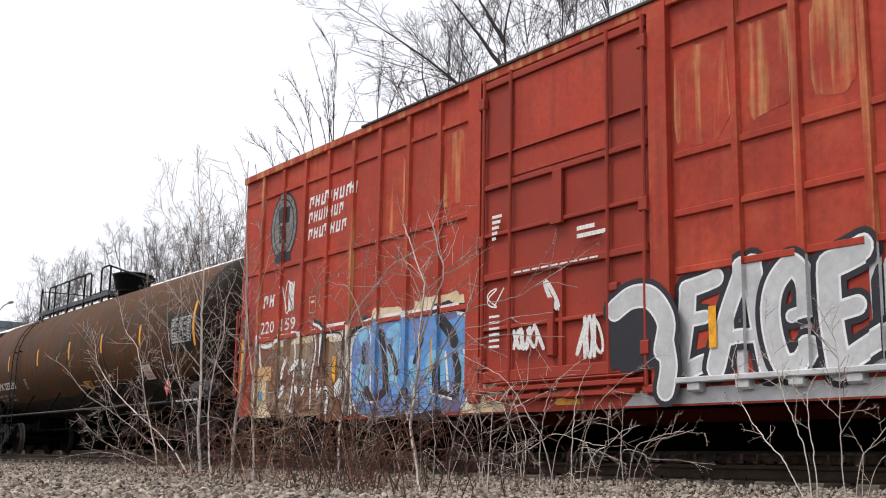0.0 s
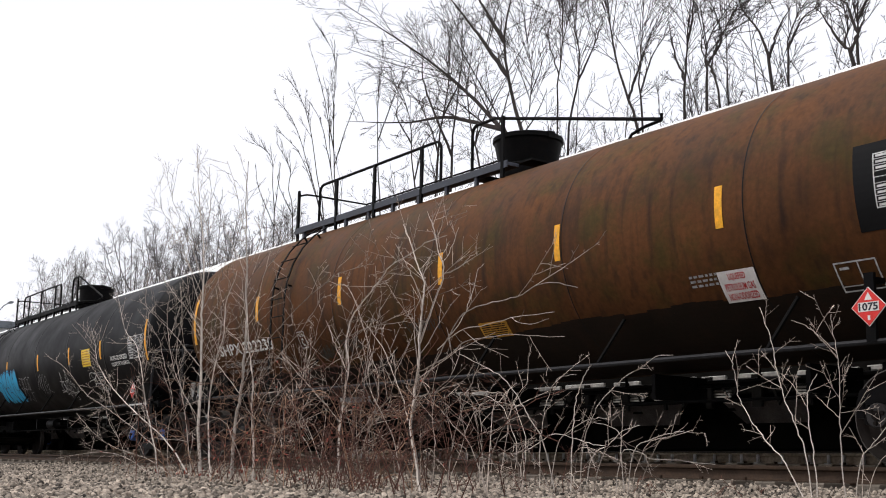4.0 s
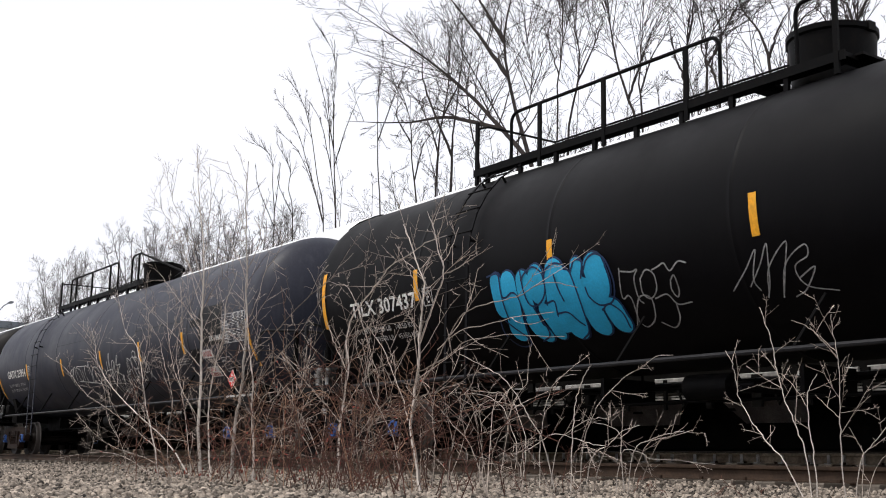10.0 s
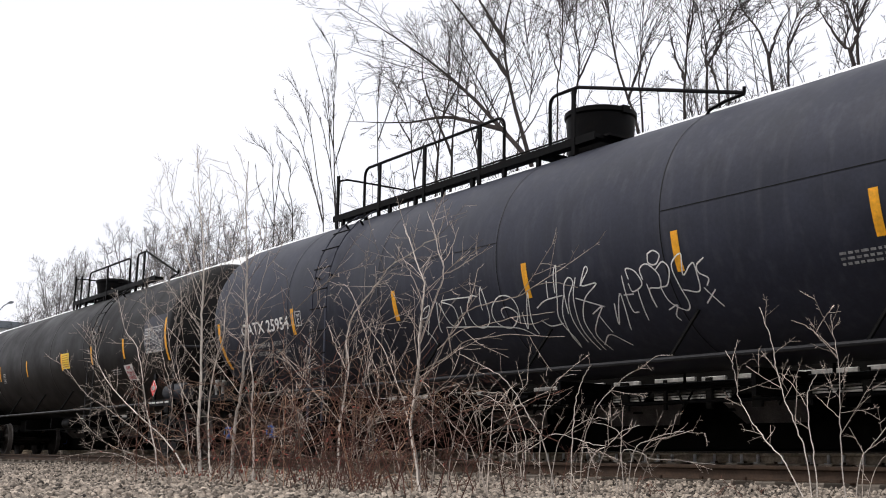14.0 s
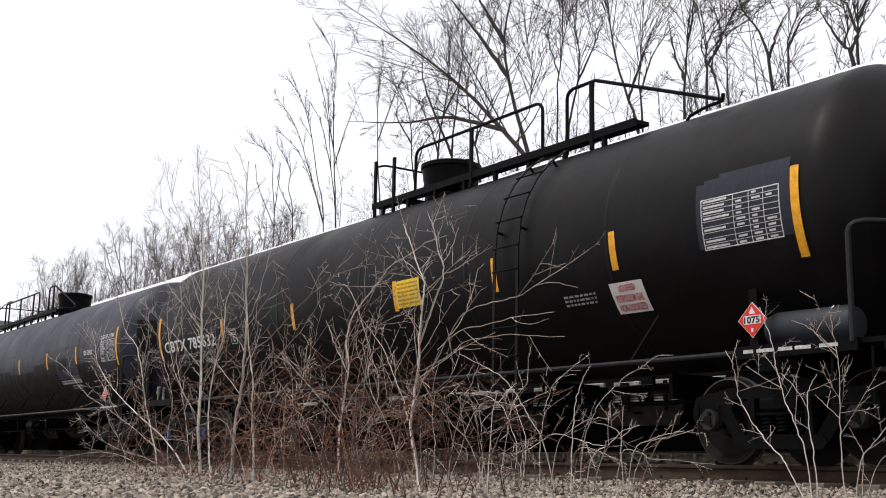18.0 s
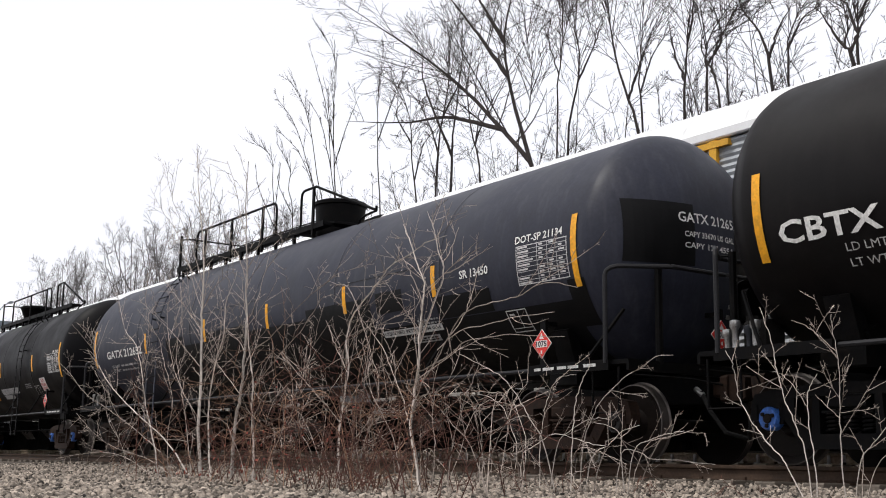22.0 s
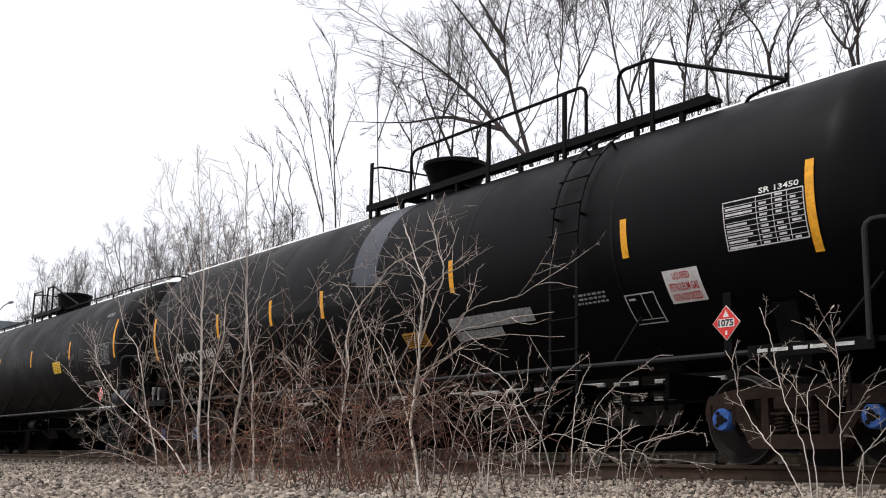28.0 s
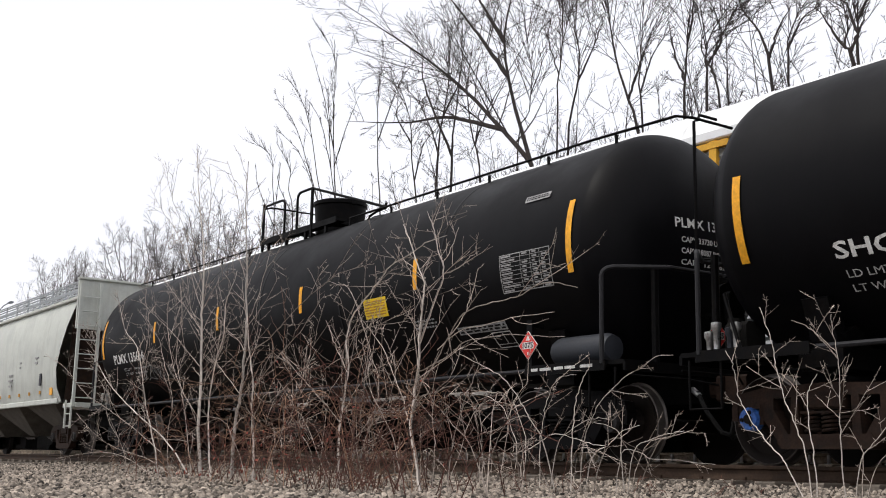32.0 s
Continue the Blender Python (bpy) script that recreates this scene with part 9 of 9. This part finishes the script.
make_shrub("slim leafless sapling with few side twigs on gravel", 574, 0.06, [
    (0.012, 0.004, 0.8, [(-5.44, 7.6, -0.3), (-5.46, 7.6, 0.09), (-5.46, 7.6, 0.32), (-5.45, 7.6, 0.53), (-5.44, 7.59, 0.72), (-5.45, 7.59, 0.84), (-5.48, 7.59, 1.0), (-5.49, 7.59, 1.17)]),
    (0.007, 0.004, 0.4, [(-5.49, 7.63, 0.88), (-5.58, 7.63, 0.96), (-5.68, 7.63, 1.05), (-5.79, 7.63, 1.12), (-5.9, 7.63, 1.16)]),
    (0.006, 0.003, 0.3, [(-5.47, 7.63, 0.75), (-5.42, 7.63, 0.81), (-5.37, 7.63, 0.85)]),
    (0.006, 0.003, 0.4, [(-5.45, 7.6, 0.4), (-5.33, 7.6, 0.42), (-5.18, 7.6, 0.52)]),
    (0.006, 0.003, 0.4, [(-5.48, 7.63, 0.36), (-5.59, 7.63, 0.45), (-5.7, 7.63, 0.55)]),
])
make_shrub("slim leafless sapling with few side twigs on gravel", 575, 0.06, [
    (0.008, 0.004, 0.4, [(-5.36, 7.6, -0.3), (-5.29, 7.6, 0.04), (-5.2, 7.59, 0.14), (-5.09, 7.59, 0.25), (-4.99, 7.59, 0.37)]),
    (0.007, 0.004, 0.4, [(-5.28, 7.6, -0.3), (-5.16, 7.59, -0.02), (-5.03, 7.57, 0.1)]),
    (0.007, 0.004, 0.4, [(-5.31, 7.6, -0.3), (-5.27, 7.6, 0.05), (-5.29, 7.61, 0.15)]),
])


def make_bramble(name, spots, count, reach, mat, seed, label, r=(0.003, 0.0065)):
    """Arching thin canes round given spots."""
    rnd = random.Random(seed)
    b = Build()
    for _ in range(count):
        cx, cy, rx, ry = spots[rnd.randrange(len(spots))]
        x, y = rnd.gauss(cx, rx), rnd.gauss(cy, ry)
        a = rnd.uniform(0, 6.283)
        ln = reach * rnd.uniform(0.4, 1.1)
        h = ln * rnd.uniform(0.15, 0.75)
        g = ground_height(x, y) - 0.02
        u, w = math.cos(a) * ln * 0.5, math.sin(a) * ln * 0.35
        pts = flow([(x, y, g), (x + u * 0.55, y + w * 0.55, g + h), (x + u * 1.4, y + w * 1.4, g + h * rnd.uniform(0.4, 1.5))], 9)
        pts = [q + Vector((rnd.gauss(0, 0.009), rnd.gauss(0, 0.009), rnd.gauss(0, 0.009))) for q in pts]
        b.tube(pts, rnd.uniform(*r), 3, r2=0.002, cap=False)
        for k in range(4):
            q, f, d = sprout(rnd, pts, k, 4, (30, 75), 0.35)
            shoot(b, rnd, q, d, ln * rnd.uniform(0.12, 0.36), 0.0028, 1, 0.02, 0.14, 2, (30, 70), (0.3, 0.6), 0.0019)
    single(name, b, mat, label, "bramble", kind="stuff")


make_bramble("bramble", [(-9.3, 4.9, 1.0, 0.3), (-10.8, 5.2, 0.8, 0.3), (-8.2, 5.0, 0.6, 0.3), (-12.6, 5.3, 0.9, 0.3), (-7.4, 4.8, 0.4, 0.3)], 85, 1.7, BARK_BROWN, 61, "tangle of red-brown bramble canes among the shrubs", (0.003, 0.006))
make_bramble("bramble", [(-9.6, 5.0, 0.9, 0.3), (-8.0, 5.0, 0.7, 0.3), (-11.6, 5.2, 1.4, 0.3)], 44, 1.7, BARK_TAN, 63, "tangle of tan dry canes among the shrubs", (0.003, 0.005))
make_bramble("bramble", [(-8.6, 6.0, 0.9, 0.5), (-10.0, 5.4, 1.8, 0.3)], 45, 1.3, BARK_TWIG, 62, "loose pale dry canes near the rail", (0.003, 0.005))
make_bramble("bramble", [(-7.6, 4.5, 0.5, 0.15), (-6.6, 4.6, 0.4, 0.2), (-8.4, 4.6, 0.5, 0.2)], 16, 0.9, BARK_BROWN, 65, "low red-brown canes in the gravel", (0.003, 0.005))
make_bramble("dry_stalks", [(-7.5, 6.6, 1.2, 0.7), (-9.5, 6.3, 1.6, 0.6), (-12.5, 6.0, 1.6, 0.6)], 45, 0.42, BARK_BROWN, 64, "short dry reddish stalks on the gravel", (0.002, 0.004))

leaves = Build()
rl = random.Random(9)
for _ in range(260):
    x, y = rl.gauss(-10.3, 1.2), rl.gauss(5.2, 0.35)
    z = -0.25 + abs(rl.gauss(0, 0.35))
    m = Euler((rl.uniform(0, 6), rl.uniform(0, 6), rl.uniform(0, 6))).to_matrix()
    s = rl.uniform(0.012, 0.024)
    leaves.add([m @ Vector(p) * s + Vector((x, y, z)) for p in ((-1, 0, 0), (-0.3, -0.5, 0.15), (0.5, -0.4, 0.1), (1, 0, 0), (0.5, 0.4, 0.1), (-0.3, 0.5, 0.15))], [(0, 1, 5), (1, 2, 4, 5), (2, 3, 4)])
single("dry_leaves", leaves, DRY_LEAF, "few dry red leaves caught in the brambles", "leaves", kind="stuff")

stones("ballast", 46000, near_spot, 0.027, STONE, "loose pale ballast stones beside the rail", 71)
stones("ballast", 8000, shoulder_spot, 0.032, STONE2, "grimy ballast between the two tracks", 72)


# ---- far building and lamp ----
def make_building():
    t = thing("warehouse", "long low pale warehouse with a dark parapet, far down the line", "building", pose(-150, 34, 0.3))
    part("wall", Build().box((0, 0, 6.2), (60, 20, 12.4)), BUILDING, t)
    part("roof", Build().box((0, 0, 12.75), (60.6, 20.6, 0.7), cut=0.05), BUILDING_DARK, t)
    for k in range(12):
        part("panel_joint", Build().box((-27 + 5 * k, -10.02, 6.2), (0.1, 0.05, 12.2)), BUILDING_DARK, t)


def make_lamp():
    t = thing("street_lamp", "thin grey street lamp with a long arm, far down the line", "street lamp", pose(-82.5, 20, -0.2))
    part("pole", Build().tube([(0, 0, 0), (0, 0, 10.2)], 0.05, 8, r2=0.03), BUILDING_DARK, t)
    part("arm", Build().tube([(0, 0, 10.1), (1.2, 0, 10.35), (2.6, 0, 10.4)], 0.035, 6), BUILDING_DARK, t)
    part("lamp_head", Build().box((2.9, 0, 10.38), (0.6, 0.25, 0.12), cut=0.03), BUILDING_DARK, t)


make_building()
make_lamp()


# ---- what moves ----
def rolled(t):
    """The train's way at t seconds, smoothly between the two-second marks."""
    f = max(0.0, min(t / 2.0, len(ROLLED) - 1.0))
    i = min(int(f), len(ROLLED) - 2)
    u = f - i
    def slope(k):
        a, b = max(k - 1, 0), min(k + 1, len(ROLLED) - 1)
        return (ROLLED[b] - ROLLED[a]) / (b - a)
    p, q, m, n = ROLLED[i], ROLLED[i + 1], slope(i), slope(i + 1)
    return (2 * u ** 3 - 3 * u ** 2 + 1) * p + (u ** 3 - 2 * u ** 2 + u) * m + (3 * u ** 2 - 2 * u ** 3) * q + (u ** 3 - u ** 2) * n


def motions():
    for car, x in CARS:
        walk(car, [(k * 1.0, pose(x + rolled(k * 1.0), TRACK_Y, 0)) for k in range(33)])
    for w, x in WHEELSETS:
        walk(w, [(k * 0.125, pose(x, 0, 0.457, 0, math.degrees(rolled(k * 0.125) / 0.457), 0)) for k in range(257)])


motions()
